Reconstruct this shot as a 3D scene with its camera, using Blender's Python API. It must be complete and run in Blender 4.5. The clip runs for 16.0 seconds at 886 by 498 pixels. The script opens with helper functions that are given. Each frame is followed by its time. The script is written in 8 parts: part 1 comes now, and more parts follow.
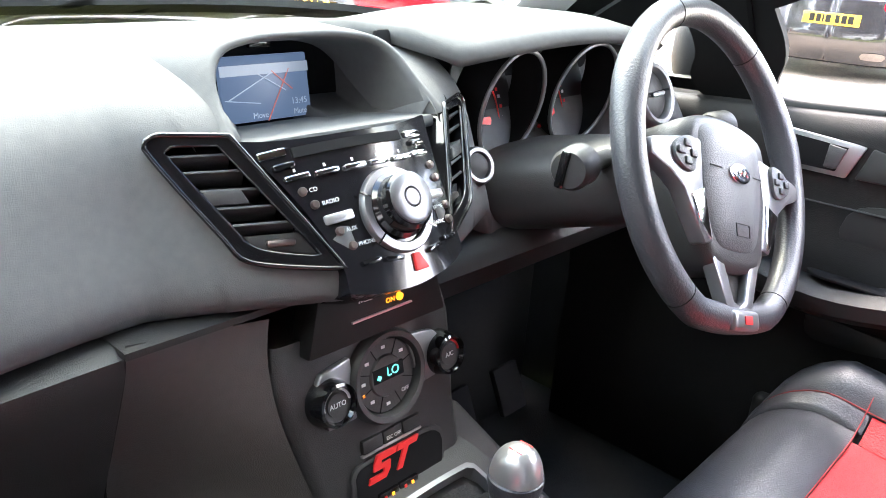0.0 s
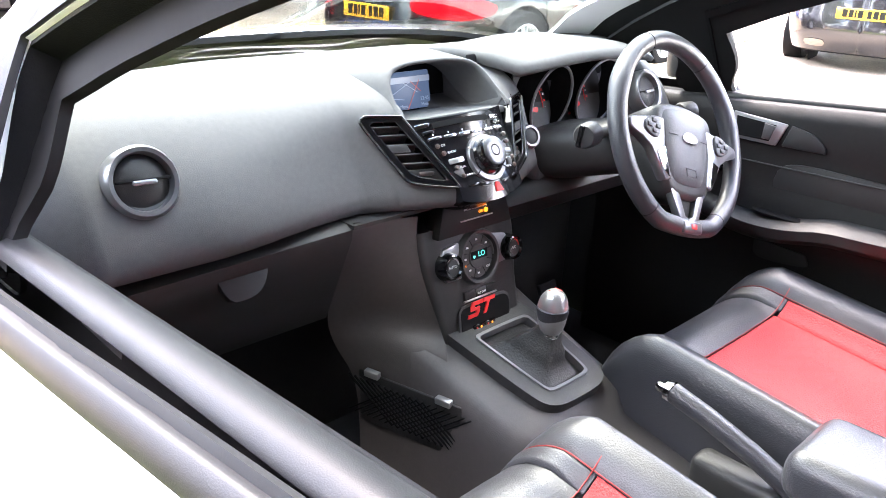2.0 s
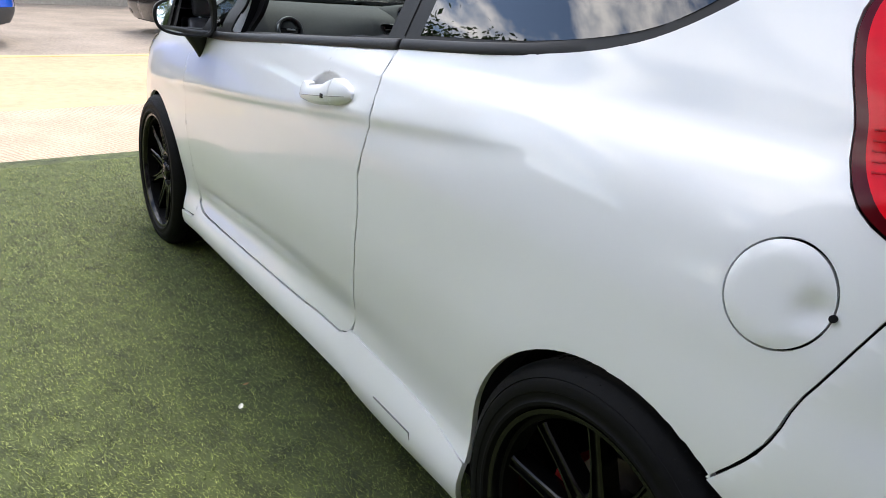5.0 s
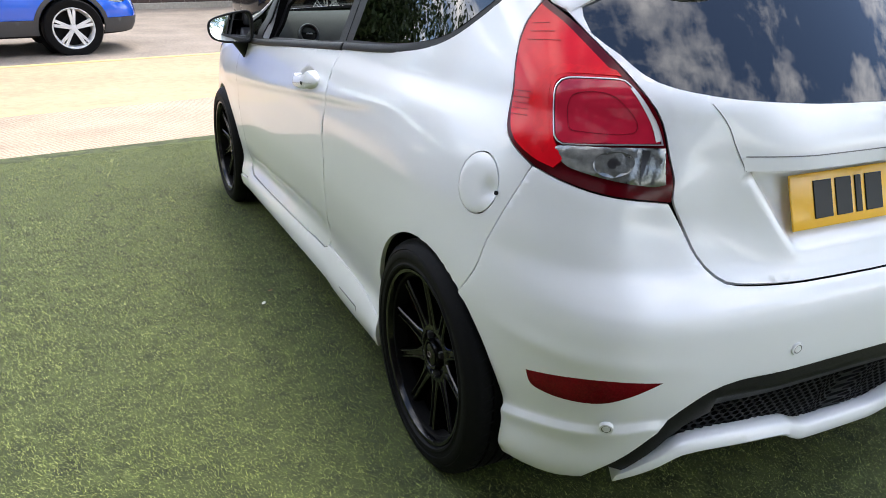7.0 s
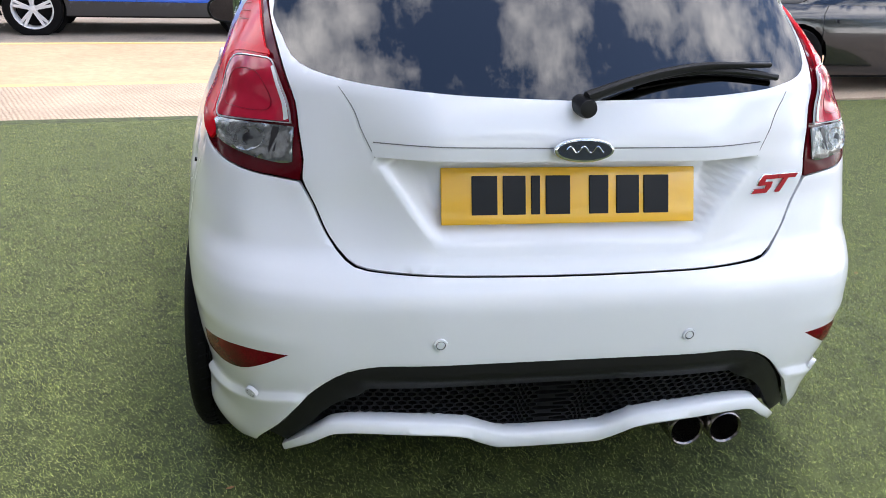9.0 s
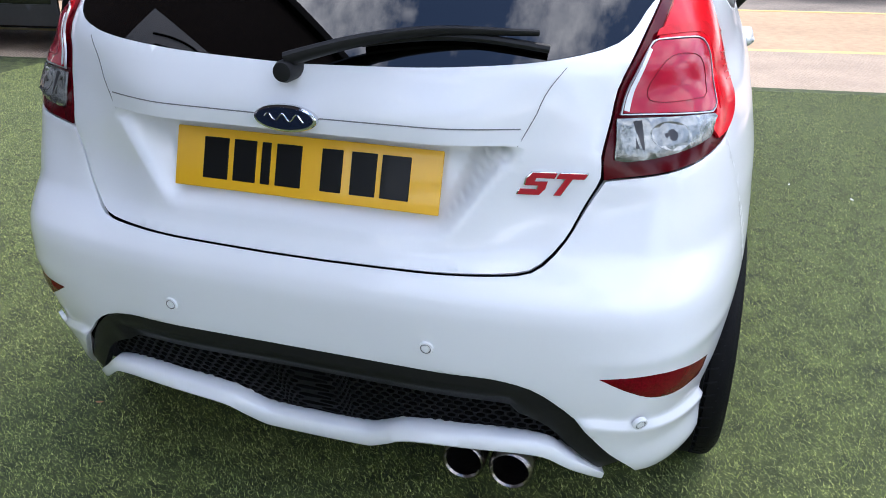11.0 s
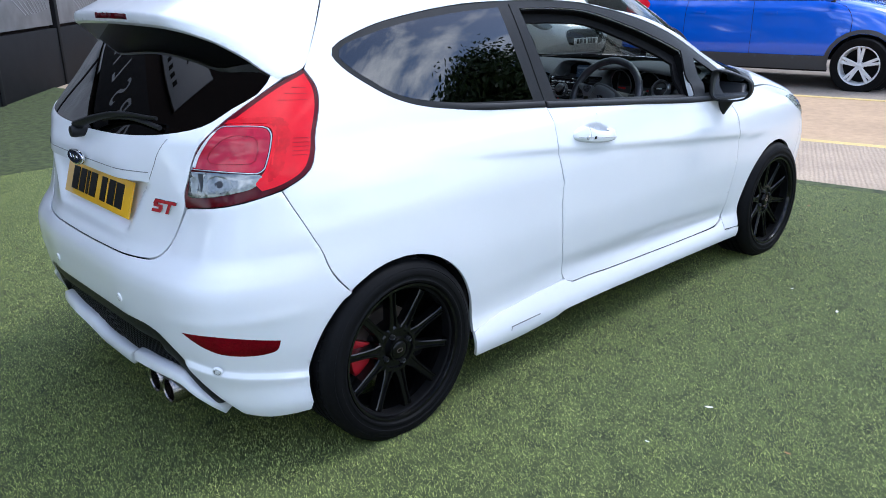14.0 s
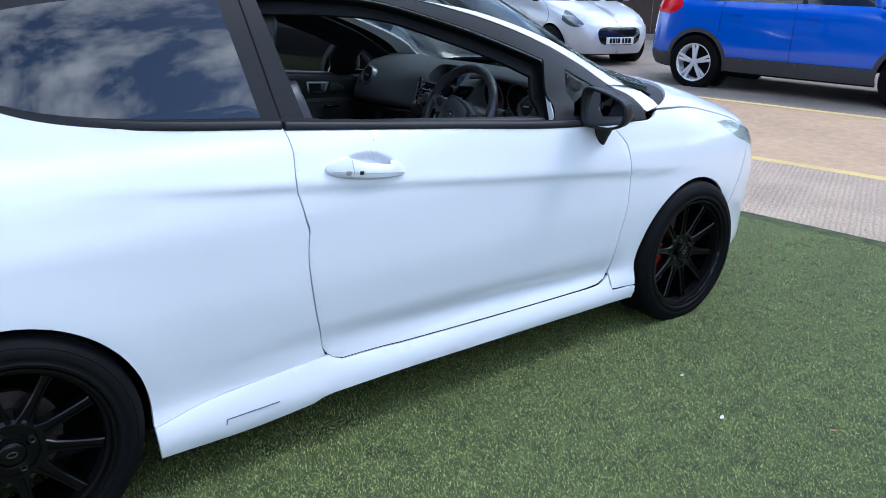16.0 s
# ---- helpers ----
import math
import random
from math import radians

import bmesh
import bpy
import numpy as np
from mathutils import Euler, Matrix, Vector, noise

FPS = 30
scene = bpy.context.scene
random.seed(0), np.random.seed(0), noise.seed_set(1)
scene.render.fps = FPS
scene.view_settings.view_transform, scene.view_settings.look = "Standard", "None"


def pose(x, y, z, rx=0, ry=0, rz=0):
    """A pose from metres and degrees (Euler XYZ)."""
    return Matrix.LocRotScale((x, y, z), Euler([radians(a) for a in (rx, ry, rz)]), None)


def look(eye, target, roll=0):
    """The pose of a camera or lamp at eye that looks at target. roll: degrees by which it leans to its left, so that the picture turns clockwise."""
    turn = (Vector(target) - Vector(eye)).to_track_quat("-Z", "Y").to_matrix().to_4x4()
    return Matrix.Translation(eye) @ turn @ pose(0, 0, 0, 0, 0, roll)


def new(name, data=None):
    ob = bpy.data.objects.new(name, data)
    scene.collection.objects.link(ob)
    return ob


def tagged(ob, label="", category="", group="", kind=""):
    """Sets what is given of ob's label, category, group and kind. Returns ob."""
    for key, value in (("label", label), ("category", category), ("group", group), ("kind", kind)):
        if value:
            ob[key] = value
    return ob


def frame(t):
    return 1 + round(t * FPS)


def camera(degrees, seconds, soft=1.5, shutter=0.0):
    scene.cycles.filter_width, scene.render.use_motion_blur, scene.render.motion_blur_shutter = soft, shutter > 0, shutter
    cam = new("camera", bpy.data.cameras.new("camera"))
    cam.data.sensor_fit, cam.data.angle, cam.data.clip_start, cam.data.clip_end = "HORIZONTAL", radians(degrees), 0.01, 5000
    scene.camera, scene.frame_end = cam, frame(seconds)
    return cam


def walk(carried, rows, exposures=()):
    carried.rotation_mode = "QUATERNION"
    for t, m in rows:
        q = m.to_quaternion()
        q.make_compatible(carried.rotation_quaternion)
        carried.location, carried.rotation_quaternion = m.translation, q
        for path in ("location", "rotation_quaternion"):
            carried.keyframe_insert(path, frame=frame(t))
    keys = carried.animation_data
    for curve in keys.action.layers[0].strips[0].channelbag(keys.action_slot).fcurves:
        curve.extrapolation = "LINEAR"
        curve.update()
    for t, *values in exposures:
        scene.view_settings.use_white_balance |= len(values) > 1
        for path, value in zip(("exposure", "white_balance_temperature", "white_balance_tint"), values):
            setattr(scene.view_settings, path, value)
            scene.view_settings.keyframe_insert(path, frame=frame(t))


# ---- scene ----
EXPOSURES = [(0.0, 4.7, 6400, 15), (0.5, 4.75, 6400, 16), (1.5, 4.8, 6300, 23), (2.0, 4.55, 6300, 20), (2.5, 3.42, 6400, 17), (3.0, 1.95, 6450, 16), (3.2, 1.65, 6450, 16), (5.3, 1.48, 6200, 12), (7.0, 1.48, 6150, 12), (9.7, 1.33, 5950, 15), (12.5, 0.98, 5350, 13), (14.5, 0.78, 5200, 11), (16.0, 0.60, 5000, 10)]
cam = camera(58.6, 16.0, soft=0.9)
PATH = [
    (0, (-0.458, 1.273, 1.064), (0.926, 2.512, 0.324), 4.1),
    (0.5, (-0.454, 1.268, 1.057), (0.86, 2.554, 0.27), 3.6),
    (1, (-0.522, 1.235, 1.083), (0.79, 2.507, 0.269), 3.0),
    (1.5, (-0.703, 1.104, 1.14), (0.618, 2.369, 0.332), 2.8),
    (2, (-0.898, 0.921, 1.17), (0.406, 2.238, 0.419), 2.7),
    (2.5, (-1.057, 0.709, 1.175), (0.2, 2.1, 0.479), 2.6),
    (3, (-1.224, 0.482, 1.168), (-0.026, 1.945, 0.517), 2.7),
    (3.2, (-1.305, 0.337, 1.165), (-0.14, 1.836, 0.537), 2.1),
    (5.5, (-1.571, -0.901, 1.08), (-0.531, 0.669, 0.407), 4.7),
    (6, (-1.586, -1.129, 1.099), (-0.586, 0.459, 0.408), 4.1),
    (6.5, (-1.586, -1.377, 1.13), (-0.669, 0.255, 0.425), 2.5),
    (7, (-1.514, -1.603, 1.227), (-0.704, 0.082, 0.517), 0.8),
    (7.5, (-1.32, -1.814, 1.255), (-0.613, -0.077, 0.56), 0.0),
    (8, (-1.065, -1.962, 1.257), (-0.478, -0.18, 0.564), 0.0),
    (8.5, (-0.795, -1.972, 1.238), (-0.333, -0.159, 0.532), 1.0),
    (9, (-0.505, -1.995, 1.224), (-0.18, -0.159, 0.502), 2.3),
    (9.5, (-0.199, -2.043, 1.222), (-0.015, -0.2, 0.466), 3.1),
    (9.7, (-0.084, -2.042, 1.188), (0.01, -0.187, 0.446), 2.9),
    (11.8, (1.145, -1.655, 1.31), (0.265, -0.065, 0.476), -0.9),
    (12, (1.287, -1.668, 1.347), (0.329, -0.112, 0.534), -1.0),
    (12.5, (1.62, -1.637, 1.377), (0.536, -0.146, 0.602), -1.0),
    (13, (1.955, -1.679, 1.38), (0.756, -0.253, 0.653), -0.9),
    (13.5, (2.257, -1.64, 1.395), (0.952, -0.286, 0.714), -1.0),
    (14, (2.514, -1.423, 1.364), (1.128, -0.132, 0.721), -1.0),
    (14.5, (2.549, -1.16, 1.334), (1.109, 0.076, 0.704), -0.9),
    (15, (2.52, -0.851, 1.337), (1.055, 0.354, 0.702), -0.3),
    (15.5, (2.575, -0.518, 1.335), (1.101, 0.67, 0.69), 0.4),
    (16, (2.592, -0.164, 1.33), (1.098, 0.989, 0.668), 1.1),
]
walk(cam, [(t, look(eye, target, roll)) for t, eye, target, roll in PATH], exposures=EXPOSURES)

# ---- daylight ----
world = bpy.data.worlds.new("daylight")
scene.world = world
world.use_nodes = True
SUN_AZ, SUN_EL = 24.0, 54.0          # degrees clockwise from +y, and up
nt = world.node_tree
nt.nodes.clear()
out = nt.nodes.new("ShaderNodeOutputWorld")
bg = nt.nodes.new("ShaderNodeBackground")
bg.inputs["Strength"].default_value = 0.15
sky = nt.nodes.new("ShaderNodeTexSky")
sky.sky_type, sky.sun_disc = "NISHITA", False
sky.sun_elevation, sky.sun_rotation = radians(SUN_EL), radians(SUN_AZ)
# broken cloud over the blue
co = nt.nodes.new("ShaderNodeTexCoord")
split, up = nt.nodes.new("ShaderNodeSeparateXYZ"), nt.nodes.new("ShaderNodeMath")
up.operation, up.inputs[1].default_value = "ADD", 0.12
floor_ = nt.nodes.new("ShaderNodeMath")
floor_.operation, floor_.inputs[1].default_value = "MAXIMUM", 0.22
squash = nt.nodes.new("ShaderNodeVectorMath")
squash.operation = "DIVIDE"
cloud = nt.nodes.new("ShaderNodeTexNoise")
cloud.inputs["Scale"].default_value, cloud.inputs["Detail"].default_value = 3.0, 10.0
cloud.inputs["Roughness"].default_value = 0.62
edge = nt.nodes.new("ShaderNodeValToRGB")
edge.color_ramp.elements[0].position, edge.color_ramp.elements[1].position = 0.46, 0.64
mixer = nt.nodes.new("ShaderNodeMix")
mixer.data_type = "RGBA"
mixer.inputs["B"].default_value = (15.2, 14.5, 13.4, 1)
for a, b in ((co.outputs["Generated"], split.inputs[0]), (split.outputs["Z"], up.inputs[0]), (up.outputs[0], floor_.inputs[0]), (co.outputs["Generated"], squash.inputs[0]), (floor_.outputs[0], squash.inputs[1]), (squash.outputs["Vector"], cloud.inputs["Vector"]),
             (cloud.outputs["Fac"], edge.inputs["Fac"]), (edge.outputs["Color"], mixer.inputs["Factor"]),
             (sky.outputs["Color"], mixer.inputs["A"]), (mixer.outputs["Result"], bg.inputs["Color"]), (bg.outputs["Background"], out.inputs["Surface"])):
    nt.links.new(a, b)
sun = new("sun", bpy.data.lights.new("sun", "SUN"))
sun.data.energy, sun.data.angle, sun.data.color = 1.15, radians(20), (1.0, 0.90, 0.76)
saz, sel = radians(SUN_AZ), radians(SUN_EL)
sun.matrix_world = look((20 * math.sin(saz) * math.cos(sel), 20 * math.cos(saz) * math.cos(sel), 20 * math.sin(sel)), (0, 0, 0))

# ---- materials ----
def material(name, colour, rough=0.5, metal=0.0, coat=0.0, spread=0.08, grain=60.0, bump=0.0, bump_scale=300.0, **more):
    """A surface with two scales of colour variation and a fine relief."""
    m = bpy.data.materials.new(name)
    m.use_nodes = True
    t = m.node_tree
    p = t.nodes["Principled BSDF"]
    p.inputs["Roughness"].default_value, p.inputs["Metallic"].default_value = rough, metal
    p.inputs["Coat Weight"].default_value, p.inputs["Coat Roughness"].default_value = coat, 0.03
    for key, value in more.items():
        p.inputs[key.replace("_", " ")].default_value = value
    where = t.nodes.new("ShaderNodeTexCoord")
    if spread:
        fine, broad = t.nodes.new("ShaderNodeTexNoise"), t.nodes.new("ShaderNodeTexNoise")
        fine.inputs["Scale"].default_value, fine.inputs["Detail"].default_value = grain, 4
        broad.inputs["Scale"].default_value = grain / 22
        add = t.nodes.new("ShaderNodeMath")
        add.operation = "ADD"
        ramp = t.nodes.new("ShaderNodeValToRGB")
        lo, hi = ramp.color_ramp.elements
        half = t.nodes.new("ShaderNodeMath")
        half.operation, half.inputs[1].default_value = "MULTIPLY", 0.5
        lo.position, hi.position = 0.3, 0.7
        lo.color = (*[c * (1 - spread) for c in colour], 1)
        hi.color = (*[min(1, c * (1 + spread)) for c in colour], 1)
        for a, b in ((where.outputs["Object"], fine.inputs["Vector"]), (where.outputs["Object"], broad.inputs["Vector"]), (fine.outputs["Fac"], add.inputs[0]),
                     (broad.outputs["Fac"], add.inputs[1]), (add.outputs[0], half.inputs[0]), (half.outputs[0], ramp.inputs["Fac"]), (ramp.outputs["Color"], p.inputs["Base Color"])):
            t.links.new(a, b)
    else:
        p.inputs["Base Color"].default_value = (*colour, 1)
    if bump:
        n, b = t.nodes.new("ShaderNodeTexNoise"), t.nodes.new("ShaderNodeBump")
        n.inputs["Scale"].default_value, n.inputs["Detail"].default_value = bump_scale, 3
        b.inputs["Strength"].default_value, b.inputs["Distance"].default_value = bump, 0.002
        t.links.new(where.outputs["Object"], n.inputs["Vector"])
        t.links.new(n.outputs["Fac"], b.inputs["Height"])
        t.links.new(b.outputs["Normal"], p.inputs["Normal"])
    return m


def glass(name, colour, rough=0.0, shine=0.045):
    """Clear or tinted car glass: a see-through sheet with a sharp reflection."""
    m = bpy.data.materials.new(name)
    m.use_nodes = True
    t = m.node_tree
    t.nodes.clear()
    o, mix = t.nodes.new("ShaderNodeOutputMaterial"), t.nodes.new("ShaderNodeMixShader")
    clear, gloss, face = t.nodes.new("ShaderNodeBsdfTransparent"), t.nodes.new("ShaderNodeBsdfGlossy"), t.nodes.new("ShaderNodeLayerWeight")
    clear.inputs["Color"].default_value, gloss.inputs["Roughness"].default_value = (*colour, 1), rough
    face.inputs["Blend"].default_value = 0.5
    power, scale = t.nodes.new("ShaderNodeMath"), t.nodes.new("ShaderNodeMath")
    power.operation, power.inputs[1].default_value = "POWER", 4.0
    scale.operation, scale.inputs[1].default_value, scale.inputs[2].default_value = "MULTIPLY_ADD", 0.85, shine
    for a, b in ((face.outputs["Facing"], power.inputs[0]), (power.outputs[0], scale.inputs[0]), (scale.outputs[0], mix.inputs[0]), (clear.outputs[0], mix.inputs[1]), (gloss.outputs[0], mix.inputs[2]), (mix.outputs[0], o.inputs[0])):
        t.links.new(a, b)
    return m


WHITE = material("white_paint", (0.80, 0.81, 0.825), 0.3, 0, 0.75, 0.012, 9)
BLACK_TRIM = material("black_trim", (0.011, 0.011, 0.0115), 0.45, 0, 0, 0.1, 90, 0.12, 900, Specular_IOR_Level=0.25)
GLOSS_BLACK = material("gloss_black", (0.006, 0.006, 0.007), 0.09, 0, 0.6, 0.05, 40)
# underbody black, also put on as shade inside the parked cars
VOID = material("underbody_and_shade_black", (0.01, 0.01, 0.011), 0.8, 0, 0, 0.2, 20, Specular_IOR_Level=0.1)
RUBBER = material("tyre_rubber", (0.006, 0.006, 0.0065), 0.55, 0, 0, 0.2, 80, 0.25, 500, Specular_IOR_Level=0.07)
RIM_BLACK = material("satin_black_alloy", (0.003, 0.003, 0.0034), 0.18, 0.0, 0.0, 0.1, 50, Specular_IOR_Level=0.34)
SILVER_ALLOY = material("silver_alloy", (0.72, 0.72, 0.73), 0.4, 0.15, 0, 0.05, 40)
DARK_STEEL = material("brake_steel", (0.16, 0.13, 0.12), 0.4, 0.9, 0, 0.25, 40)
NUT_STEEL = material("dark_wheel_nut", (0.05, 0.05, 0.052), 0.3, 0.8, 0, 0.1, 60)
CALIPER_RED = material("red_caliper_paint", (0.45, 0.012, 0.02), 0.35, 0, 0.3, 0.08, 50)
CHROME = material("chrome", (0.75, 0.75, 0.76), 0.08, 1.0, 0, 0)
SATIN_SILVER = material("satin_silver", (0.55, 0.55, 0.56), 0.3, 0.8, 0, 0.04, 60)
EXHAUST = material("exhaust_steel", (0.26, 0.24, 0.22), 0.25, 1.0, 0, 0.15, 30)
RED_LENS = material("red_lens", (0.64, 0.003, 0.011), 0.16, 0, 0.12, 0.16, 22, Specular_IOR_Level=0.2)
MESH_BLACK = material("black_mesh_plastic", (0.004, 0.004, 0.0045), 0.5, 0, 0, 0.1, 60, Specular_IOR_Level=0.15)
DEEP_RED = material("dark_red_lens", (0.075, 0.001, 0.004), 0.14, 0, 0.05, 0.1, 20, Specular_IOR_Level=0.2)
RUBY = material("ruby_lens", (0.20, 0.003, 0.013), 0.3, 0, 0.0, 0.1, 40, Specular_IOR_Level=0.15)
RUBY_DARK = material("deep_ruby_lens", (0.36, 0.001, 0.005), 0.3, 0, 0.0, 0.1, 40, Specular_IOR_Level=0.15)
PINK_LENS = material("pink_lens", (0.42, 0.012, 0.035), 0.12, 0, 0.25, 0.2, 40, Specular_IOR_Level=0.3)
CLEAR_LENS = material("clear_lens", (0.24, 0.25, 0.24), 0.2, 0.7, 0.5, 0.5, 70, 0.5, 90, Specular_IOR_Level=0.4)
GUIDE_RED = material("light_guide_red", (0.58, 0.003, 0.010), 0.22, 0, 0.05, 0.25, 60, Specular_IOR_Level=0.2)
REFLECTOR_RED = material("red_reflector", (0.12, 0.001, 0.005), 0.2, 0, 0.0, 0.5, 260, Specular_IOR_Level=0.14)
PLATE_YELLOW = material("plate_yellow", (0.85, 0.47, 0.012), 0.3, 0, 0.4, 0.02, 30)
PLATE_WHITE = material("plate_white", (0.75, 0.75, 0.75), 0.3, 0, 0.4, 0.02, 30)
PLATE_BLACK = material("plate_black", (0.008, 0.008, 0.008), 0.3, 0, 0.05, 0, Specular_IOR_Level=0.2)
BADGE_BLUE = material("badge_blue", (0.01, 0.016, 0.035), 0.15, 0, 0.8, 0)
BADGE_RED = material("badge_red", (0.42, 0.012, 0.025), 0.2, 0, 0.6, 0)
PRIVACY = glass("privacy_glass", (0.022, 0.023, 0.026), 0.0, 0.095)
CLEAR = glass("clear_glass", (0.90, 0.93, 0.91), 0.0, 0.02)
SCREEN_GLASS = glass("windscreen_glass", (0.66, 0.70, 0.67), 0.0, 0.02)
CARGLASS = glass("tinted_car_glass", (0.3, 0.33, 0.33), 0.0, 0.08)
BODY_SEAM = material("seam_shadow_grey", (0.16, 0.16, 0.165), 0.6, 0, 0, 0)
MIRROR = material("mirror_silver", (0.85, 0.86, 0.87), 0.01, 1.0, 0, 0)

# ---- shaping tools ----
from mathutils.geometry import delaunay_2d_cdt


def thing(name, m=None, label="", category="", group="", kind=""):
    ob = new(name)
    ob.empty_display_size = 0.1
    ob.matrix_world = m or Matrix()
    return tagged(ob, label, category, group, kind)


def link(name, verts, faces, mat, parent=None, label="", smooth=True, sharp=None):
    """One mesh object out of lists of corners and faces."""
    me = bpy.data.meshes.new(name)
    me.from_pydata([tuple(v) for v in verts], [], [tuple(f) for f in faces])
    me.materials.append(mat)
    if smooth:
        me.shade_smooth()
        if sharp:
            me.set_sharp_from_angle(angle=radians(sharp))
    ob = new(name, me)
    if parent is not None:
        ob.parent = parent
    return tagged(ob, label)


def part(name, bm, mat, parent=None, label="", sharp=40):
    me = bpy.data.meshes.new(name)
    bm.normal_update()
    bm.to_mesh(me)
    bm.free()
    me.materials.append(mat)
    if sharp or len(me.polygons) > 80:
        me.shade_smooth()
        if sharp:
            me.set_sharp_from_angle(angle=radians(sharp))
    ob = new(name, me)
    if parent is not None:
        ob.parent = parent
    return tagged(ob, label)


def curve(points, step=0.03, closed=True):
    """A smooth line through points; a point given twice is a corner."""
    P = [np.array(p, float) for p in points]
    keep, corner = [], []
    for p in P:
        if keep and np.allclose(keep[-1], p):
            corner[-1] = True
        else:
            keep.append(p)
            corner.append(False)
    if closed and len(keep) > 1 and np.allclose(keep[0], keep[-1]):
        keep.pop()
        corner[0] = corner[0] or corner.pop()
    n, out = len(keep), []
    last = n if closed else n - 1
    for i in range(last):
        a, b = keep[i], keep[(i + 1) % n]
        p = keep[i - 1] if (closed or i > 0) else a
        q = keep[(i + 2) % n] if (closed or i + 2 < n) else b
        ta = (b - a) if corner[i] or (not closed and i == 0) else (b - p) * 0.5
        tb = (b - a) if corner[(i + 1) % n] or (not closed and i + 2 >= n) else (q - a) * 0.5
        d = np.linalg.norm(b - a)
        for tt, e in ((ta, 0), (tb, 1)):
            length = np.linalg.norm(tt)
            if length > 1.3 * d:
                tt *= 1.3 * d / length
        k = max(1, int(math.ceil(d / step)))
        for u in np.arange(k) / k:
            out.append((2 * u**3 - 3 * u**2 + 1) * a + (u**3 - 2 * u**2 + u) * ta + (3 * u**2 - 2 * u**3) * b + (u**3 - u**2) * tb)
    if not closed:
        out.append(keep[-1])
    return out


def inside(poly, pts):
    poly, pts = np.asarray(poly), np.asarray(pts)
    x, y = pts[:, 0], pts[:, 1]
    c = np.zeros(len(pts), bool)
    x0, y0 = poly[:, 0], poly[:, 1]
    x1, y1 = np.roll(x0, -1), np.roll(y0, -1)
    for a, b, d, e in zip(x0, y0, x1, y1):
        if b != e:
            c ^= ((b > y) != (e > y)) & (x < (d - a) * (y - b) / (e - b) + a)
    return c


def far_from(poly, pts, reach):
    poly = np.asarray(poly)
    ok = np.ones(len(pts), bool)
    for i in range(0, len(poly), 200):
        d = np.linalg.norm(pts[:, None, :] - poly[None, i:i + 200, :], axis=2).min(1)
        ok &= d > reach
    return ok


def sheet(outer, holes=(), h=0.025, hv=None, extra=None):
    """Fill an outline with a fine even net. Returns points, triangles and the rims."""
    hv = hv or h
    outer, holes = [np.array(p) for p in outer], [[np.array(p) for p in hole] for hole in holes]
    lo, hi = np.min(outer, 0), np.max(outer, 0)
    gx, gy = np.arange(lo[0] + h / 2, hi[0], h), np.arange(lo[1] + hv / 2, hi[1], hv)
    g = np.stack(np.meshgrid(gx, gy), -1).reshape(-1, 2)
    if extra is not None:
        g = np.concatenate([g[far_from(extra, g, 0.006)], extra])
    g = g[inside(outer, g)]
    for hole in holes:
        g = g[~inside(hole, g)]
    for loop in (outer, *holes):
        g = g[far_from(loop, g, 0.45 * min(h, hv))]
    verts, edges, rims = [], [], []
    for loop in (outer, *holes):
        k = len(verts)
        verts += [tuple(p) for p in loop]
        edges += [(k + i, k + (i + 1) % len(loop)) for i in range(len(loop))]
        rims.append(list(range(k, k + len(loop))))
    verts += [tuple(p) for p in g]
    co, _, tris, orig, _, _ = delaunay_2d_cdt([Vector(v) for v in verts], edges, [], 0, 1e-6)
    co = np.array([tuple(c) for c in co])
    tris = np.array([t for t in tris if len(t) == 3])
    mid = co[tris].mean(1)
    ok = inside(outer, mid)
    for hole in holes:
        ok &= ~inside(hole, mid)
    tris = tris[ok]
    a, b, c = co[tris[:, 0]], co[tris[:, 1]], co[tris[:, 2]]
    area = (b[:, 0] - a[:, 0]) * (c[:, 1] - a[:, 1]) - (b[:, 1] - a[:, 1]) * (c[:, 0] - a[:, 0])
    tris[area < 0] = tris[area < 0][:, ::-1]
    tris = tris[np.abs(area) > 1e-10]
    count = {}
    for t in tris:
        for i in range(3):
            e = (t[i], t[(i + 1) % 3])
            count[e] = count.get(e, 0) + 1
    rim = [e for e in count if (e[1], e[0]) not in count]
    return co, tris, rim


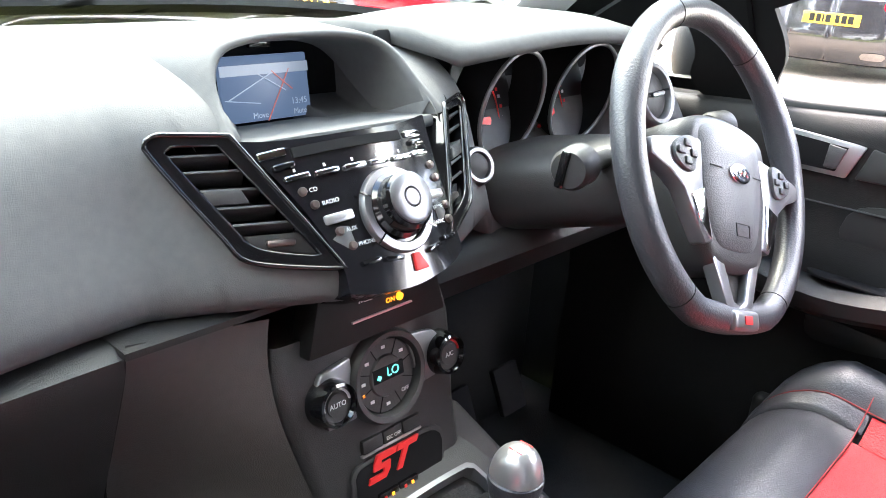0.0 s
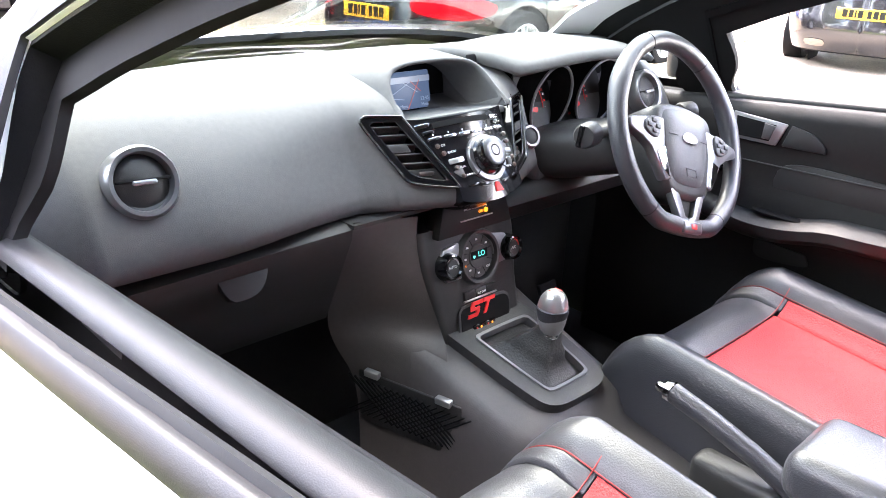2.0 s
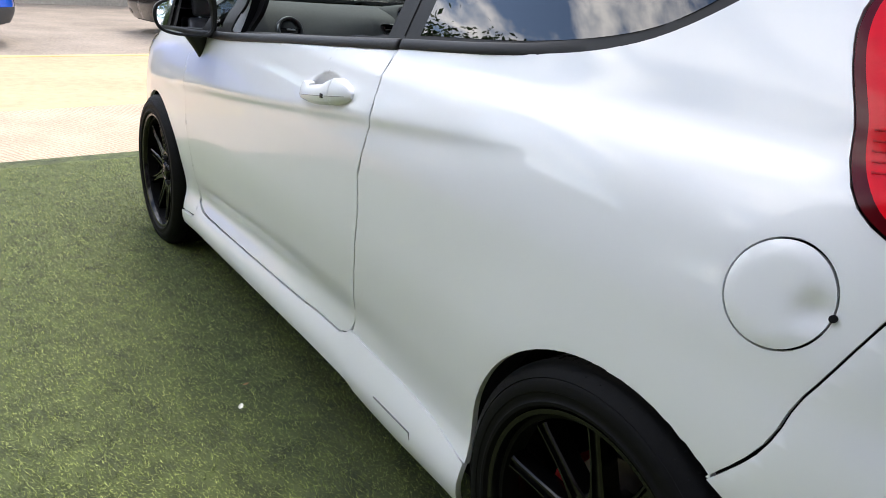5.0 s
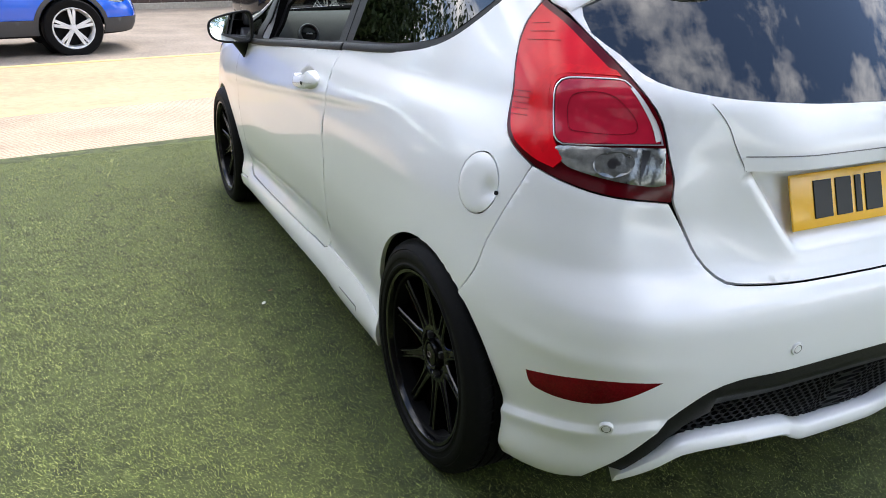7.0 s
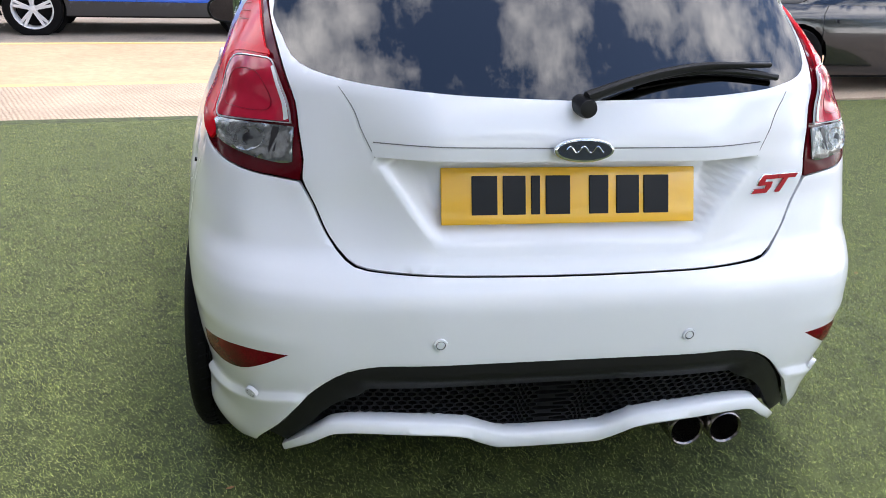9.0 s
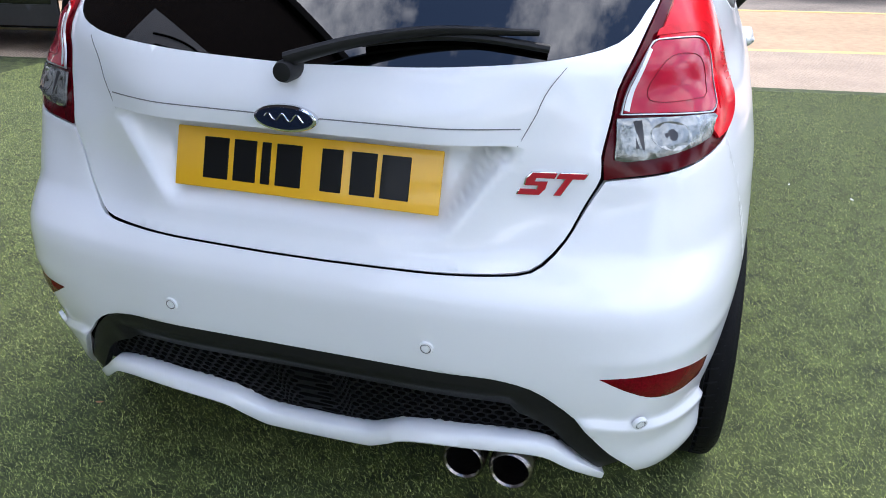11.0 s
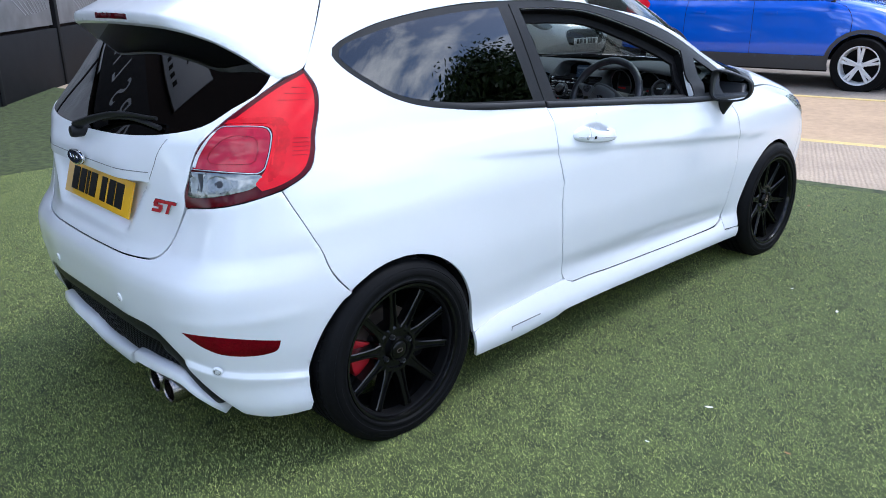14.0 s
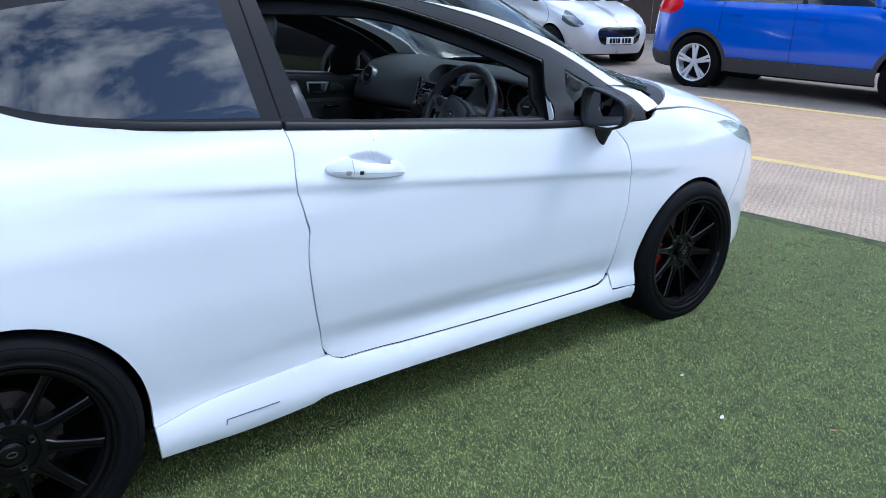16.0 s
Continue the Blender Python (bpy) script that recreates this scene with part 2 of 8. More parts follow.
def skin(name, shell, outer, mat, parent, holes=(), depth=0.012, h=0.025, hv=None, lift=0.0, push=None, mirror=False, both=False, label="", roll=0.0025, extra=None, even=0.0):
    """A body panel cut out of a car's skin, with folded edges and a back. both: the panel and its mirror image in one mesh."""
    co, tris, rim = sheet(outer, holes, h, hv, extra)
    s, v = co[:, 0], co[:, 1]
    p, n = shell.at(s, v), shell.normal(s, v)
    move = np.full(len(co), lift)
    q = p + n * move[:, None]
    if push is not None:
        d = push(p, s, v)
        q = q + (d if d.ndim == 2 else n * d[:, None])
    edge = np.zeros(len(co), bool)
    for a, b in rim:
        edge[a] = edge[b] = True
    q[edge] -= n[edge] * roll
    k = len(q)
    ids = {i: j for j, i in enumerate(sorted({i for e in rim for i in e}))}
    keys = sorted(ids)
    r1 = q[keys]
    r2 = q[keys] - n[keys] * depth
    back = q - n * depth
    verts = [q, r1, r2, back]
    faces = [tuple(t) for t in tris]
    m = len(keys)
    for a, b in rim:
        faces.append((k + ids[b], k + ids[a], k + m + ids[a], k + m + ids[b]))
    faces += [(k + 2 * m + t[2], k + 2 * m + t[1], k + 2 * m + t[0]) for t in tris]
    verts = np.concatenate(verts)
    if mirror or both:
        flip = verts * np.array([-1, 1, 1])
        ff = [tuple(reversed(f)) for f in faces]
        if mirror:
            verts, faces = flip, ff
        else:
            N = len(verts)
            verts, faces = np.concatenate([verts, flip]), faces + [tuple(i + N for i in f) for f in ff]
    ob = link(name, verts, faces, mat, parent, label)
    if push is None and not both:
        nn = n * (1 - even) + n.mean(0) * even
        nn = nn / np.linalg.norm(nn, axis=1, keepdims=True)
        nor = np.concatenate([nn, np.zeros((2 * m, 3)), -nn])
        if mirror:
            nor = nor * np.array([-1, 1, 1])
        ob.data.normals_split_custom_set_from_vertices([tuple(a) for a in nor])
    if both:
        bm = bmesh.new()
        bm.from_mesh(ob.data)
        near = [w for w in bm.verts if abs(w.co.x) < 0.0006]
        bmesh.ops.remove_doubles(bm, verts=near, dist=0.0004)
        bm.to_mesh(ob.data)
        bm.free()
    return ob


def lathe(profile, steps=48, axis="x", centre=(0, 0, 0), arc=None):
    """A bmesh turned from (radius, along) pairs about an axis."""
    bm = bmesh.new()
    rings = []
    for i in range(steps):
        a = 2 * math.pi * i / steps
        ring = []
        for r, l in profile:
            u, w = r * math.cos(a), r * math.sin(a)
            ring.append(bm.verts.new(Vector(centre) + Vector({"x": (l, u, w), "y": (w, l, u), "z": (u, w, l)}[axis])))
        rings.append(ring)
    for i in range(steps):
        a, b = rings[i], rings[(i + 1) % steps]
        for j in range(len(profile) - 1):
            bm.faces.new((a[j], a[j + 1], b[j + 1], b[j]))
    bmesh.ops.remove_doubles(bm, verts=bm.verts, dist=1e-5)
    bmesh.ops.recalc_face_normals(bm, faces=bm.faces)
    return bm


def block(size, centre=(0, 0, 0), bevel=0.006, segments=2, m=None, taper=None):
    """A bevelled box; taper scales its top."""
    bm = bmesh.new()
    bmesh.ops.create_cube(bm, size=1)
    for w in bm.verts:
        k = taper if (taper and w.co.z > 0) else (1, 1)
        w.co = Vector((w.co.x * size[0] * k[0], w.co.y * size[1] * k[1], w.co.z * size[2]))
    if bevel:
        bmesh.ops.bevel(bm, geom=list(bm.edges), offset=bevel, segments=segments, profile=0.5, affect="EDGES", clamp_overlap=True)
    bm.transform((m or Matrix()) if m is not None else Matrix.Translation(centre))
    return bm


def tube(points, radius, sides=10, closed=False, flat=1.0, taper=None):
    """A round bar along points; flat squashes it."""
    bm = bmesh.new()
    P = [Vector(p) for p in points]
    n, rings, up = len(P), [], None
    for i, p in enumerate(P):
        t = (P[(i + 1) % n] - P[i - 1]) if closed else (P[min(i + 1, n - 1)] - P[max(i - 1, 0)])
        t.normalize()
        if up is None:
            up = t.orthogonal().normalized()
        up = (up - t * up.dot(t)).normalized()
        side = t.cross(up)
        r = radius if taper is None else radius * taper(i / max(1, n - 1))
        rings.append([bm.verts.new(p + (up * math.cos(a) * flat + side * math.sin(a)) * r) for a in (2 * math.pi * j / sides for j in range(sides))])
    for i in range(n if closed else n - 1):
        a, b = rings[i], rings[(i + 1) % n]
        for j in range(sides):
            bm.faces.new((a[j], a[(j + 1) % sides], b[(j + 1) % sides], b[j]))
    if not closed:
        bm.faces.new(rings[0])
        bm.faces.new(list(reversed(rings[-1])))
    bmesh.ops.recalc_face_normals(bm, faces=bm.faces)
    return bm


def loft(sections, cap=True, close=True):
    """A skin over sections of equally many points."""
    bm = bmesh.new()
    rows = [[bm.verts.new(Vector(p)) for p in sec] for sec in sections]
    k = len(rows[0])
    for a, b in zip(rows, rows[1:]):
        for j in range(k if close else k - 1):
            bm.faces.new((a[j], a[(j + 1) % k], b[(j + 1) % k], b[j]))
    if cap and close:
        bm.faces.new(list(reversed(rows[0])))
        bm.faces.new(rows[-1])
    bmesh.ops.recalc_face_normals(bm, faces=bm.faces)
    return bm


def prism(outline, thick, m=None, bevel=0.0):
    """A flat plate with an outline in x, z and a thickness along +y."""
    bm = bmesh.new()
    a = [bm.verts.new((p[0], 0, p[1])) for p in outline]
    b = [bm.verts.new((p[0], thick, p[1])) for p in outline]
    n = len(a)
    bm.faces.new(a)
    bm.faces.new(list(reversed(b)))
    for i in range(n):
        bm.faces.new((a[i], b[i], b[(i + 1) % n], a[(i + 1) % n]))
    bmesh.ops.recalc_face_normals(bm, faces=bm.faces)
    if bevel:
        bmesh.ops.bevel(bm, geom=[e for e in bm.edges if len(e.link_faces) == 2 and e.calc_face_angle(0) > 0.5], offset=bevel, segments=2, profile=0.5, affect="EDGES", clamp_overlap=True)
    if m is not None:
        bm.transform(m)
    return bm


def join(*bms):
    out = bmesh.new()
    for b in bms:
        me = bpy.data.meshes.new("tmp")
        b.to_mesh(me)
        b.free()
        out.from_mesh(me)
        bpy.data.meshes.remove(me)
    return out


def vec(*p):
    return Vector(p)


def basis(origin, right, into):
    """A frame on a surface: x to the right, y into it, z up along it."""
    y = Vector(into).normalized()
    x = (Vector(right) - y * Vector(right).dot(y)).normalized()
    z = x.cross(y)
    m = Matrix((x, y, z)).transposed().to_4x4()
    m.translation = Vector(origin)
    return m


# ---- car skins ----
def spl(*knots):
    """A smooth curve through (x, y) knots that never overshoots."""
    kx, ky = np.array([k[0] for k in knots], float), np.array([k[1] for k in knots], float)
    h, d = np.diff(kx), np.diff(ky) / np.diff(kx)
    m = np.zeros(len(kx))
    m[0], m[-1] = d[0], d[-1]
    for i in range(1, len(kx) - 1):
        if d[i - 1] * d[i] > 0:
            w1, w2 = 2 * h[i] + h[i - 1], h[i] + 2 * h[i - 1]
            m[i] = (w1 + w2) / (w1 / d[i - 1] + w2 / d[i])

    def value(x):
        x = np.clip(np.asarray(x, float), kx[0], kx[-1])
        i = np.clip(np.searchsorted(kx, x) - 1, 0, len(h) - 1)
        u = (x - kx[i]) / h[i]
        return ((1 + 2 * u) * (1 - u) ** 2 * ky[i] + u * (1 - u) ** 2 * h[i] * m[i]
                + u * u * (3 - 2 * u) * ky[i + 1] + u * u * (u - 1) * h[i] * m[i + 1])
    return value


class Shell:
    """A car's skin: flat outlines stacked upwards. (s, v): s runs along the outline from the middle of the tail round the
    right flank to the middle of the nose (negative: the left flank), v is the height, and past the roof's edge the way inwards."""

    def __init__(self, width, rear, front, mid, rear_n, front_n, edge, crown, bulge=None, tail_shape=None):
        self.width, self.rear, self.front, self.mid = width, rear, front, mid
        self.rear_n, self.front_n, self.edge, self.crown, self.bulge, self.tail_shape = rear_n, front_n, edge, crown, bulge, tail_shape
        self.cap = float(width(edge))
        a, zr = float(width(0.6)), 0.55
        self.tail = self._table(a, mid - float(rear(zr)), float(rear_n(zr)))
        self.nose = self._table(a, float(front(zr)) - mid, float(front_n(zr)))
        self.sr, self.sf = self.tail[0][-1], self.nose[0][-1]
        self.length = self.sr + self.sf

    def _table(self, a, b, n):
        th = np.linspace(0, math.pi / 2, 1500)
        th = math.pi / 2 * (th / (math.pi / 2) + 0.0)
        x, y = a * np.cos(th) ** (2 / n), b * np.sin(th) ** (2 / n)
        x[-1] = 0
        arc = np.concatenate([[0], np.cumsum(np.hypot(np.diff(x), np.diff(y)))])
        return arc, th

    def side(self, y):
        """s on the right flank at y (good along the doors)."""
        return self.sr + y - self.mid

    def flank(self, y, z):
        """(s, v) of the place on the right flank at y and height z."""
        s = np.linspace(0.3, self.length - 0.3, 900)
        return (float(np.interp(y, self.at(s, np.full(900, z))[:, 1], s)), z)

    def back(self, x, z):
        """(s, v) of the place on the tail at x and height z."""
        s = np.linspace(0.0, self.sr - 0.6, 700)
        return (math.copysign(float(np.interp(abs(x), self.at(s, np.full(700, z))[:, 0], s)), x), z)

    def at(self, s, v):
        s, v = np.asarray(s, float), np.asarray(v, float)
        sign = np.where(s < 0, -1.0, 1.0)
        s = np.abs(s)
        over = s > self.length
        sign = np.where(over, -sign, sign)
        s = np.where(over, 2 * self.length - s, s)
        z = np.minimum(v, self.edge)
        q = np.clip((v - self.edge) / self.cap, 0, 1)
        w, r, f = self.width(z), self.rear(z), self.front(z)
        back = s <= self.sr
        tr = np.interp(self.sr - s, self.tail[0], self.tail[1])
        tf = np.interp(s - self.sr, self.nose[0], self.nose[1])
        n = np.where(back, self.rear_n(z), self.front_n(z))
        th = np.where(back, tr, tf)
        cx = np.clip(np.cos(th), 0, 1) ** (2 / n)
        cy = np.clip(np.sin(th), 0, 1) ** (2 / n)
        x = w * cx
        y = np.where(back, self.mid - (self.mid - r) * cy, self.mid + (f - self.mid) * cy)
        if self.bulge is not None:
            x = x + self.bulge(y, z) * cx ** 2
        if self.tail_shape is not None:
            ox, oy = self.tail_shape(x, s, z)
            x, y = x + np.where(back, ox, 0.0), y + np.where(back, oy, 0.0)
        ym = 0.5 * (r + f)
        x, y = x * (1 - q), ym + (y - ym) * (1 - q)
        z = z + self.crown * (1 - (1 - q) ** 2.6)
        return np.stack([x * sign, y, z], -1)

    def normal(self, s, v, e=0.004):
        du = self.at(np.asarray(s) + e, v) - self.at(np.asarray(s) - e, v)
        dv = self.at(s, np.asarray(v) + e) - self.at(s, np.asarray(v) - e)
        n = np.cross(du, dv)
        return n / np.maximum(np.linalg.norm(n, axis=-1, keepdims=True), 1e-9)


def ease(a):
    a = np.clip(a, 0, 1)
    return a * a * (3 - 2 * a)


def flank(y, z):
    """What the hatchback's sides do beyond the plain outlines: wheel flares, shoulder crease, hollow above the sill."""
    out = np.zeros(np.broadcast(y, z).shape)
    for wy in (0.0, 2.489):
        r = np.hypot(y - wy, z - 0.27)
        out = out + 0.0065 * np.exp(-((r - 0.31) / 0.12) ** 2)
    line = 0.866 - 0.1 * y
    u = (z - line) / 0.0065
    fade = ease((y - 0.05) / 0.65) * np.clip((2.5 - y) / 0.3, 0, 1)
    out = out + 0.0105 * fade / (1 + np.exp(-np.clip(u, -30, 30))) * np.exp(-np.clip(z - line, 0, 1) / 0.07)
    low = np.clip((y - 0.55) / 0.9, 0, 1) * np.clip((2.12 - y) / 0.15, 0, 1)
    out = out - 0.018 * low * np.exp(-((z - 0.375 + 0.05 * y) / 0.040) ** 2)
    return out


def tail_form(x, s, z):
    """The tail is rounder in plan than the plain outlines, and the lamps swell out of the shoulders."""
    forward = 0.006 + 0.040 * ease((x - 0.24) / 0.22) * (1 - 0.75 * ease((x - 0.54) / 0.14))
    forward = forward * (1 - ease((z - 0.86) / 0.12)) * (0.35 + 0.65 * ease((z - 0.58) / 0.18)) * ease((z - 0.22) / 0.15)
    swell = 0.032 * np.exp(-((s - 0.80) / 0.13) ** 2 - ((z - 0.965) / 0.12) ** 2)
    return 0.92 * swell, forward - 0.39 * swell


HATCH = Shell(
    width=spl((0.1, 0.765), (0.2, 0.79), (0.28, 0.775), (0.4, 0.79), (0.55, 0.803), (0.7, 0.802), (0.8, 0.788), (0.88, 0.765), (0.94, 0.733), (1.0, 0.712), (1.2, 0.638), (1.36, 0.565)),
    rear=spl((0.1, -0.5), (0.2, -0.56), (0.3, -0.60), (0.42, -0.634), (0.5, -0.643), (0.555, -0.647), (0.585, -0.643), (0.615, -0.630), (0.67, -0.603), (0.75, -0.6), (0.87, -0.605), (0.95, -0.575), (1.1, -0.46), (1.3, -0.31), (1.36, -0.27)),
    front=spl((0.1, 3.18), (0.3, 3.27), (0.5, 3.27), (0.65, 3.22), (0.75, 3.12), (0.85, 2.85), (0.92, 2.6), (0.96, 2.4), (1.0, 2.27), (1.2, 1.87), (1.36, 1.52)),
    mid=0.9, rear_n=spl((0.1, 5.6), (0.45, 6.2), (0.78, 5.4), (0.95, 4.3), (1.36, 4.2)), front_n=spl((0.1, 5.4), (0.6, 5.4), (0.95, 4.6), (1.36, 4.6)),
    edge=1.36, crown=0.085, bulge=flank, tail_shape=tail_form)

# ---- the white hatchback: skin ----
WHEEL_Z, REAR_ARCH, FRONT_ARCH = 0.269, (0.005, 0.268), (2.489, 0.262)
FL, BK = HATCH.flank, HATCH.back


def fl(*pts):
    return [FL(y, z) for y, z in pts]


def pinch(pts):
    """Draw the foot of the lamp and the tailgate's lower corner a little inwards."""
    out = []
    for s, v in pts:
        k = 0.012 * ease((0.76 - abs(s)) / 0.14) * ease((abs(s) - 0.38) / 0.06) * (1 - ease((v - 0.86) / 0.14)) * ease((v - 0.60) / 0.05)
        out.append((s - math.copysign(float(k), s), v))
    return out


def arch(centre, a0, a1, r=0.318, n=26):
    """Places along a wheel arch, by angle from +y upwards."""
    return [FL(centre[0] + r * math.cos(radians(a)), centre[1] + r * math.sin(radians(a))) for a in np.linspace(a0, a1, n)]


def fiesta_wheel_parts(parent):
    """A satin black ten-spoke wheel with its tyre, standing along x with the face to +x."""
    R, rim_r, w = 0.297, 0.224, 0.100
    prof = [(0.205, -w + 0.012), (0.235, -w), (0.262, -w - 0.003), (0.283, -w + 0.008), (R, -w + 0.026)]
    for k in range(-2, 3):
        c = 0.032 * k
        if k in (-1, 0, 1, 2):
            prof += [(R, c - 0.02), (R - 0.007, c - 0.018), (R - 0.007, c - 0.013), (R, c - 0.011)]
    prof += [(R, w - 0.026), (0.2925, w - 0.014), (0.283, w - 0.006), (0.274, w), (0.2725, w - 0.0012), (0.268, w + 0.0025), (0.256, w + 0.0035), (0.2525, w + 0.0035), (0.2515, w + 0.002), (0.244, w + 0.001), (0.2395, w + 0.0015), (0.2365, w + 0.004), (0.231, w + 0.003), (0.226, w - 0.006), (0.220, w - 0.014), (0.205, w - 0.02), (0.205, -w + 0.012)]
    tyre = part("tyre", lathe(prof, 72), RUBBER, parent, "low-profile black rubber tyre", sharp=35)
    nicks = bmesh.new()
    for i in range(60):
        a = 2 * math.pi * i / 60
        for side in (-1, 1):
            b = block((0.026, 0.0035, 0.004), bevel=0)
            b.transform(Matrix.Rotation(a, 4, "X") @ Matrix.Translation((side * 0.058, 0, R - 0.0014)) @ Matrix.Rotation(0.3 * side, 4, "Z"))
            me = bpy.data.meshes.new("tmp")
            b.to_mesh(me)
            b.free()
            nicks.from_mesh(me)
            bpy.data.meshes.remove(me)
        b = block((0.021, 0.0024, 0.004), bevel=0)
        b.transform(Matrix.Rotation(a + 0.03, 4, "X") @ Matrix.Translation((0.0815, 0, R - 0.0062)) @ Matrix.Rotation(radians(30), 4, "Y") @ Matrix.Rotation(0.12, 4, "Z"))
        me = bpy.data.meshes.new("tmp")
        b.to_mesh(me)
        b.free()
        nicks.from_mesh(me)
        bpy.data.meshes.remove(me)
    tagged(part("tread_pattern", nicks, VOID, tyre), kind="stuff")
    rim = [(0.218, w - 0.012), (0.226, w - 0.006), (0.224, w - 0.002), (0.216, w - 0.004), (0.212, w - 0.014), (0.206, 0.05), (0.200, 0.02), (0.195, -0.05), (0.205, -w + 0.015), (0.214, -w + 0.01), (0.218, -w + 0.02), (0.205, -0.04), (0.209, 0.02), (0.218, w - 0.012)]
    barrel = part("rim", lathe(rim, 72), RIM_BLACK, parent, "satin black alloy rim")
    spokes = bmesh.new()
    for i in range(10):
        a = 2 * math.pi * i / 10 + 0.12
        m = Matrix.Rotation(a, 4, "X")
        secs = []
        for r, half, face, back in ((0.060, 0.024, 0.058, 0.01), (0.078, 0.0205, 0.059, 0.018), (0.096, 0.0150, 0.061, 0.024), (0.14, 0.0125, 0.066, 0.030), (0.185, 0.0125, 0.073, 0.036), (0.200, 0.0140, 0.075, 0.040), (0.204, 0.0155, 0.068, 0.040), (0.214, 0.0170, 0.068, 0.042)):
            g = min(half * 0.5, 0.0072)
            secs.append([m @ Vector((x, y, r)) for y, x in ((-half, back), (-half, face - 0.003), (-half + 0.003, face), (-g, face), (-g + 0.002, face - 0.006),
                                                             (g - 0.002, face - 0.006), (g, face), (half - 0.003, face), (half, face - 0.003), (half, back))])
        b = loft(secs)
        me = bpy.data.meshes.new("tmp")
        b.to_mesh(me)
        b.free()
        spokes.from_mesh(me)
        bpy.data.meshes.remove(me)
    part("spoke_star", spokes, RIM_BLACK, barrel)
    hub = part("hub", lathe([(0.0, 0.06), (0.030, 0.06), (0.033, 0.066), (0.037, 0.067), (0.039, 0.062), (0.041, 0.052), (0.061, 0.052), (0.064, 0.058), (0.072, 0.059), (0.080, 0.054), (0.084, 0.0), (0.0, 0.0)], 48), RIM_BLACK, barrel)
    cap = part("hub_cap", lathe([(0.0, 0.069), (0.024, 0.0685), (0.028, 0.066), (0.028, 0.05)], 32), RIM_BLACK, barrel)
    part("cap_emblem", tube([(0.0692, 0.011 * math.cos(a), 0.0065 * math.sin(a)) for a in np.linspace(0, 2 * math.pi, 24, endpoint=False)], 0.0011, 6, closed=True), DARK_STEEL, barrel)
    for i in range(4):
        a = 2 * math.pi * i / 4 + 0.4
        part("wheel_nut", lathe([(0.004, 0.062), (0.0075, 0.064), (0.0095, 0.061), (0.0095, 0.045), (0.0, 0.045), (0.0, 0.058)], 6, centre=(0.0, 0.0505 * math.cos(a), 0.0505 * math.sin(a))), NUT_STEEL, barrel)
    part("brake_disc", lathe([(0.06, -0.005), (0.125, -0.005), (0.125, -0.022), (0.06, -0.022), (0.06, -0.005)], 48), DARK_STEEL, parent)
    secs = []
    for a in np.linspace(-0.42, 0.42, 7):
        c = Matrix.Rotation(math.pi / 2 + a, 4, "X")
        secs.append([c @ Vector((x, 0, r)) for x, r in ((-0.06, 0.085), (0.018, 0.085), (0.02, 0.125), (0.014, 0.15), (-0.05, 0.15))])
    return loft(secs)


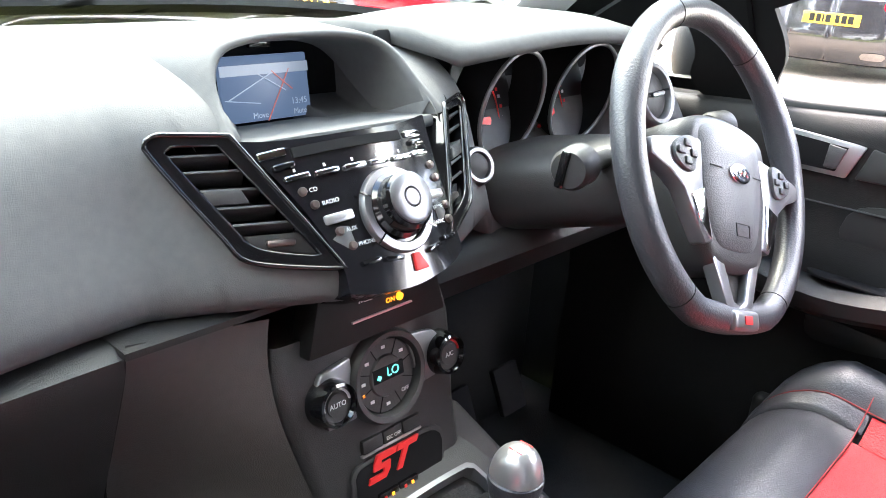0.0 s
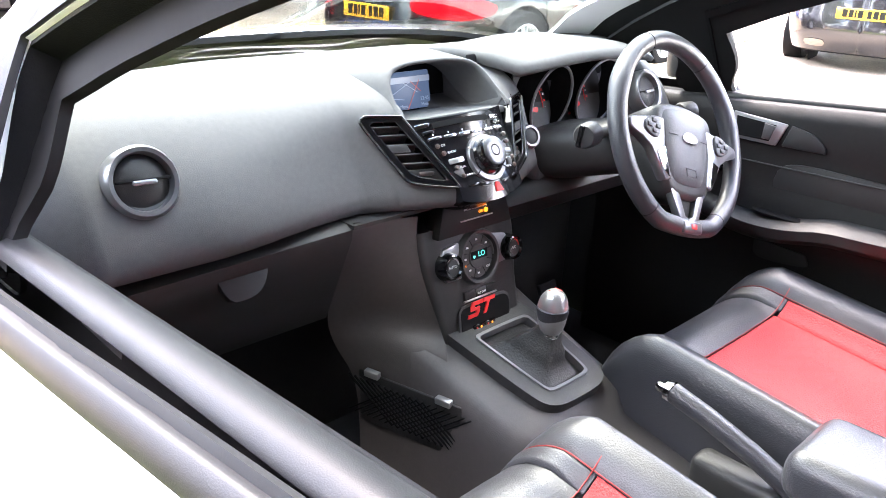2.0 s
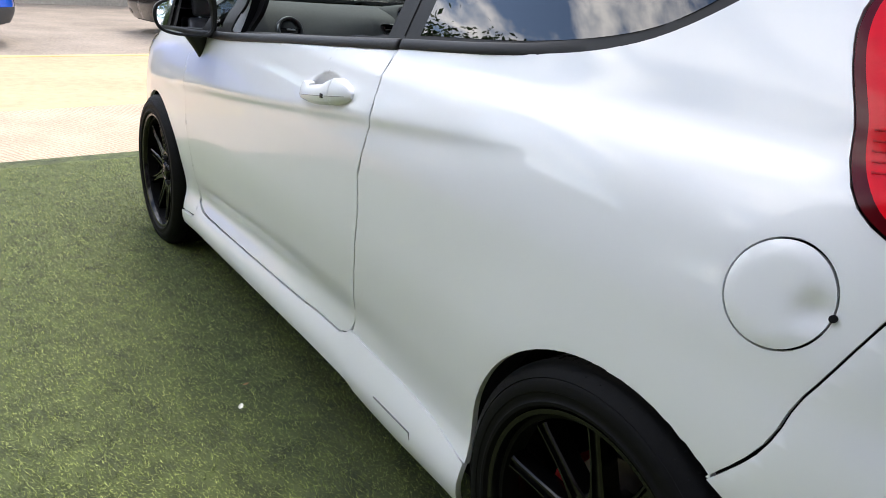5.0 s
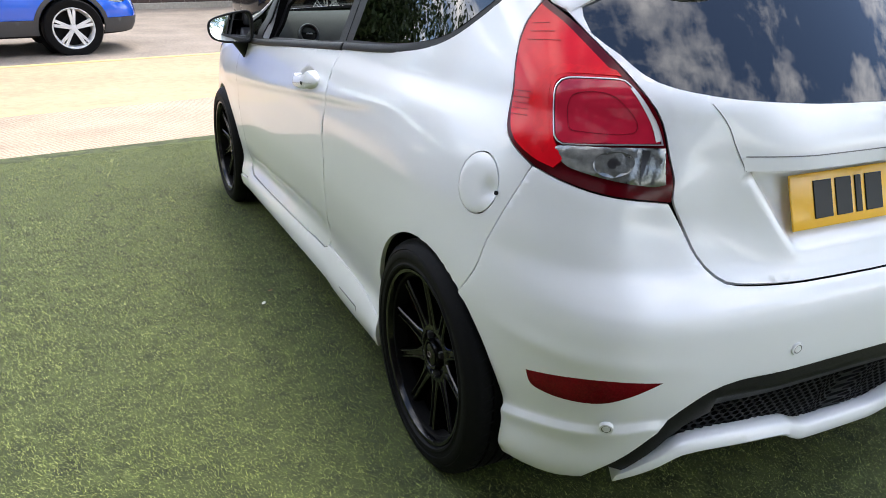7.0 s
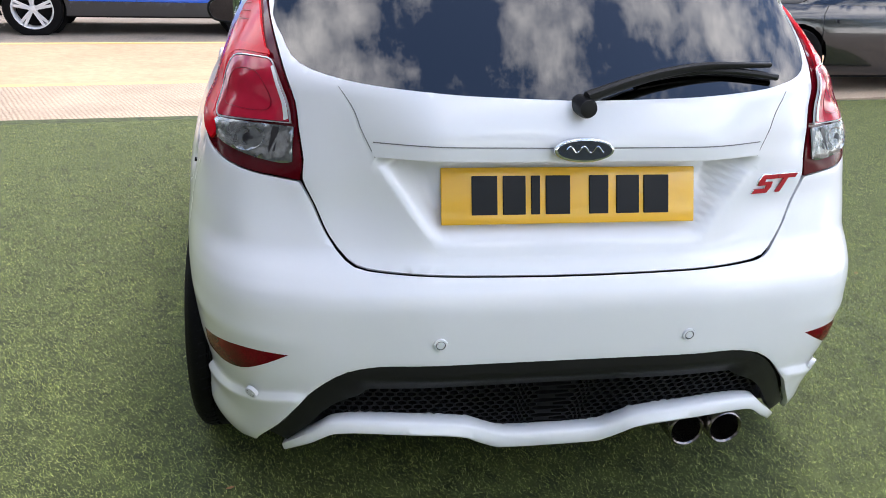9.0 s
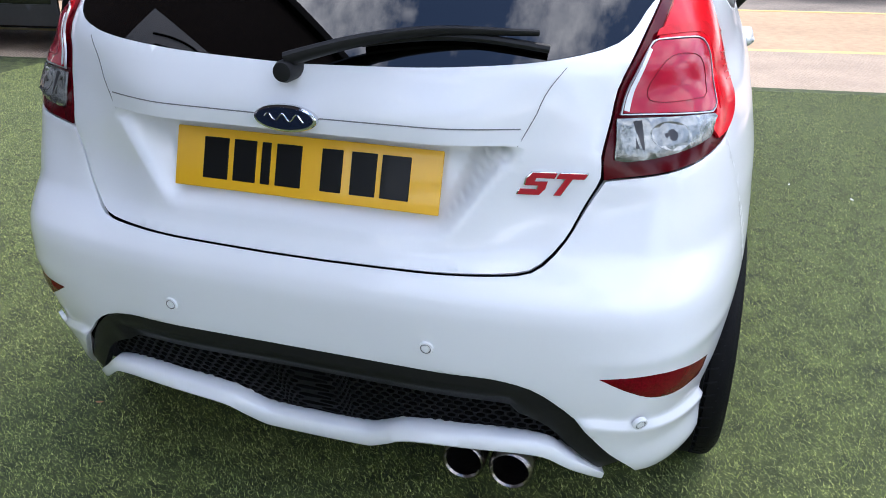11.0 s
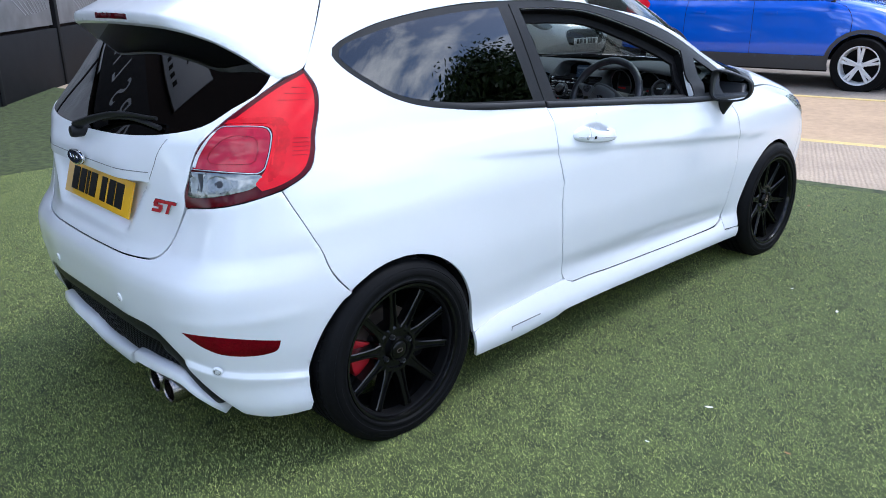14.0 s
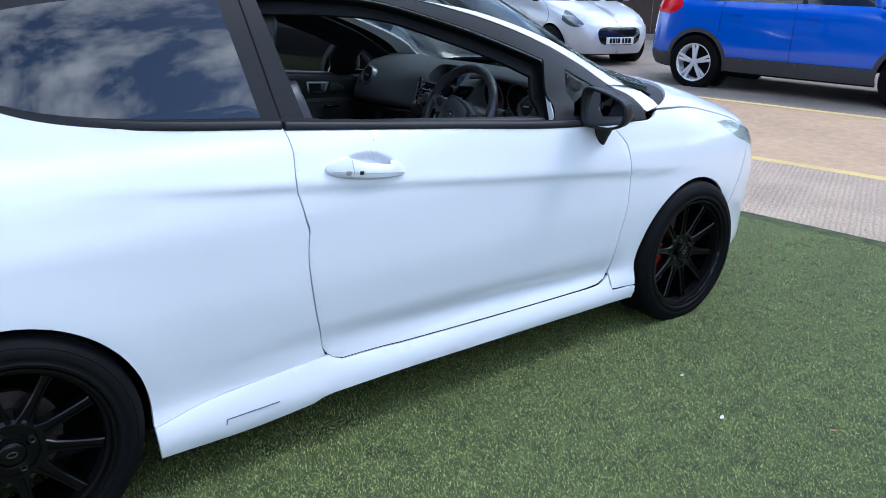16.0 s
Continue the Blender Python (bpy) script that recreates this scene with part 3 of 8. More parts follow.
def build_hatchback():
    car = thing("hatchback", label="white three-door hatchback with black alloy wheels parked on artificial turf", category="car")
    S = lambda name, outer, mat, **k: skin(name, HATCH, outer, mat, car, **k)
    gap = 0.0028

    def scoop(p, s, v):
        """The hollow behind the door handle."""
        y = p[:, 1]
        mid_z = 0.826 + (0.975 - y) * 0.13
        d = ((y - 0.975) / 0.078) ** 2 + ((p[:, 2] - mid_z) / 0.030) ** 2
        k = np.clip((1.25 - d) / 0.9, 0, 1)
        return -0.020 * k * k * (3 - 2 * k)

    # DLO: the dark window band along the flank
    belt = [(2.185, 0.838), (1.815, 0.851), (1.274, 0.896), (0.745, 0.941), (0.365, 0.975), (0.14, 1.018)]
    rear_kink = [(-0.005, 1.098), (-0.066, 1.168), (-0.030, 1.205)]
    top = [(0.14, 1.256), (0.43, 1.292), (0.72, 1.298), (1.10, 1.279), (1.44, 1.212), (1.765, 1.112), (1.99, 1.008), (2.185, 0.87)]
    dlo = fl(*belt[:5], belt[5], *rear_kink, *top)
    dlo = curve([dlo[0], dlo[0]] + dlo[1:-1] + [dlo[-1], dlo[-1]])
    quarter_glass = curve(fl((0.688, 0.972), (0.688, 0.972), (0.365, 0.997), (0.14, 1.036), (0.02, 1.102), (-0.045, 1.164), (-0.012, 1.198), (0.20, 1.245), (0.43, 1.268), (0.635, 1.278), (0.635, 1.278)))
    door_open = curve(fl((0.81, 0.962), (0.81, 0.962), (0.74, 1.272), (0.74, 1.272), (0.90, 1.270), (1.12, 1.250), (1.388, 1.180), (1.60, 1.112), (1.738, 1.064), (1.738, 1.064), (1.706, 0.880), (1.706, 0.880), (1.274, 0.918)))
    small_glass = curve(fl((1.797, 0.884), (1.797, 0.884), (1.838, 1.028), (1.838, 1.028), (1.95, 0.975), (2.10, 0.873), (2.10, 0.873)))
    # door
    door = curve(fl((0.742 + gap, 0.938), (0.742 + gap, 0.938), (0.742 + gap, 0.80), (0.766 + gap, 0.56), (0.797 + gap, 0.38), (0.812, 0.31), (0.845, 0.272), (0.90, 0.262), (1.28, 0.251), (1.80, 0.241), (1.98, 0.244),
                    (2.03, 0.28), (2.055, 0.45), (2.066, 0.66), (2.03, 0.78), (1.965, 0.842), (1.965, 0.842), (1.815, 0.850), (1.274, 0.895)))
    # quarter panel, roof rail and windscreen pillar in one pressing
    rear_arch = arch(REAR_ARCH, -6, 128)
    pillar = [FL(y, z) for y, z in reversed(top)]
    screen_edge = [(s + k, v + 0.004) for (s, v), k in zip(pillar, (0.13, 0.13, 0.12, 0.10, 0.07))]
    light = pinch([(0.578, 0.793), (0.578, 0.793), (0.590, 0.83), (0.641, 0.913), (0.702, 1.018), (0.771, 1.089), (0.842, 1.135), (0.842, 1.135), (0.885, 1.085), (0.904, 1.03), (0.908, 0.96), (0.906, 0.905), (0.890, 0.872), (0.835, 0.841), (0.75, 0.818), (0.68, 0.805)])
    side = ([FL(0.742, 0.94), FL(0.742, 0.94)] + fl((0.742, 0.80), (0.766, 0.56), (0.797, 0.38), (0.812, 0.305), (0.82, 0.284), (0.82, 0.284), (0.5, 0.262), (0.322, 0.232)) + [FL(0.322, 0.232)]
            + rear_arch + [rear_arch[-1]] + [(1.0865, 0.5215), (0.930, 0.6925), (0.8395, 0.8365), (0.8395, 0.8365)]
            + [(0.892, 0.868), (0.909, 0.902), (0.911, 0.96), (0.907, 1.03), (0.888, 1.088), (0.846, 1.138), (0.846, 1.138), (0.85, 1.20), (0.858, 1.335), (0.858, 1.335)]
            + [FL(0.5, 1.335), FL(0.9, 1.335), FL(1.30, 1.335), FL(1.30, 1.335)]
            + screen_edge[4::-1] + [screen_edge[0]] + [FL(2.20, 0.862), FL(2.20, 0.862)]
            + [FL(*p) for p in reversed(top)][0:] + [FL(*p) for p in reversed(rear_kink)] + fl((0.14, 1.018), (0.365, 0.975), (0.742, 0.9415)))
    side_o = curve(side)
    fender = curve(fl((2.036 + gap, 0.272), (2.036 + gap, 0.272), (2.058 + gap, 0.45), (2.069 + gap, 0.66), (2.033 + gap, 0.782), (1.969, 0.845), (1.969, 0.845), (2.185, 0.835), (2.26, 0.86), (2.26, 0.86), (2.5, 0.845), (2.72, 0.80), (2.98, 0.72), (2.98, 0.72), (2.90, 0.56), (2.80, 0.40), (2.80, 0.40))
                   + arch(FRONT_ARCH, 24, 180) + [FL(2.171, 0.20)] * 2 + [FL(2.045, 0.21)] * 2)
    sill = curve(fl((0.322, 0.2312), (0.322, 0.2312), (0.5, 0.2608), (0.83, 0.2815), (0.845, 0.270), (0.90, 0.258), (1.28, 0.247), (1.80, 0.237), (1.98, 0.237), (2.034, 0.262), (2.034, 0.262), (2.040, 0.206), (2.166, 0.196), (2.166, 0.196),
                    (2.160, 0.152), (2.160, 0.152), (1.4, 0.166), (0.97, 0.170), (0.75, 0.150), (0.55, 0.135), (0.33, 0.142), (0.33, 0.142)))
    def fold(p, s, v):
        a = np.abs(s)
        crease = 0.353 - 0.058 * np.clip((a - 0.576) / 0.336, 0, 1)
        return (0.015 * np.clip((a - 0.53) / 0.03, 0, 1) * (1 / (1 + np.exp(np.clip((v - crease) / 0.0022, -40, 40)))) * np.exp(-np.clip(crease - v, 0, 1) / 0.12)
                + 0.0035 * np.exp(-((v - 0.485 - 0.03 * np.clip(a - 0.4, 0, 1)) / 0.022) ** 2) * np.clip((a - 0.46) / 0.15, 0, 1) * np.clip((1.0 - a) / 0.15, 0, 1))
    for mirror in (False, True):
        S("side_panel", side_o, WHITE, hv=0.0065, holes=[circle_on_flank(-0.197, 0.772, 0.0655)] if mirror else (), mirror=mirror)
        S("door", door, WHITE, hv=0.0065, mirror=mirror, push=scoop, roll=0.001, extra=np.array([FL(y, z) for y in np.arange(0.852, 1.11, 0.006) for z in np.arange(0.762, 0.896, 0.004)]))
        S("front_wing", fender, WHITE, mirror=mirror)
        S("sill_skirt", sill, WHITE, mirror=mirror, lift=0.004, push=lambda p, s, v: 0.006 * np.clip((0.215 - v) / 0.04, 0, 1))
        S("window_surround", dlo, BLACK_TRIM, holes=(quarter_glass, door_open, small_glass), mirror=mirror, lift=-0.003, depth=0.008)
        S("quarter_window", quarter_glass, PRIVACY, mirror=mirror, lift=-0.004, depth=0.004, roll=0).visible_shadow = False
        cw = S("corner_window", small_glass, CLEAR, mirror=mirror, lift=-0.006, depth=0.004, roll=0)
        cn = Vector((-0.94 if mirror else 0.94, -0.22, 0.26)).normalized()
        cw.data.normals_split_custom_set_from_vertices([tuple(cn)] * len(cw.data.vertices))
        secs = []
        by, bz = [q[0] for q in belt][::-1], [q[1] for q in belt][::-1]
        rail = spl(*zip(by, bz))
        for y in [0.7455, 0.7475, 0.752] + list(np.linspace(0.76, 2.10, 50)):
            slim = 1 if y > 0.751 else 0.85 if y > 0.746 else 0.4
            q, n = [HATCH.at(*FL(y, float(rail(y)) + 0.007)), HATCH.normal(*FL(y, float(rail(y)) + 0.007))]
            n = np.array((abs(n[0]), 0, n[2]))
            n /= np.linalg.norm(n)
            up_ = np.array((-n[2], 0, n[0]))
            row = [q + n * (a * slim if a > 0 else a) + up_ * b for a, b in ((-0.010, -0.0130), (0.003, -0.0130), (0.006, -0.009), (0.0065, 0.0), (0.0055, 0.008), (0.002, 0.011), (-0.010, 0.011))]
            secs.append([(-k[0] if mirror else k[0], k[1], k[2]) for k in row])
        part("belt_moulding", loft(secs), BLACK_TRIM, car, "black rubber belt moulding", sharp=45)
        secs = []
        for y in np.linspace(0.20, 0.7365, 24):
            q, n = [HATCH.at(*FL(y, float(rail(y)) + 0.007)), HATCH.normal(*FL(y, float(rail(y)) + 0.007))]
            slim = min(1.0, 4 * (y - 0.20))
            up_ = np.cross(n, (0, 1, 0))
            up_ = up_ * (1 if up_[2] > 0 else -1)
            row = [q + n * (a * slim - 0.007 * (1 - slim) if a > 0 else a) + up_ * b for a, b in ((-0.010, -0.0105), (0.002, -0.0105), (0.004, -0.008), (0.0045, 0.0), (0.004, 0.008), (0.002, 0.011), (-0.010, 0.011))]
            secs.append([(-k[0] if mirror else k[0], k[1], k[2]) for k in row])
        part("quarter_moulding", loft(secs), BLACK_TRIM, car, "black rubber belt moulding", sharp=45)
        # painted window frame inside the door, and the joint between door and quarter frames
        edge = curve([(1.707, 0.868), (1.707, 0.868), (1.738, 1.063), (1.738, 1.063), (1.60, 1.111), (1.388, 1.179), (1.12, 1.249), (0.90, 1.269), (0.76, 1.271)], 0.03, closed=False)
        for name_, mt_, i0, i1, th, lb in (("window_frame", WHITE, 0.010, 0.036, 0.007, "white painted inner window frame"), ("window_seal", RUBBER, 0.036, 0.062, 0.016, "black rubber window seal")):
            secs = []
            for y, z in edge:
                q, n = HATCH.at(*FL(y, z)), HATCH.normal(*FL(y, z))
                q2 = HATCH.at(*FL(y + 0.010, z + 0.016))
                o = (q2 - q) / np.linalg.norm(q2 - q)
                slim = min(1.0, max(0.22, (1.08 - z) / 0.2)) if y > 1.70 else 0.22
                j0, j1 = (i0, 0.010 + 0.026 * slim) if name_ == "window_frame" else (0.010 + 0.026 * slim, i1)
                row = [q - n * j0, q - n * j1, q - n * j1 + o * th, q - n * j0 + o * th]
                if name_ == "window_seal":
                    row = [p - o * 0.006 for p in row]
                secs.append([(-p[0] if mirror else p[0], p[1], p[2]) for p in row])
            part(name_, loft(secs), mt_, car, lb, sharp=30)
        jt = fl((0.744, 0.965), (0.744, 0.965), (0.693, 1.285), (0.693, 1.285), (0.689, 1.285), (0.689, 1.285), (0.740, 0.965), (0.740, 0.965))
        S("frame_joint", curve(jt, 0.05), VOID, mirror=mirror, lift=-0.0018, depth=0.002, roll=0)
        sill_box = fl((0.50, 0.142), (0.50, 0.142), (0.505, 0.196), (0.505, 0.196), (0.66, 0.199), (0.66, 0.199), (0.66, 0.1965), (0.66, 0.1965), (0.508, 0.1935), (0.508, 0.1935), (0.503, 0.142), (0.503, 0.142))
        S("sill_joint", curve(sill_box, 0.03), BODY_SEAM, mirror=mirror, lift=0.0088, depth=0.003, roll=0, h=0.01)
        # tail light
        lamp = S("tail_light", curve(light, 0.012), DEEP_RED, mirror=mirror, lift=0.003, h=0.012, depth=0.03, label="red and clear tail light")
        P = lambda name, o, mat, **k: skin(name, HATCH, o, mat, lamp, mirror=mirror, **k)
        c = np.array((0.775, 0.955))
        tuck = lambda pts: [(a - 0.006 - 0.010 * min(1, max(0, (a - 0.70) / 0.1)), b) for a, b in pts]
        P("brake_lens", curve([(0.672, 0.94), (0.672, 0.94), (0.712, 1.005), (0.785, 1.082), (0.846, 1.122), (0.846, 1.122), (0.876, 1.08), (0.892, 1.03), (0.895, 0.965), (0.892, 0.91), (0.875, 0.876), (0.83, 0.852), (0.79, 0.842), (0.79, 0.842)]
                             + tuck([(0.790, 0.865), (0.812, 0.89), (0.826, 0.96), (0.822, 0.988), (0.80, 1.0), (0.722, 1.0), (0.722, 1.0)]), 0.012), RED_LENS, lift=0.011, h=0.012, depth=0.006)
        P("lens_rim", curve(tuck([(0.632, 0.895), (0.632, 0.895), (0.70, 0.993), (0.716, 1.001), (0.80, 0.998), (0.820, 0.985), (0.824, 0.96), (0.812, 0.895), (0.795, 0.884), (0.795, 0.884)]), 0.012),
          SATIN_SILVER, lift=0.0130, h=0.012, depth=0.004, holes=[curve(tuck([(0.635, 0.8965), (0.635, 0.8965), (0.7015, 0.992), (0.717, 0.9993), (0.799, 0.9965), (0.818, 0.9845), (0.8222, 0.96), (0.8102, 0.8955), (0.7945, 0.8858), (0.7945, 0.8858)]), 0.012)])
        P("rear_fog_lens", curve(tuck([(0.638, 0.8975), (0.638, 0.8975), (0.703, 0.991), (0.718, 0.998), (0.798, 0.995), (0.816, 0.984), (0.8205, 0.96), (0.8085, 0.896), (0.794, 0.887), (0.794, 0.887)]), 0.012), PINK_LENS, lift=0.0122, h=0.012, depth=0.004, label="pink-red inner lens")
        P("reversing_lens", curve(pinch([(0.602, 0.826), (0.602, 0.826), (0.630, 0.890), (0.630, 0.890), (0.785, 0.882), (0.79, 0.87), (0.765, 0.848), (0.68, 0.829), (0.62, 0.822)]), 0.012), CLEAR_LENS, lift=0.011, h=0.01, depth=0.004, label="clear reversing lamp lens",
          push=lambda p, s, v: 0.0012 * np.sin(s * 240))
        P("lamp_bulb", [np.array((0.690 + 0.012 * math.cos(a), 0.860 + 0.011 * math.sin(a))) for a in np.linspace(0, 2 * math.pi, 18, endpoint=False)], NUT_STEEL, lift=0.0125, h=0.006, depth=0.003)
        for lv in (1.058, 1.073, 1.088):
            P("lens_line", curve([(0.80 + (lv - 1.058) * 0.8, lv)] * 2 + [(0.868 - (lv - 1.058) * 0.3, lv - 0.004)] * 2 + [(0.868 - (lv - 1.058) * 0.3, lv - 0.0050)] * 2 + [(0.80 + (lv - 1.058) * 0.8, lv - 0.0015)] * 2, 0.02), RUBY_DARK, lift=0.0118, h=0.02, depth=0.001, roll=0)
        fog = np.array(tuck([(0.638, 0.8975), (0.703, 0.991), (0.798, 0.995), (0.8205, 0.96), (0.8085, 0.896), (0.794, 0.887)]))
        for k0, k1, mt_ in ((0.62, 0.605, RUBY),):
            mid_ = np.array((0.744, 0.940))
            ring0, ring1 = [curve([tuple(mid_ + (q - mid_) * k) for q in fog], 0.012) for k in (k0, k1)]
            P("lens_contour", ring0, mt_, lift=0.0130, h=0.012, depth=0.001, roll=0, holes=[ring1])
        P("light_guide", curve([(0.706, 1.005), (0.706, 1.005), (0.712, 1.014), (0.760, 1.024), (0.812, 1.020), (0.842, 0.998), (0.849, 0.955), (0.838, 0.895), (0.812, 0.862), (0.800, 0.862), (0.800, 0.862)]
                               + tuck([(0.818, 0.892), (0.832, 0.96), (0.827, 0.991), (0.803, 1.004), (0.722, 1.006)]), 0.012), GUIDE_RED, lift=0.0116, h=0.012, depth=0.003, roll=0.001)
        for i in range(5):
            lv = 0.965 - 0.011 * i
            P("lens_rib", curve([(0.853, lv)] * 2 + [(0.889, lv - 0.003)] * 2 + [(0.889, lv - 0.0048)] * 2 + [(0.853, lv - 0.0018)] * 2, 0.02), RUBY_DARK, lift=0.0118, h=0.02, depth=0.001, roll=0)
        P("lens_prism", curve([(0.633, 0.902)] * 2 + [(0.691, 0.988)] * 2 + [(0.695, 0.986)] * 2 + [(0.639, 0.899)] * 2, 0.012), SILVER_ALLOY, lift=0.0131, h=0.012, depth=0.001, roll=0)
        bowl = lambda k: [np.array((0.690 + 0.034 * k * math.cos(a), 0.858 + 0.022 * k * math.sin(a))) for a in np.linspace(0, 2 * math.pi, 24, endpoint=False)]
        P("lamp_bowl", bowl(1.0), CLEAR_LENS, lift=0.0121, h=0.006, depth=0.002, holes=[bowl(0.36)], roll=0, push=lambda p, s_, v: -0.006 * (1 - np.clip(((s_ - 0.690) / 0.034) ** 2 + ((v - 0.858) / 0.022) ** 2, 0, 1)))
        P("lamp_divider", curve([(0.628, 0.842)] * 2 + [(0.640, 0.885)] * 2 + [(0.652, 0.885)] * 2 + [(0.640, 0.838)] * 2, 0.012), NUT_STEEL, lift=0.0118, h=0.012, depth=0.001, roll=0)
        # reflector in the bumper
        S("reflector", curve([(0.562, 0.456), (0.562, 0.456), (0.62, 0.459), (0.668, 0.459), (0.72, 0.453), (0.768, 0.444), (0.857, 0.425), (0.857, 0.425), (0.848, 0.402), (0.831, 0.391), (0.772, 0.388), (0.688, 0.400), (0.622, 0.426)], 0.015), REFLECTOR_RED, mirror=mirror, lift=0.003, h=0.015, depth=0.008, push=fold, label="dark red bumper reflector")
    # tailgate
    half = pinch([(0.0, 0.6245), (0.26, 0.6285), (0.418, 0.637), (0.464, 0.652), (0.501, 0.689), (0.537, 0.745), (0.574, 0.796), (0.586, 0.831), (0.638, 0.914), (0.699, 1.0195), (0.768, 1.0915), (0.80, 1.12)])
    gate = curve(half + [half[-1]] + [(0.80, 1.345), (0.80, 1.345)] + [(-s, v) for s, v in [(0.80, 1.345), (0.80, 1.345)] + [half[-1]] + half[:0:-1]])
    pane = [(0.0, 0.957), (0.30, 0.962), (0.45, 0.970), (0.57, 0.982), (0.655, 1.003), (0.705, 1.045), (0.765, 1.108), (0.765, 1.30), (0.765, 1.30)]
    gate_pane = curve(pane + [(-s, v) for s, v in pane[:0:-1]])

    def hollow(p, s, v):
        x, z = np.abs(p[:, 0]), p[:, 2]
        lim = 0.285 + (z - 0.70) * (0.385 - 0.285) / 0.145
        a = np.clip((lim - x) / 0.035, 0, 1)
        b = np.clip((z - 0.678) / 0.03, 0, 1) * (z < 0.8455)
        deep = 0.026 + 0.050 * np.clip((z - 0.70) / 0.12, 0, 1)
        a, b = a * a * (3 - 2 * a), b * b * (3 - 2 * b)
        return -deep * a * b
    grid = np.array([(s, v) for v in (0.8440, 0.8470) for s in np.arange(-0.45, 0.451, 0.012)])
    tailgate = S("tailgate", gate, WHITE, holes=[gate_pane], h=0.014, push=hollow, extra=grid, roll=0.001)
    skin("ledge_strip", HATCH, curve([BK(0.39, 0.8475)] * 2 + [BK(0.395, 0.8725)] * 2 + [BK(0, 0.870)] + [BK(-0.395, 0.8725)] * 2 + [BK(-0.39, 0.8475)] * 2 + [BK(0, 0.8475)], 0.02), WHITE, tailgate, lift=0.0035, h=0.02, depth=0.004)
    rw = skin("rear_window", HATCH, gate_pane, PRIVACY, tailgate, lift=-0.003, depth=0.004, roll=0)
    rw.visible_shadow = False
    n0 = Vector(HATCH.normal(0.0, 1.05))
    tilt = math.atan2(n0.z, -n0.y)
    nor = []
    for q in rw.data.vertices:
        e = tilt + 0.22 * (q.co.z - 1.08)
        nor.append(Vector((0.55 * q.co.x, -math.cos(e), math.sin(e))).normalized())
    k = len(nor)
    rw.data.normals_split_custom_set_from_vertices([tuple(a) for a in nor])
    # bumper
    rb = pinch([(0.0, 0.6205), (0.26, 0.6245), (0.421, 0.6325), (0.468, 0.648), (0.5055, 0.687), (0.541, 0.741), (0.580, 0.789), (0.580, 0.789), (0.68, 0.801), (0.75, 0.814), (0.836, 0.836), (0.836, 0.836), (0.9275, 0.691), (1.084, 0.519), (1.084, 0.519)])
    low = arch(REAR_ARCH, 129, 192)[1:]
    under = [FL(-0.31, 0.175), FL(-0.31, 0.175), (0.74, 0.168), (0.672, 0.185), (0.672, 0.185), (0.645, 0.225), (0.558, 0.333), (0.47, 0.408), (0.40, 0.432), (0.33, 0.437), (0.0, 0.438)]
    rb = rb + low + under
    bumper_o = curve(rb + [(-s, v) for s, v in rb[-2:0:-1]])

    ridge = np.array([(sg * a, 0.353 - 0.058 * min(1, max(0, (a - 0.576) / 0.336)) + d) for sg in (-1, 1) for a in np.arange(0.535, 1.02, 0.009) for d in (-0.016, -0.009, -0.0035, 0.0035, 0.009)])
    bumper = S("rear_bumper", bumper_o, WHITE, h=0.016, hv=0.007, push=fold, extra=ridge, roll=0.001)
    for x, z in ((-0.262, 0.489), (0.258, 0.489), (-0.632, 0.346), (0.630, 0.346)):
        s, v = BK(x, z)
        o = HATCH.at(s, v)
        n = Vector(HATCH.normal(s, v))
        m = Matrix.Translation(Vector(o) + n * (0.004 if abs(x) < 0.5 else 0.013)) @ n.to_track_quat("X", "Z").to_matrix().to_4x4()
        for nm, prof, mt in (("sensor_ring", [(0.0088, -0.006), (0.0088, 0.0002), (0.0098, 0.0002), (0.0098, -0.006)], BODY_SEAM), ("parking_sensor", [(0.0, 0.0008), (0.0075, 0.0006), (0.0085, -0.006)], WHITE), ("sensor_collar", [(0.0100, -0.008), (0.0100, 0.0005), (0.0135, 0.0), (0.0145, -0.008)], WHITE)):
            b = lathe(prof, 28)
            b.transform(m)
            part(nm, b, mt, bumper)
    return car, tailgate, bumper


def circle_on_flank(y, z, r, n=44):
    return [np.array(FL(y + r * math.cos(a), z + r * math.sin(a))) for a in np.linspace(0, 2 * math.pi, n, endpoint=False)]


car, tailgate, rear_bumper = build_hatchback()
for wx, wy, wz, turn in ((-0.706, 0.005, WHEEL_Z, 180), (0.706, 0.005, WHEEL_Z, 0), (-0.706, 2.489, WHEEL_Z - 0.004, 180), (0.706, 2.489, WHEEL_Z - 0.004, 0)):
    w = new("wheel")
    w.parent = car
    w.matrix_local = pose(wx, wy, wz, 0 if turn == 0 else 0, 0, turn)
    cal = fiesta_wheel_parts(w)
    part("brake_caliper", cal, CALIPER_RED, w, "red brake caliper")

# ---- ground ----
def slab(name, outline, z, mat, thick=0.05, label="", category="", parent=None, kind="structure"):
    bm = bmesh.new()
    vs = [bm.verts.new((x, y, z)) for x, y in outline]
    bm.faces.new(vs)
    ext = bmesh.ops.extrude_face_region(bm, geom=list(bm.faces))
    bmesh.ops.translate(bm, verts=[e for e in ext["geom"] if isinstance(e, bmesh.types.BMVert)], vec=(0, 0, -thick))
    bmesh.ops.recalc_face_normals(bm, faces=bm.faces)
    ob = part(name, bm, mat, parent, label, sharp=None)
    return tagged(ob, "", category, "", kind)


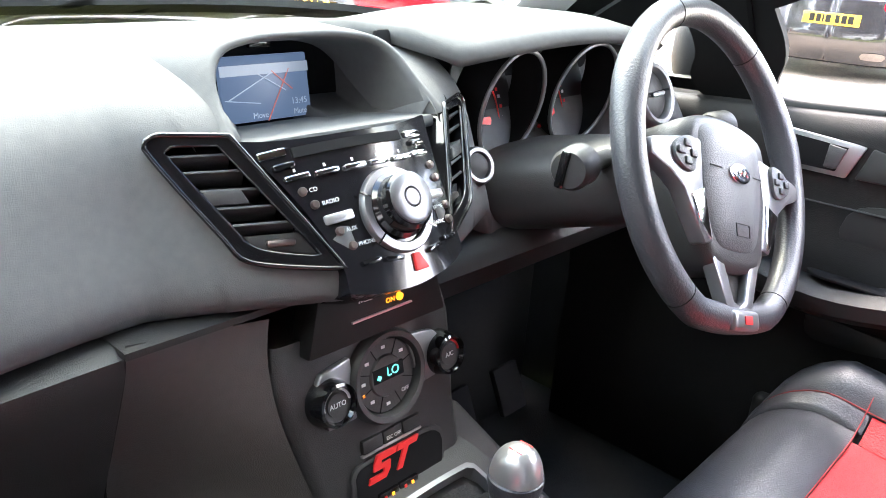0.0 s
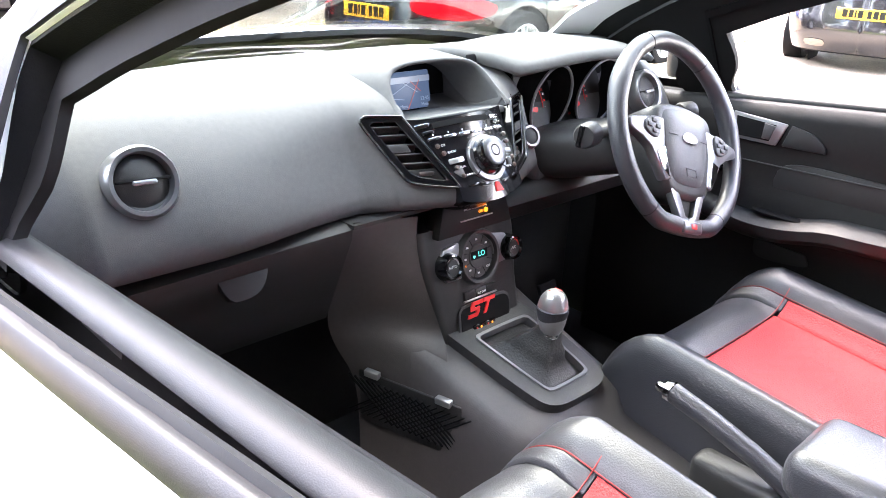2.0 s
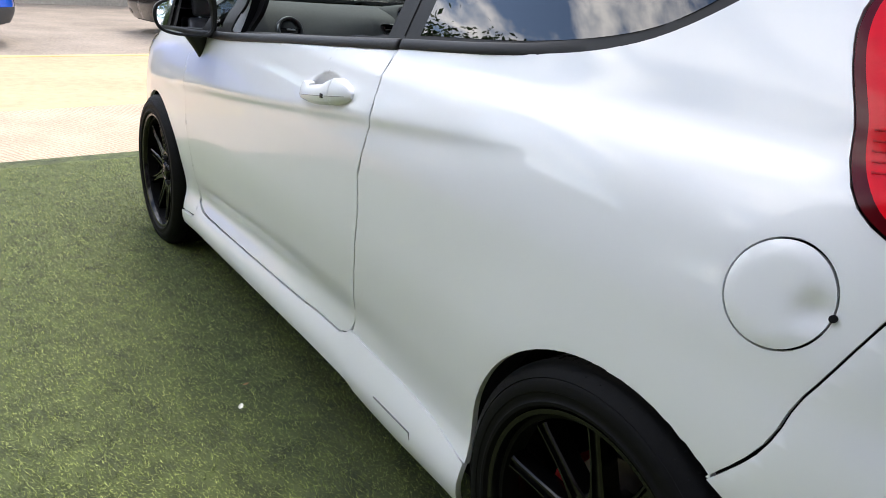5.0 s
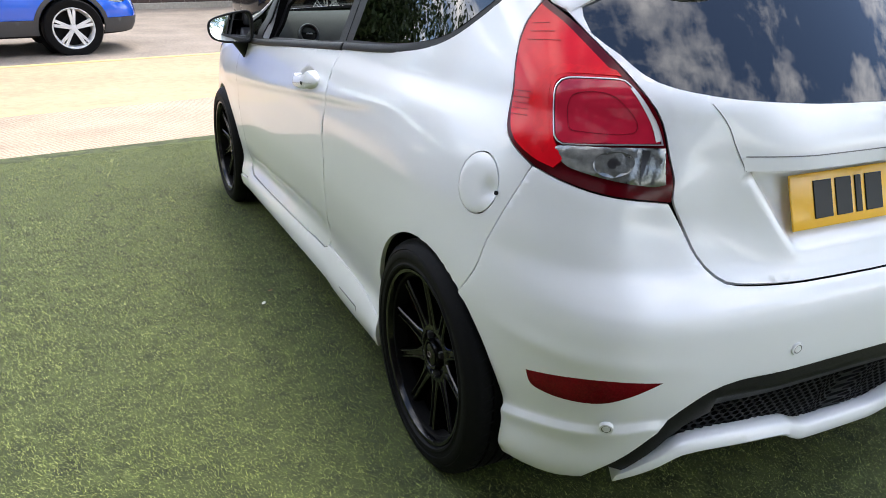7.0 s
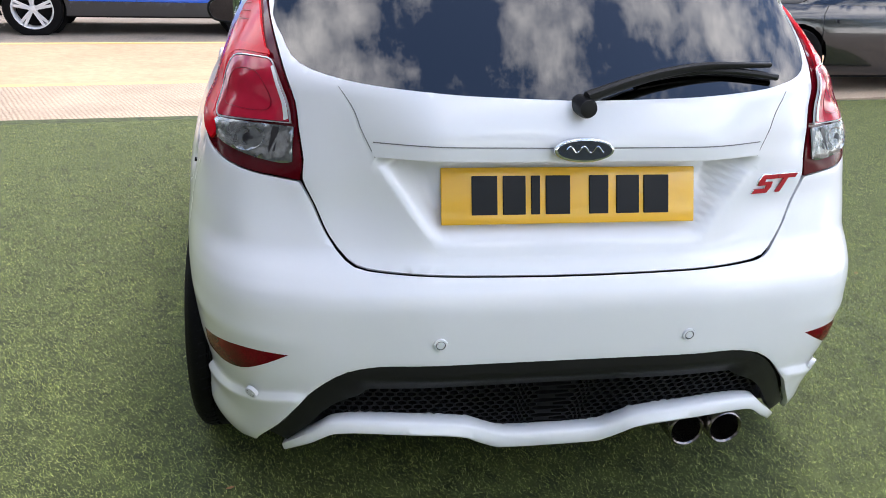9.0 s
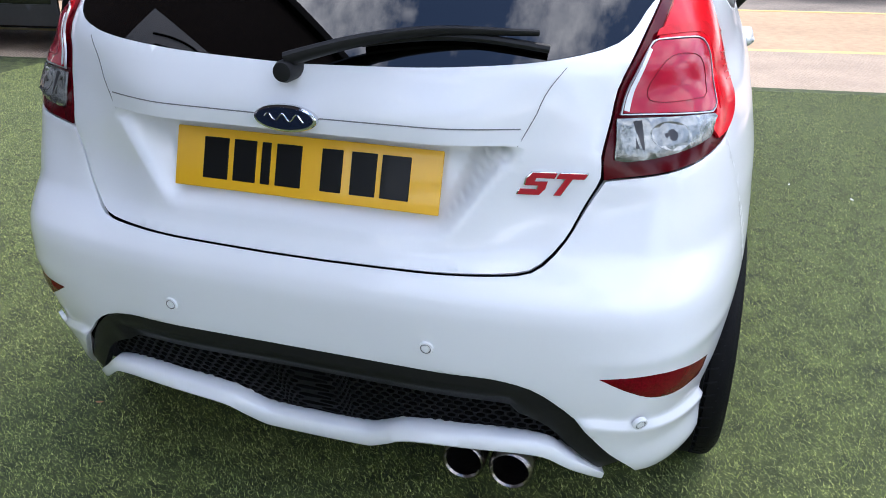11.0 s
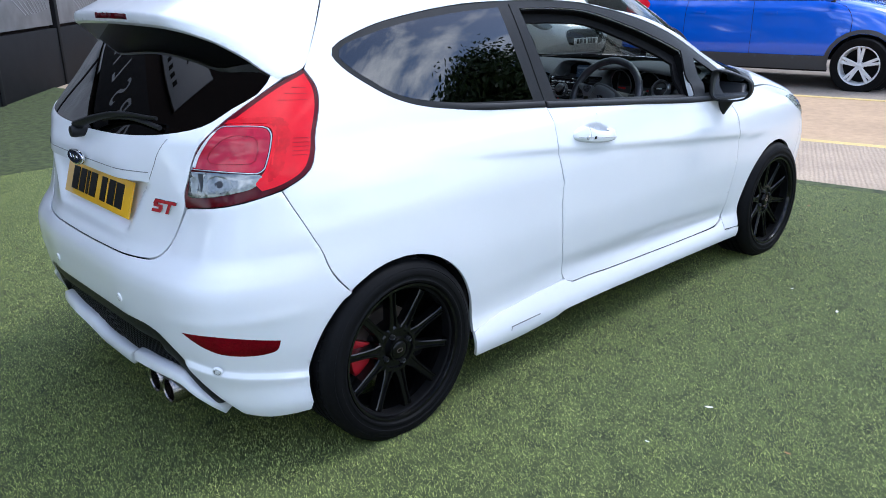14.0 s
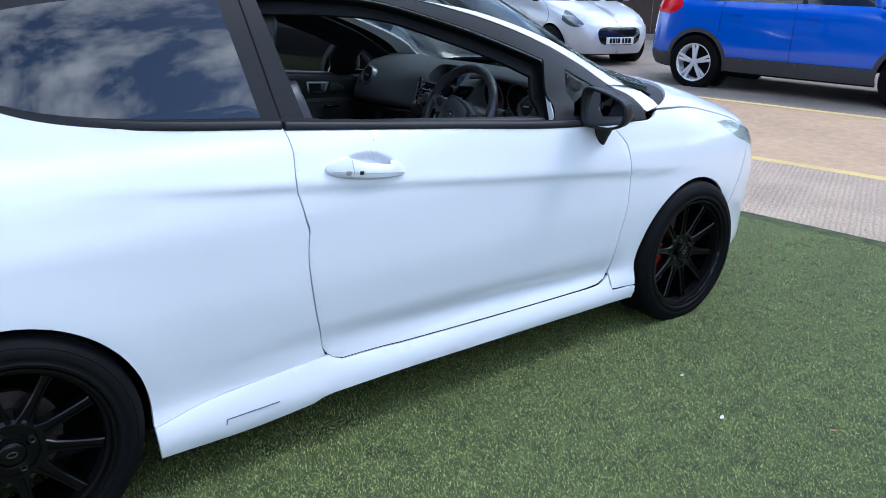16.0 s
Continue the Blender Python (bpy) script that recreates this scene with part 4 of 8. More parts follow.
ASPHALT = material("worn_asphalt", (0.25, 0.205, 0.16), 0.85, 0, 0, 0.35, 30, 0.5, 260)
CONCRETE = material("tan_concrete", (0.45, 0.305, 0.175), 0.85, 0, 0, 0.22, 14, 0.5, 220)
RIBBED = material("ribbed_concrete", (0.42, 0.32, 0.225), 0.85, 0, 0, 0.22, 40, 0.5, 220)
t_ = RIBBED.node_tree
wave, rib, where = t_.nodes.new("ShaderNodeTexWave"), t_.nodes.new("ShaderNodeBump"), t_.nodes.new("ShaderNodeTexCoord")
turn_ = t_.nodes.new("ShaderNodeMapping")
turn_.inputs["Rotation"].default_value = (0, 0, radians(-24))
wave.inputs["Scale"].default_value, wave.inputs["Distortion"].default_value, wave.inputs["Detail"].default_value, wave.inputs["Detail Scale"].default_value = 9.5, 5.0, 4.0, 2.5
rib.inputs["Strength"].default_value, rib.inputs["Distance"].default_value = 0.8, 0.007
t_.links.new(where.outputs["Object"], turn_.inputs["Vector"])
t_.links.new(turn_.outputs["Vector"], wave.inputs["Vector"])
t_.links.new(wave.outputs["Fac"], rib.inputs["Height"])
old = t_.nodes["Principled BSDF"].inputs["Normal"].links[0].from_socket
t_.links.new(old, rib.inputs["Normal"])
t_.links.new(rib.outputs["Normal"], t_.nodes["Principled BSDF"].inputs["Normal"])
LINE = material("yellow_line_paint", (0.62, 0.46, 0.16), 0.7, 0, 0, 0.2, 30, 0.2, 200)
TURF = material("turf_backing", (0.052, 0.067, 0.017), 0.9, 0, 0, 0.85, 330, 1.0, 520)
slab("ground", [(-400, -400), (400, -400), (400, 400), (-400, 400)], -0.055, ASPHALT, 0.2, "worn grey-brown asphalt yard", "ground")
K = 0.2   # the road's slant: y rises by this much per metre of x


def band(y0, y1, x0=-40, x1=40):
    return [(x0, y0 + K * x0), (x1, y0 + K * x1), (x1, y1 + K * x1), (x0, y1 + K * x0)]


slab("road", band(4.02, 8.72), -0.035, CONCRETE, 0.05, "pale tan concrete roadway", "road")
slab("pavement", band(4.0, 5.72), -0.031, RIBBED, 0.05, "brushed ribbed concrete apron", "pavement")
slab("yellow_line", band(5.72, 5.84), -0.0305, LINE, 0.05, "faded yellow painted line along the road", "line")
slab("yellow_line", band(8.66, 8.78), -0.0305, LINE, 0.05, "faded yellow painted line along the road", "line")
turf = slab("artificial_lawn", [(-14, -14), (5.6, -14), (5.6, 4.86), (4, 4.70), (-3, 3.66), (-14, 4.08 - 14 * 0.17)], -0.012, TURF, 0.03, "green artificial grass laid over the yard", "lawn")

# ---- the white hatchback: tail details ----
def sk(name, outer, mat, parent=car, **k):
    return skin(name, HATCH, outer, mat, parent, **k)


def two_sided(half):
    """An outline on the tail from its right half, middle to middle."""
    return half + [(-s, v) for s, v in half[::-1] if abs(s) > 1e-6]


L = HATCH.length
# dark shell inside the panels, floor and wheel housings
inner = [(0.0, 0.30), (0.0, 0.30), (0.0, 0.93), (0.0, 0.93)] + [FL(0.0, 0.93), FL(0.8, 0.90), FL(1.8, 0.84), FL(2.3, 0.80), FL(2.3, 0.80), FL(2.8, 0.72), (L, 0.66), (L, 0.66), (L, 0.18), (L, 0.18), FL(2.7, 0.18), FL(1.2, 0.19), FL(0.3, 0.20), FL(-0.3, 0.22), (0.6, 0.25)]
sk("inner_shell", curve(inner, 0.08), VOID, both=True, lift=-0.022, push=lambda p, s, v: -0.06 * (np.abs(s) < 0.52), h=0.04, depth=0.004, holes=[arch(REAR_ARCH, 0, 352, 0.325), arch(FRONT_ARCH, 0, 352, 0.325)], roll=0)
part("floor_pan", block((1.36, 3.3, 0.03), (0, 1.25, 0.175), 0.01), VOID, car)
for wy in (REAR_ARCH[0], FRONT_ARCH[0]):
    for sg in (-1, 1):
        secs = []
        for a in np.linspace(-0.25, math.pi + 0.25, 25):
            c, s_ = math.cos(a), math.sin(a)
            secs.append([(sg * 0.44, wy + 0.33 * c, 0.266 + 0.33 * s_), (sg * 0.715, wy + 0.33 * c, 0.266 + 0.33 * s_), (sg * 0.715, wy + 0.336 * c, 0.266 + 0.336 * s_), (sg * 0.44, wy + 0.336 * c, 0.266 + 0.336 * s_)])
        part("wheel_housing", loft(secs), VOID, car)
        part("wheel_housing_wall", lathe([(0.0, 0), (0.33, 0), (0.33, 0.006), (0.0, 0.006)], 32, centre=(sg * 0.44, wy, 0.266)), VOID, car)
# diffuser, mesh and lip
dtop = [(0.0, 0.434), (0.33, 0.433), (0.395, 0.428), (0.465, 0.404), (0.552, 0.331), (0.64, 0.222), (0.64, 0.222)]
dlow = [(0.595, 0.205), (0.595, 0.205), (0.515, 0.305), (0.45, 0.345), (0.39, 0.358), (0.0, 0.362)]
sk("diffuser_band", curve(two_sided([dtop[0]] + dtop + dlow + [dlow[-1]])), BLACK_TRIM, rear_bumper, lift=-0.004, h=0.02, depth=0.02, label="black textured diffuser band",
   push=lambda p, s, v: -0.014 * np.clip((0.392 - v) / 0.01, 0, 1) * (np.abs(s) < 0.42))
mesh_o = curve(two_sided([(0.0, 0.366), (0.0, 0.366), (0.39, 0.362), (0.455, 0.347), (0.52, 0.295), (0.49, 0.258), (0.22, 0.244), (0.13, 0.205), (0.0, 0.203), (0.0, 0.203)]))
sk("diffuser_backing", mesh_o, VOID, rear_bumper, lift=-0.05, h=0.04, depth=0.004)


def honeycomb(outline, pitch_s, pitch_v, lift, wall=0.0016, deep=0.010):
    lo, hi = np.min(outline, 0), np.max(outline, 0)
    cells, row, v = [], 0, lo[1]
    while v < hi[1]:
        s = lo[0] + (pitch_s / 2 if row % 2 else 0)
        while s < hi[0]:
            cells.append((s, v))
            s += pitch_s
        v += pitch_v
        row += 1
    cells = np.array(cells)
    cells = cells[inside(outline, cells)]
    verts, faces = [], []
    for cs, cv in cells:
        k = len(verts)
        for f_, d in ((1.0, 0.0), (1 - 2 * wall / pitch_v, 0.0), (1 - 2 * wall / pitch_v, deep)):
            for j in range(6):
                a = math.pi / 3 * j + math.pi / 6
                verts.append((cs + 0.577 * pitch_s * math.cos(a) * f_, cv + 0.667 * pitch_v * math.sin(a) * f_, d))
        for j in range(6):
            j2 = (j + 1) % 6
            faces += [(k + j, k + j2, k + 6 + j2, k + 6 + j), (k + 6 + j, k + 6 + j2, k + 12 + j2, k + 12 + j)]
    verts = np.array(verts)
    p, n = HATCH.at(verts[:, 0], verts[:, 1]), HATCH.normal(verts[:, 0], verts[:, 1])
    return p + n * (lift - verts[:, 2])[:, None], faces


hv, hf = honeycomb(mesh_o, 0.0235, 0.0125, -0.024)
tagged(link("honeycomb_grille", hv, hf, MESH_BLACK, rear_bumper, "black honeycomb mesh", smooth=False), kind="stuff")
lip_top = spl((0, 0.231), (0.11, 0.233), (0.15, 0.246), (0.20, 0.270), (0.26, 0.279), (0.44, 0.293), (0.495, 0.287), (0.55, 0.245), (0.605, 0.196))
lip_low = spl((0, 0.195), (0.12, 0.197), (0.165, 0.217), (0.21, 0.242), (0.26, 0.251), (0.44, 0.264), (0.485, 0.260), (0.545, 0.217), (0.605, 0.172))
secs = []
for s in np.linspace(-0.605, 0.605, 130):
    a, b = float(lip_top(abs(s))), float(lip_low(abs(s)))
    n = HATCH.normal(s, 0.30)
    k = 1 - (abs(s) / 0.605) ** 5
    row = []
    for v, d in ((a, -0.022), (a, 0.0), (a - 0.004, 0.007 * k), (b + 0.008, 0.018 * k), (b + 0.002, 0.016 * k), (b, 0.009 * k), (b, -0.06)):
        row.append(HATCH.at(s, v) + n * (d + 0.002))
    secs.append(row)
part("diffuser_lip", loft(secs), WHITE, rear_bumper, "white lower bumper lip", sharp=50)
for x in (0.318, 0.411):
    b = lathe([(0.034, 0.08), (0.034, 0.0), (0.0375, -0.004), (0.0425, 0.002), (0.043, 0.03), (0.040, 0.2)], 36, axis="y", centre=(x, -0.592, 0.220))
    part("exhaust_tip", b, EXHAUST, car, "polished steel exhaust tip")
    part("exhaust_pipe", lathe([(0.0335, -0.51), (0.0, -0.51)], 24, axis="y", centre=(x, 0.0, 0.220)), VOID, car)
# number plate: plain bars stand for the characters
pm = pose(0, -0.563, 0.769, -18, 0, 0)


def plate_parts(parent, m, back, widths):
    b = block((0.52, 0.006, 0.111), bevel=0.0025)
    b.transform(m)
    pl = part("number_plate", b, back, parent, "plate with black bars")
    for x0, x1 in widths:
        c = block(((x1 - x0) * 0.52, 0.003, 0.076), ((x0 + x1) * 0.26 - 0.26, -0.0042, 0.001), 0.001, 1)
        c.transform(m)
        part("plate_bar", c, PLATE_BLACK, pl)
    return pl


BARS = ((0.115, 0.213), (0.234, 0.322), (0.343, 0.378), (0.40, 0.496), (0.571, 0.648), (0.68, 0.772), (0.79, 0.892))
plate_parts(tailgate, pm, PLATE_YELLOW, BARS)


def oval(rx, rz, n=40):
    return [(rx * math.cos(2 * math.pi * i / n), rz * math.sin(2 * math.pi * i / n)) for i in range(n)]


bm_ = pose(0, -0.612, 0.873, -4, 0, 0)
badge = part("oval_badge", prism(oval(0.059, 0.0235), 0.012, bm_ @ pose(0, -0.006, 0), 0.003), CHROME, tailgate, "chrome-rimmed dark blue oval badge")
part("badge_field", prism(oval(0.053, 0.0185), 0.004, bm_ @ pose(0, -0.0085, 0)), BADGE_BLUE, badge)
squig = [(-0.036 + 0.072 * u, 0, 0.006 * math.sin(u * 17) + 0.002) for u in np.linspace(0, 1, 30)]
b = tube(squig, 0.0013, 6)
b.transform(bm_ @ pose(0, -0.009, 0))
part("badge_script", b, CHROME, badge)
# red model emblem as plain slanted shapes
es, ev = BK(0.448, 0.785)
en = Vector(HATCH.normal(es, ev))
em = basis(Vector(HATCH.at(es, ev)) + en * 0.001, (1, 0, 0), -en)
SLANTS = ([(-0.060, -0.019), (-0.024, -0.019), (-0.014, -0.008), (-0.011, 0.004), (-0.032, 0.004), (-0.030, 0.010), (0.000, 0.010), (0.004, 0.019), (-0.036, 0.019), (-0.046, 0.008), (-0.048, -0.003), (-0.026, -0.003), (-0.028, -0.010), (-0.056, -0.010)],
          [(0.000, -0.019), (0.011, -0.019), (0.029, 0.010), (0.048, 0.010), (0.053, 0.019), (0.008, 0.019), (0.003, 0.010), (0.018, 0.010)])
for pts in SLANTS:
    rim = part("emblem_rim", prism([(x * 1.03 + (0.0009 if x > 0 else -0.0009), z * 1.07) for x, z in pts], 0.004, em @ pose(0, -0.005, 0), 0.0008), CHROME, tailgate, sharp=None)
    part("emblem_face", prism(pts, 0.004, em @ pose(0, -0.0065, 0)), BADGE_RED, rim, sharp=None)
# folded seams on the tailgate
for sg in (-1, 1):
    line = [BK(0.452, 0.970), BK(0.4505, 0.970), BK(0.4125, 0.900), BK(0.386, 0.846), BK(0.3875, 0.846), BK(0.414, 0.900)]
    sk("gate_seam", curve([(s * sg, v) for s, v in (line if sg > 0 else line) for _ in (0, 1)], 0.02), BODY_SEAM, tailgate, lift=0.0008, h=0.02, depth=0.002, roll=0)
line = [BK(-0.39, 0.8735), BK(0, 0.8715), BK(0.39, 0.8735), BK(0.39, 0.8755), BK(0, 0.8735), BK(-0.39, 0.8755)]
sk("gate_seam", curve([p for p in line for _ in (0, 1)], 0.02), BODY_SEAM, tailgate, lift=0.0008, h=0.02, depth=0.002, roll=0)
# rear wiper
pts = []
for u in np.linspace(0, 1, 14):
    s, v = BK(0.0 + 0.40 * u, 0.955 + 0.055 * math.sin(min(1, u * 1.35) * 1.5))
    p, n = HATCH.at(s, v), HATCH.normal(s, v)
    pts.append(p + n * (0.030 - 0.012 * u))
arm = part("rear_wiper", tube(pts, 0.0115, 10, flat=0.8, taper=lambda u: 1.25 - 0.75 * u), BLACK_TRIM, tailgate, "black rear wiper arm")
pts = []
for u in np.linspace(0, 1, 16):
    s, v = BK(0.12 + 0.30 * u, 0.990 + 0.016 * math.sin(u * 3.0))
    p, n = HATCH.at(s, v), HATCH.normal(s, v)
    pts.append(p + n * 0.009)
part("wiper_blade", tube(pts, 0.007, 8), BLACK_TRIM, arm)
piv = HATCH.at(*BK(0, 0.950))
part("wiper_pivot", lathe([(0.0, -0.045), (0.016, -0.043), (0.019, -0.034), (0.019, 0.01)], 24, axis="y", centre=tuple(piv)), BLACK_TRIM, arm)
# spoiler
low_edge = [(0.0, 1.262), (0.0, 1.262), (0.35, 1.260), (0.52, 1.252), (0.62, 1.225), (0.70, 1.178), (0.75, 1.138), (0.788, 1.112), (0.788, 1.112), (0.842, 1.137), (0.850, 1.20), (0.853, 1.345), (0.853, 1.345), (0.60, 1.385), (0.0, 1.40), (0.0, 1.40)]
blade_low = spl((0.0, 1.262), (0.35, 1.260), (0.52, 1.252), (0.62, 1.225), (0.70, 1.178), (0.75, 1.138), (0.788, 1.112), (0.86, 1.10))


def tail_kick(p, s, v):
    """Draws the roof's end back into a blade with a narrow upright rear face and two shallow hollows on top."""
    a = np.abs(s)
    low = np.array([float(blade_low(min(k, 0.86))) for k in a])
    w = np.clip((0.80 - a) / 0.30, 0, 1)
    w = w * w * (3 - 2 * w)
    u = np.clip((1.39 - v) / (1.39 - low - 0.028), 0, 1)
    face = np.clip((low + 0.028 - v) / 0.028, 0, 1)
    back = -(0.130 * u ** 1.25 - 0.022 * face) * w
    dip = -0.009 * np.exp(-((a - 0.36) / 0.09) ** 2 - ((v - 1.345) / 0.020) ** 2)
    out = 0.028 * np.sign(s) * u * w * np.clip((a - 0.30) / 0.2, 0, 1)
    return np.stack([out, back, dip + 0.004], 1)


spoiler = sk("roof_spoiler", curve(two_sided(low_edge), 0.02), WHITE, lift=0.0, h=0.016, hv=0.007, depth=0.014, push=tail_kick, label="white roof spoiler over the rear window")
sk("high_brake_light", curve(two_sided([(0.0, 1.2855), (0.0, 1.2855), (0.262, 1.284), (0.262, 1.284), (0.262, 1.268), (0.262, 1.268), (0.0, 1.2685), (0.0, 1.2685)]), 0.02), DEEP_RED, spoiler, lift=0.003, h=0.02, hv=0.004, depth=0.006, push=tail_kick)
# roof, bonnet, screen, front
edge_v = 1.338
roof_half = [(0.0, edge_v), (0.0, edge_v)] + [(s, edge_v) for s in np.linspace(0.3, L - 0.3, 12)] + [(L, edge_v), (L, edge_v), (L, 1.36 + 0.55), (L, 1.36 + 0.55), (0, 1.36 + 0.55), (0, 1.36 + 0.55)]
sk("roof", curve(roof_half, 0.06), WHITE, both=True, h=0.06, hv=0.03)
A = [FL(y, z) for y, z in ((2.185, 0.87), (1.99, 1.008), (1.765, 1.112), (1.44, 1.212), (1.30, 1.335))]
A = [(s + k + 0.003, v + 0.004) for (s, v), k in zip(A, (0.13, 0.13, 0.12, 0.10, 0.02))]
screen = [(L, 0.968), (L, 0.968), (L - 0.35, 0.962), (A[0][0] + 0.1, 0.915), A[0], A[0]] + A[1:] + [A[-1], (L, 1.336), (L, 1.336)]
sk("windscreen", curve(screen, 0.05), SCREEN_GLASS, both=True, h=0.05, depth=0.005, lift=-0.004, roll=0)
bon = fl((2.262, 0.868), (2.262, 0.868), (2.5, 0.850), (2.72, 0.805), (2.98, 0.724), (2.98, 0.724)) + [(L - 0.35, 0.705), (L, 0.70), (L, 0.70), (L, 0.955), (L, 0.955), (L - 0.35, 0.948), (L - 0.7, 0.92)]
sk("bonnet", curve(bon, 0.03), WHITE, both=True, h=0.05, hv=0.008)
cowl = [(L, 0.953), (L, 0.953), (L - 0.35, 0.946), (L - 0.7, 0.918)] + fl((2.262, 0.866), (2.262, 0.866), (2.19, 0.866), (2.19, 0.866)) + [(A[0][0] + 0.1, 0.92), (L - 0.35, 0.966), (L, 0.972), (L, 0.972)]
sk("scuttle", curve(cowl, 0.04), BLACK_TRIM, both=True, h=0.04, hv=0.01, lift=-0.012)
nose = fl((2.98, 0.716), (2.98, 0.716), (2.91, 0.56), (2.81, 0.40)) + arch(FRONT_ARCH, 22, -22)[1:] + [FL(2.82, 0.15), FL(2.82, 0.15), (L - 0.4, 0.15), (L, 0.15), (L, 0.15), (L, 0.695), (L, 0.695), (L - 0.35, 0.70)]
sk("front_bumper", curve(nose, 0.04), WHITE, both=True, h=0.04)
for mirror in (False, True):
    sk("headlight", curve(fl((2.66, 0.775), (2.66, 0.775), (2.80, 0.765), (2.98, 0.712), (3.10, 0.675), (3.10, 0.675), (3.06, 0.63), (2.96, 0.655), (2.82, 0.70)), 0.02), CLEAR, mirror=mirror, lift=0.006, h=0.02, depth=0.004)
    sk("headlight_bowl", curve(fl((2.67, 0.773), (2.67, 0.773), (2.80, 0.763), (2.98, 0.712), (3.09, 0.675), (3.09, 0.675), (3.05, 0.635), (2.96, 0.658), (2.82, 0.70)), 0.02), SILVER_ALLOY, mirror=mirror, lift=0.001, h=0.02, depth=0.004)
# fuel flap on the left flank
flap = sk("fuel_flap", circle_on_flank(-0.197, 0.772, 0.0626), WHITE, mirror=True, h=0.012, lift=0.001, label="round white fuel filler flap",
          push=lambda p, s, v: -0.012 * np.exp(-(((p[:, 1] + 0.240) / 0.016) ** 2 + ((v - 0.768) / 0.016) ** 2)))
# black disc on the flap's edge paints the shade in its thumb notch
sk("flap_notch_shade", circle_on_flank(-0.262, 0.766, 0.0045, 16), VOID, flap, mirror=True, lift=0.002, h=0.01, depth=0.004, roll=0)
# door handles and mirrors
for sg in (-1, 1):
    mirrored = sg < 0
    zb = lambda y: 0.795 + (1.085 - y) * 0.13

    def grip(y0, y1, n=15):
        secs = []
        for y in np.linspace(y0, y1, n):
            u = (y - 0.83) / 0.25
            s, v = FL(y, zb(y))
            p = HATCH.at(s, v)
            arc = math.sin(math.pi * min(1, max(0, u))) ** 0.42
            out = 0.002 + 0.026 * arc
            tail = max(0.0, u / 0.27) ** 0.7 if u < 0.27 else max(0.0, 1 - (u - 0.27) / 0.20)
            head = max(0.0, 1 - (0.90 - u) / 0.14) if u < 0.90 else max(0.0, (1 - u) / 0.10) ** 0.7
            up_ = 0.001 + 0.023 * arc + 0.017 * (tail + head)
            dn = 0.001 + (0.022 - 0.004 * u) * arc
            inn = -0.012 if u < 0.32 or u > 0.80 else 0.010
            row = [(inn, up_), (out * 0.55, up_), (out * 0.86, up_ * 0.62), (out, 0.001), (out, -0.001), (out * 0.90, -dn * 0.6), (out * 0.5, -dn), (inn, -dn)]
            secs.append([(sg * (p[0] + a), y, p[2] + b) for a, b in row])
        return loft(secs)
    bar = part("door_handle", grip(0.9035, 1.078, 19), WHITE, car, "white pull handle over a scooped recess", sharp=38)
    part("handle_end", grip(0.8312, 0.9015), WHITE, bar, sharp=38)
    line = []
    for y in np.linspace(0.845, 1.072, 20):
        s, v = FL(y, zb(y))
        p = HATCH.at(s, v)
        line.append((sg * (p[0] + 0.0018 + 0.026 * math.sin(math.pi * (y - 0.83) / 0.25) ** 0.42), y, p[2]))
    part("handle_seam", tube(line, 0.0007, 5), BODY_SEAM, bar)
    s, v = FL(0.926, zb(0.926))
    p = HATCH.at(s, v)
    part("keyless_button", block((0.004, 0.012, 0.010), (sg * (p[0] + 0.0272), 0.926, p[2]), 0.001), BLACK_TRIM, bar)
    if sg > 0:
        part("key_lock", lathe([(0.0, 0.003), (0.006, 0.003), (0.008, 0.0), (0.008, -0.006)], 20, centre=(p[0] + 0.0235, 0.888, zb(0.888) - 0.001)), SATIN_SILVER, bar)
    # mirror
    cx, cy, cz = 0.855, 1.872, 0.915
    secs = []
    rim_ = curve([(-0.80, 0.97), (-0.3, 0.92), (0.25, 0.76), (0.72, 0.55), (0.93, 0.34), (1.0, 0.02), (0.97, -0.36), (0.80, -0.72), (0.35, -0.93), (-0.45, -1.0), (-0.86, -0.88), (-0.99, -0.4), (-0.98, 0.6)], 0.09)
    for u in np.linspace(0, 1, 11):
        k = (1 - u ** 2.6) ** 0.5 * 0.98 + 0.02
        y = cy - 0.048 + 0.105 * u
        secs.append([(sg * (cx + 0.094 * k * gx - 0.012 * u), y + 0.004 * gx, cz + 0.067 * k * gz) for gx, gz in rim_])
    lip_ = [(sg * (cx + (abs(q[0]) - cx) * 0.90), q[1] - 0.001, cz + (q[2] - cz) * 0.87) for q in secs[0]]
    deep_ = [(q[0], q[1] + 0.022, q[2]) for q in lip_]
    mir = part("door_mirror", loft([deep_, lip_] + secs, cap=False), BLACK_TRIM, car, "black door mirror", sharp=None)
    bm = bmesh.new()
    rings_ = []
    for k in (0.02, 0.2, 0.4, 0.6, 0.8, 1.0):
        ring_ = []
        for gx, gz in rim_:
            gx, gz = 0.085 * k * gx, 0.059 * k * gz
            ring_.append(bm.verts.new((sg * (cx + gx), cy - 0.0400 + 0.105 * gz + (gx * gx + gz * gz) / 2.6, cz + gz)))
        rings_.append(ring_)
    bm.faces.new(rings_[0])
    for p_, q_ in zip(rings_, rings_[1:]):
        for i in range(len(p_)):
            bm.faces.new((p_[i], p_[(i + 1) % len(p_)], q_[(i + 1) % len(p_)], q_[i]))
    bmesh.ops.recalc_face_normals(bm, faces=bm.faces)
    if bm.faces[0].normal.y > 0:
        bmesh.ops.reverse_faces(bm, faces=bm.faces)
    part("mirror_glass", bm, MIRROR, mir, "mirror glass", sharp=None)
    secs = []
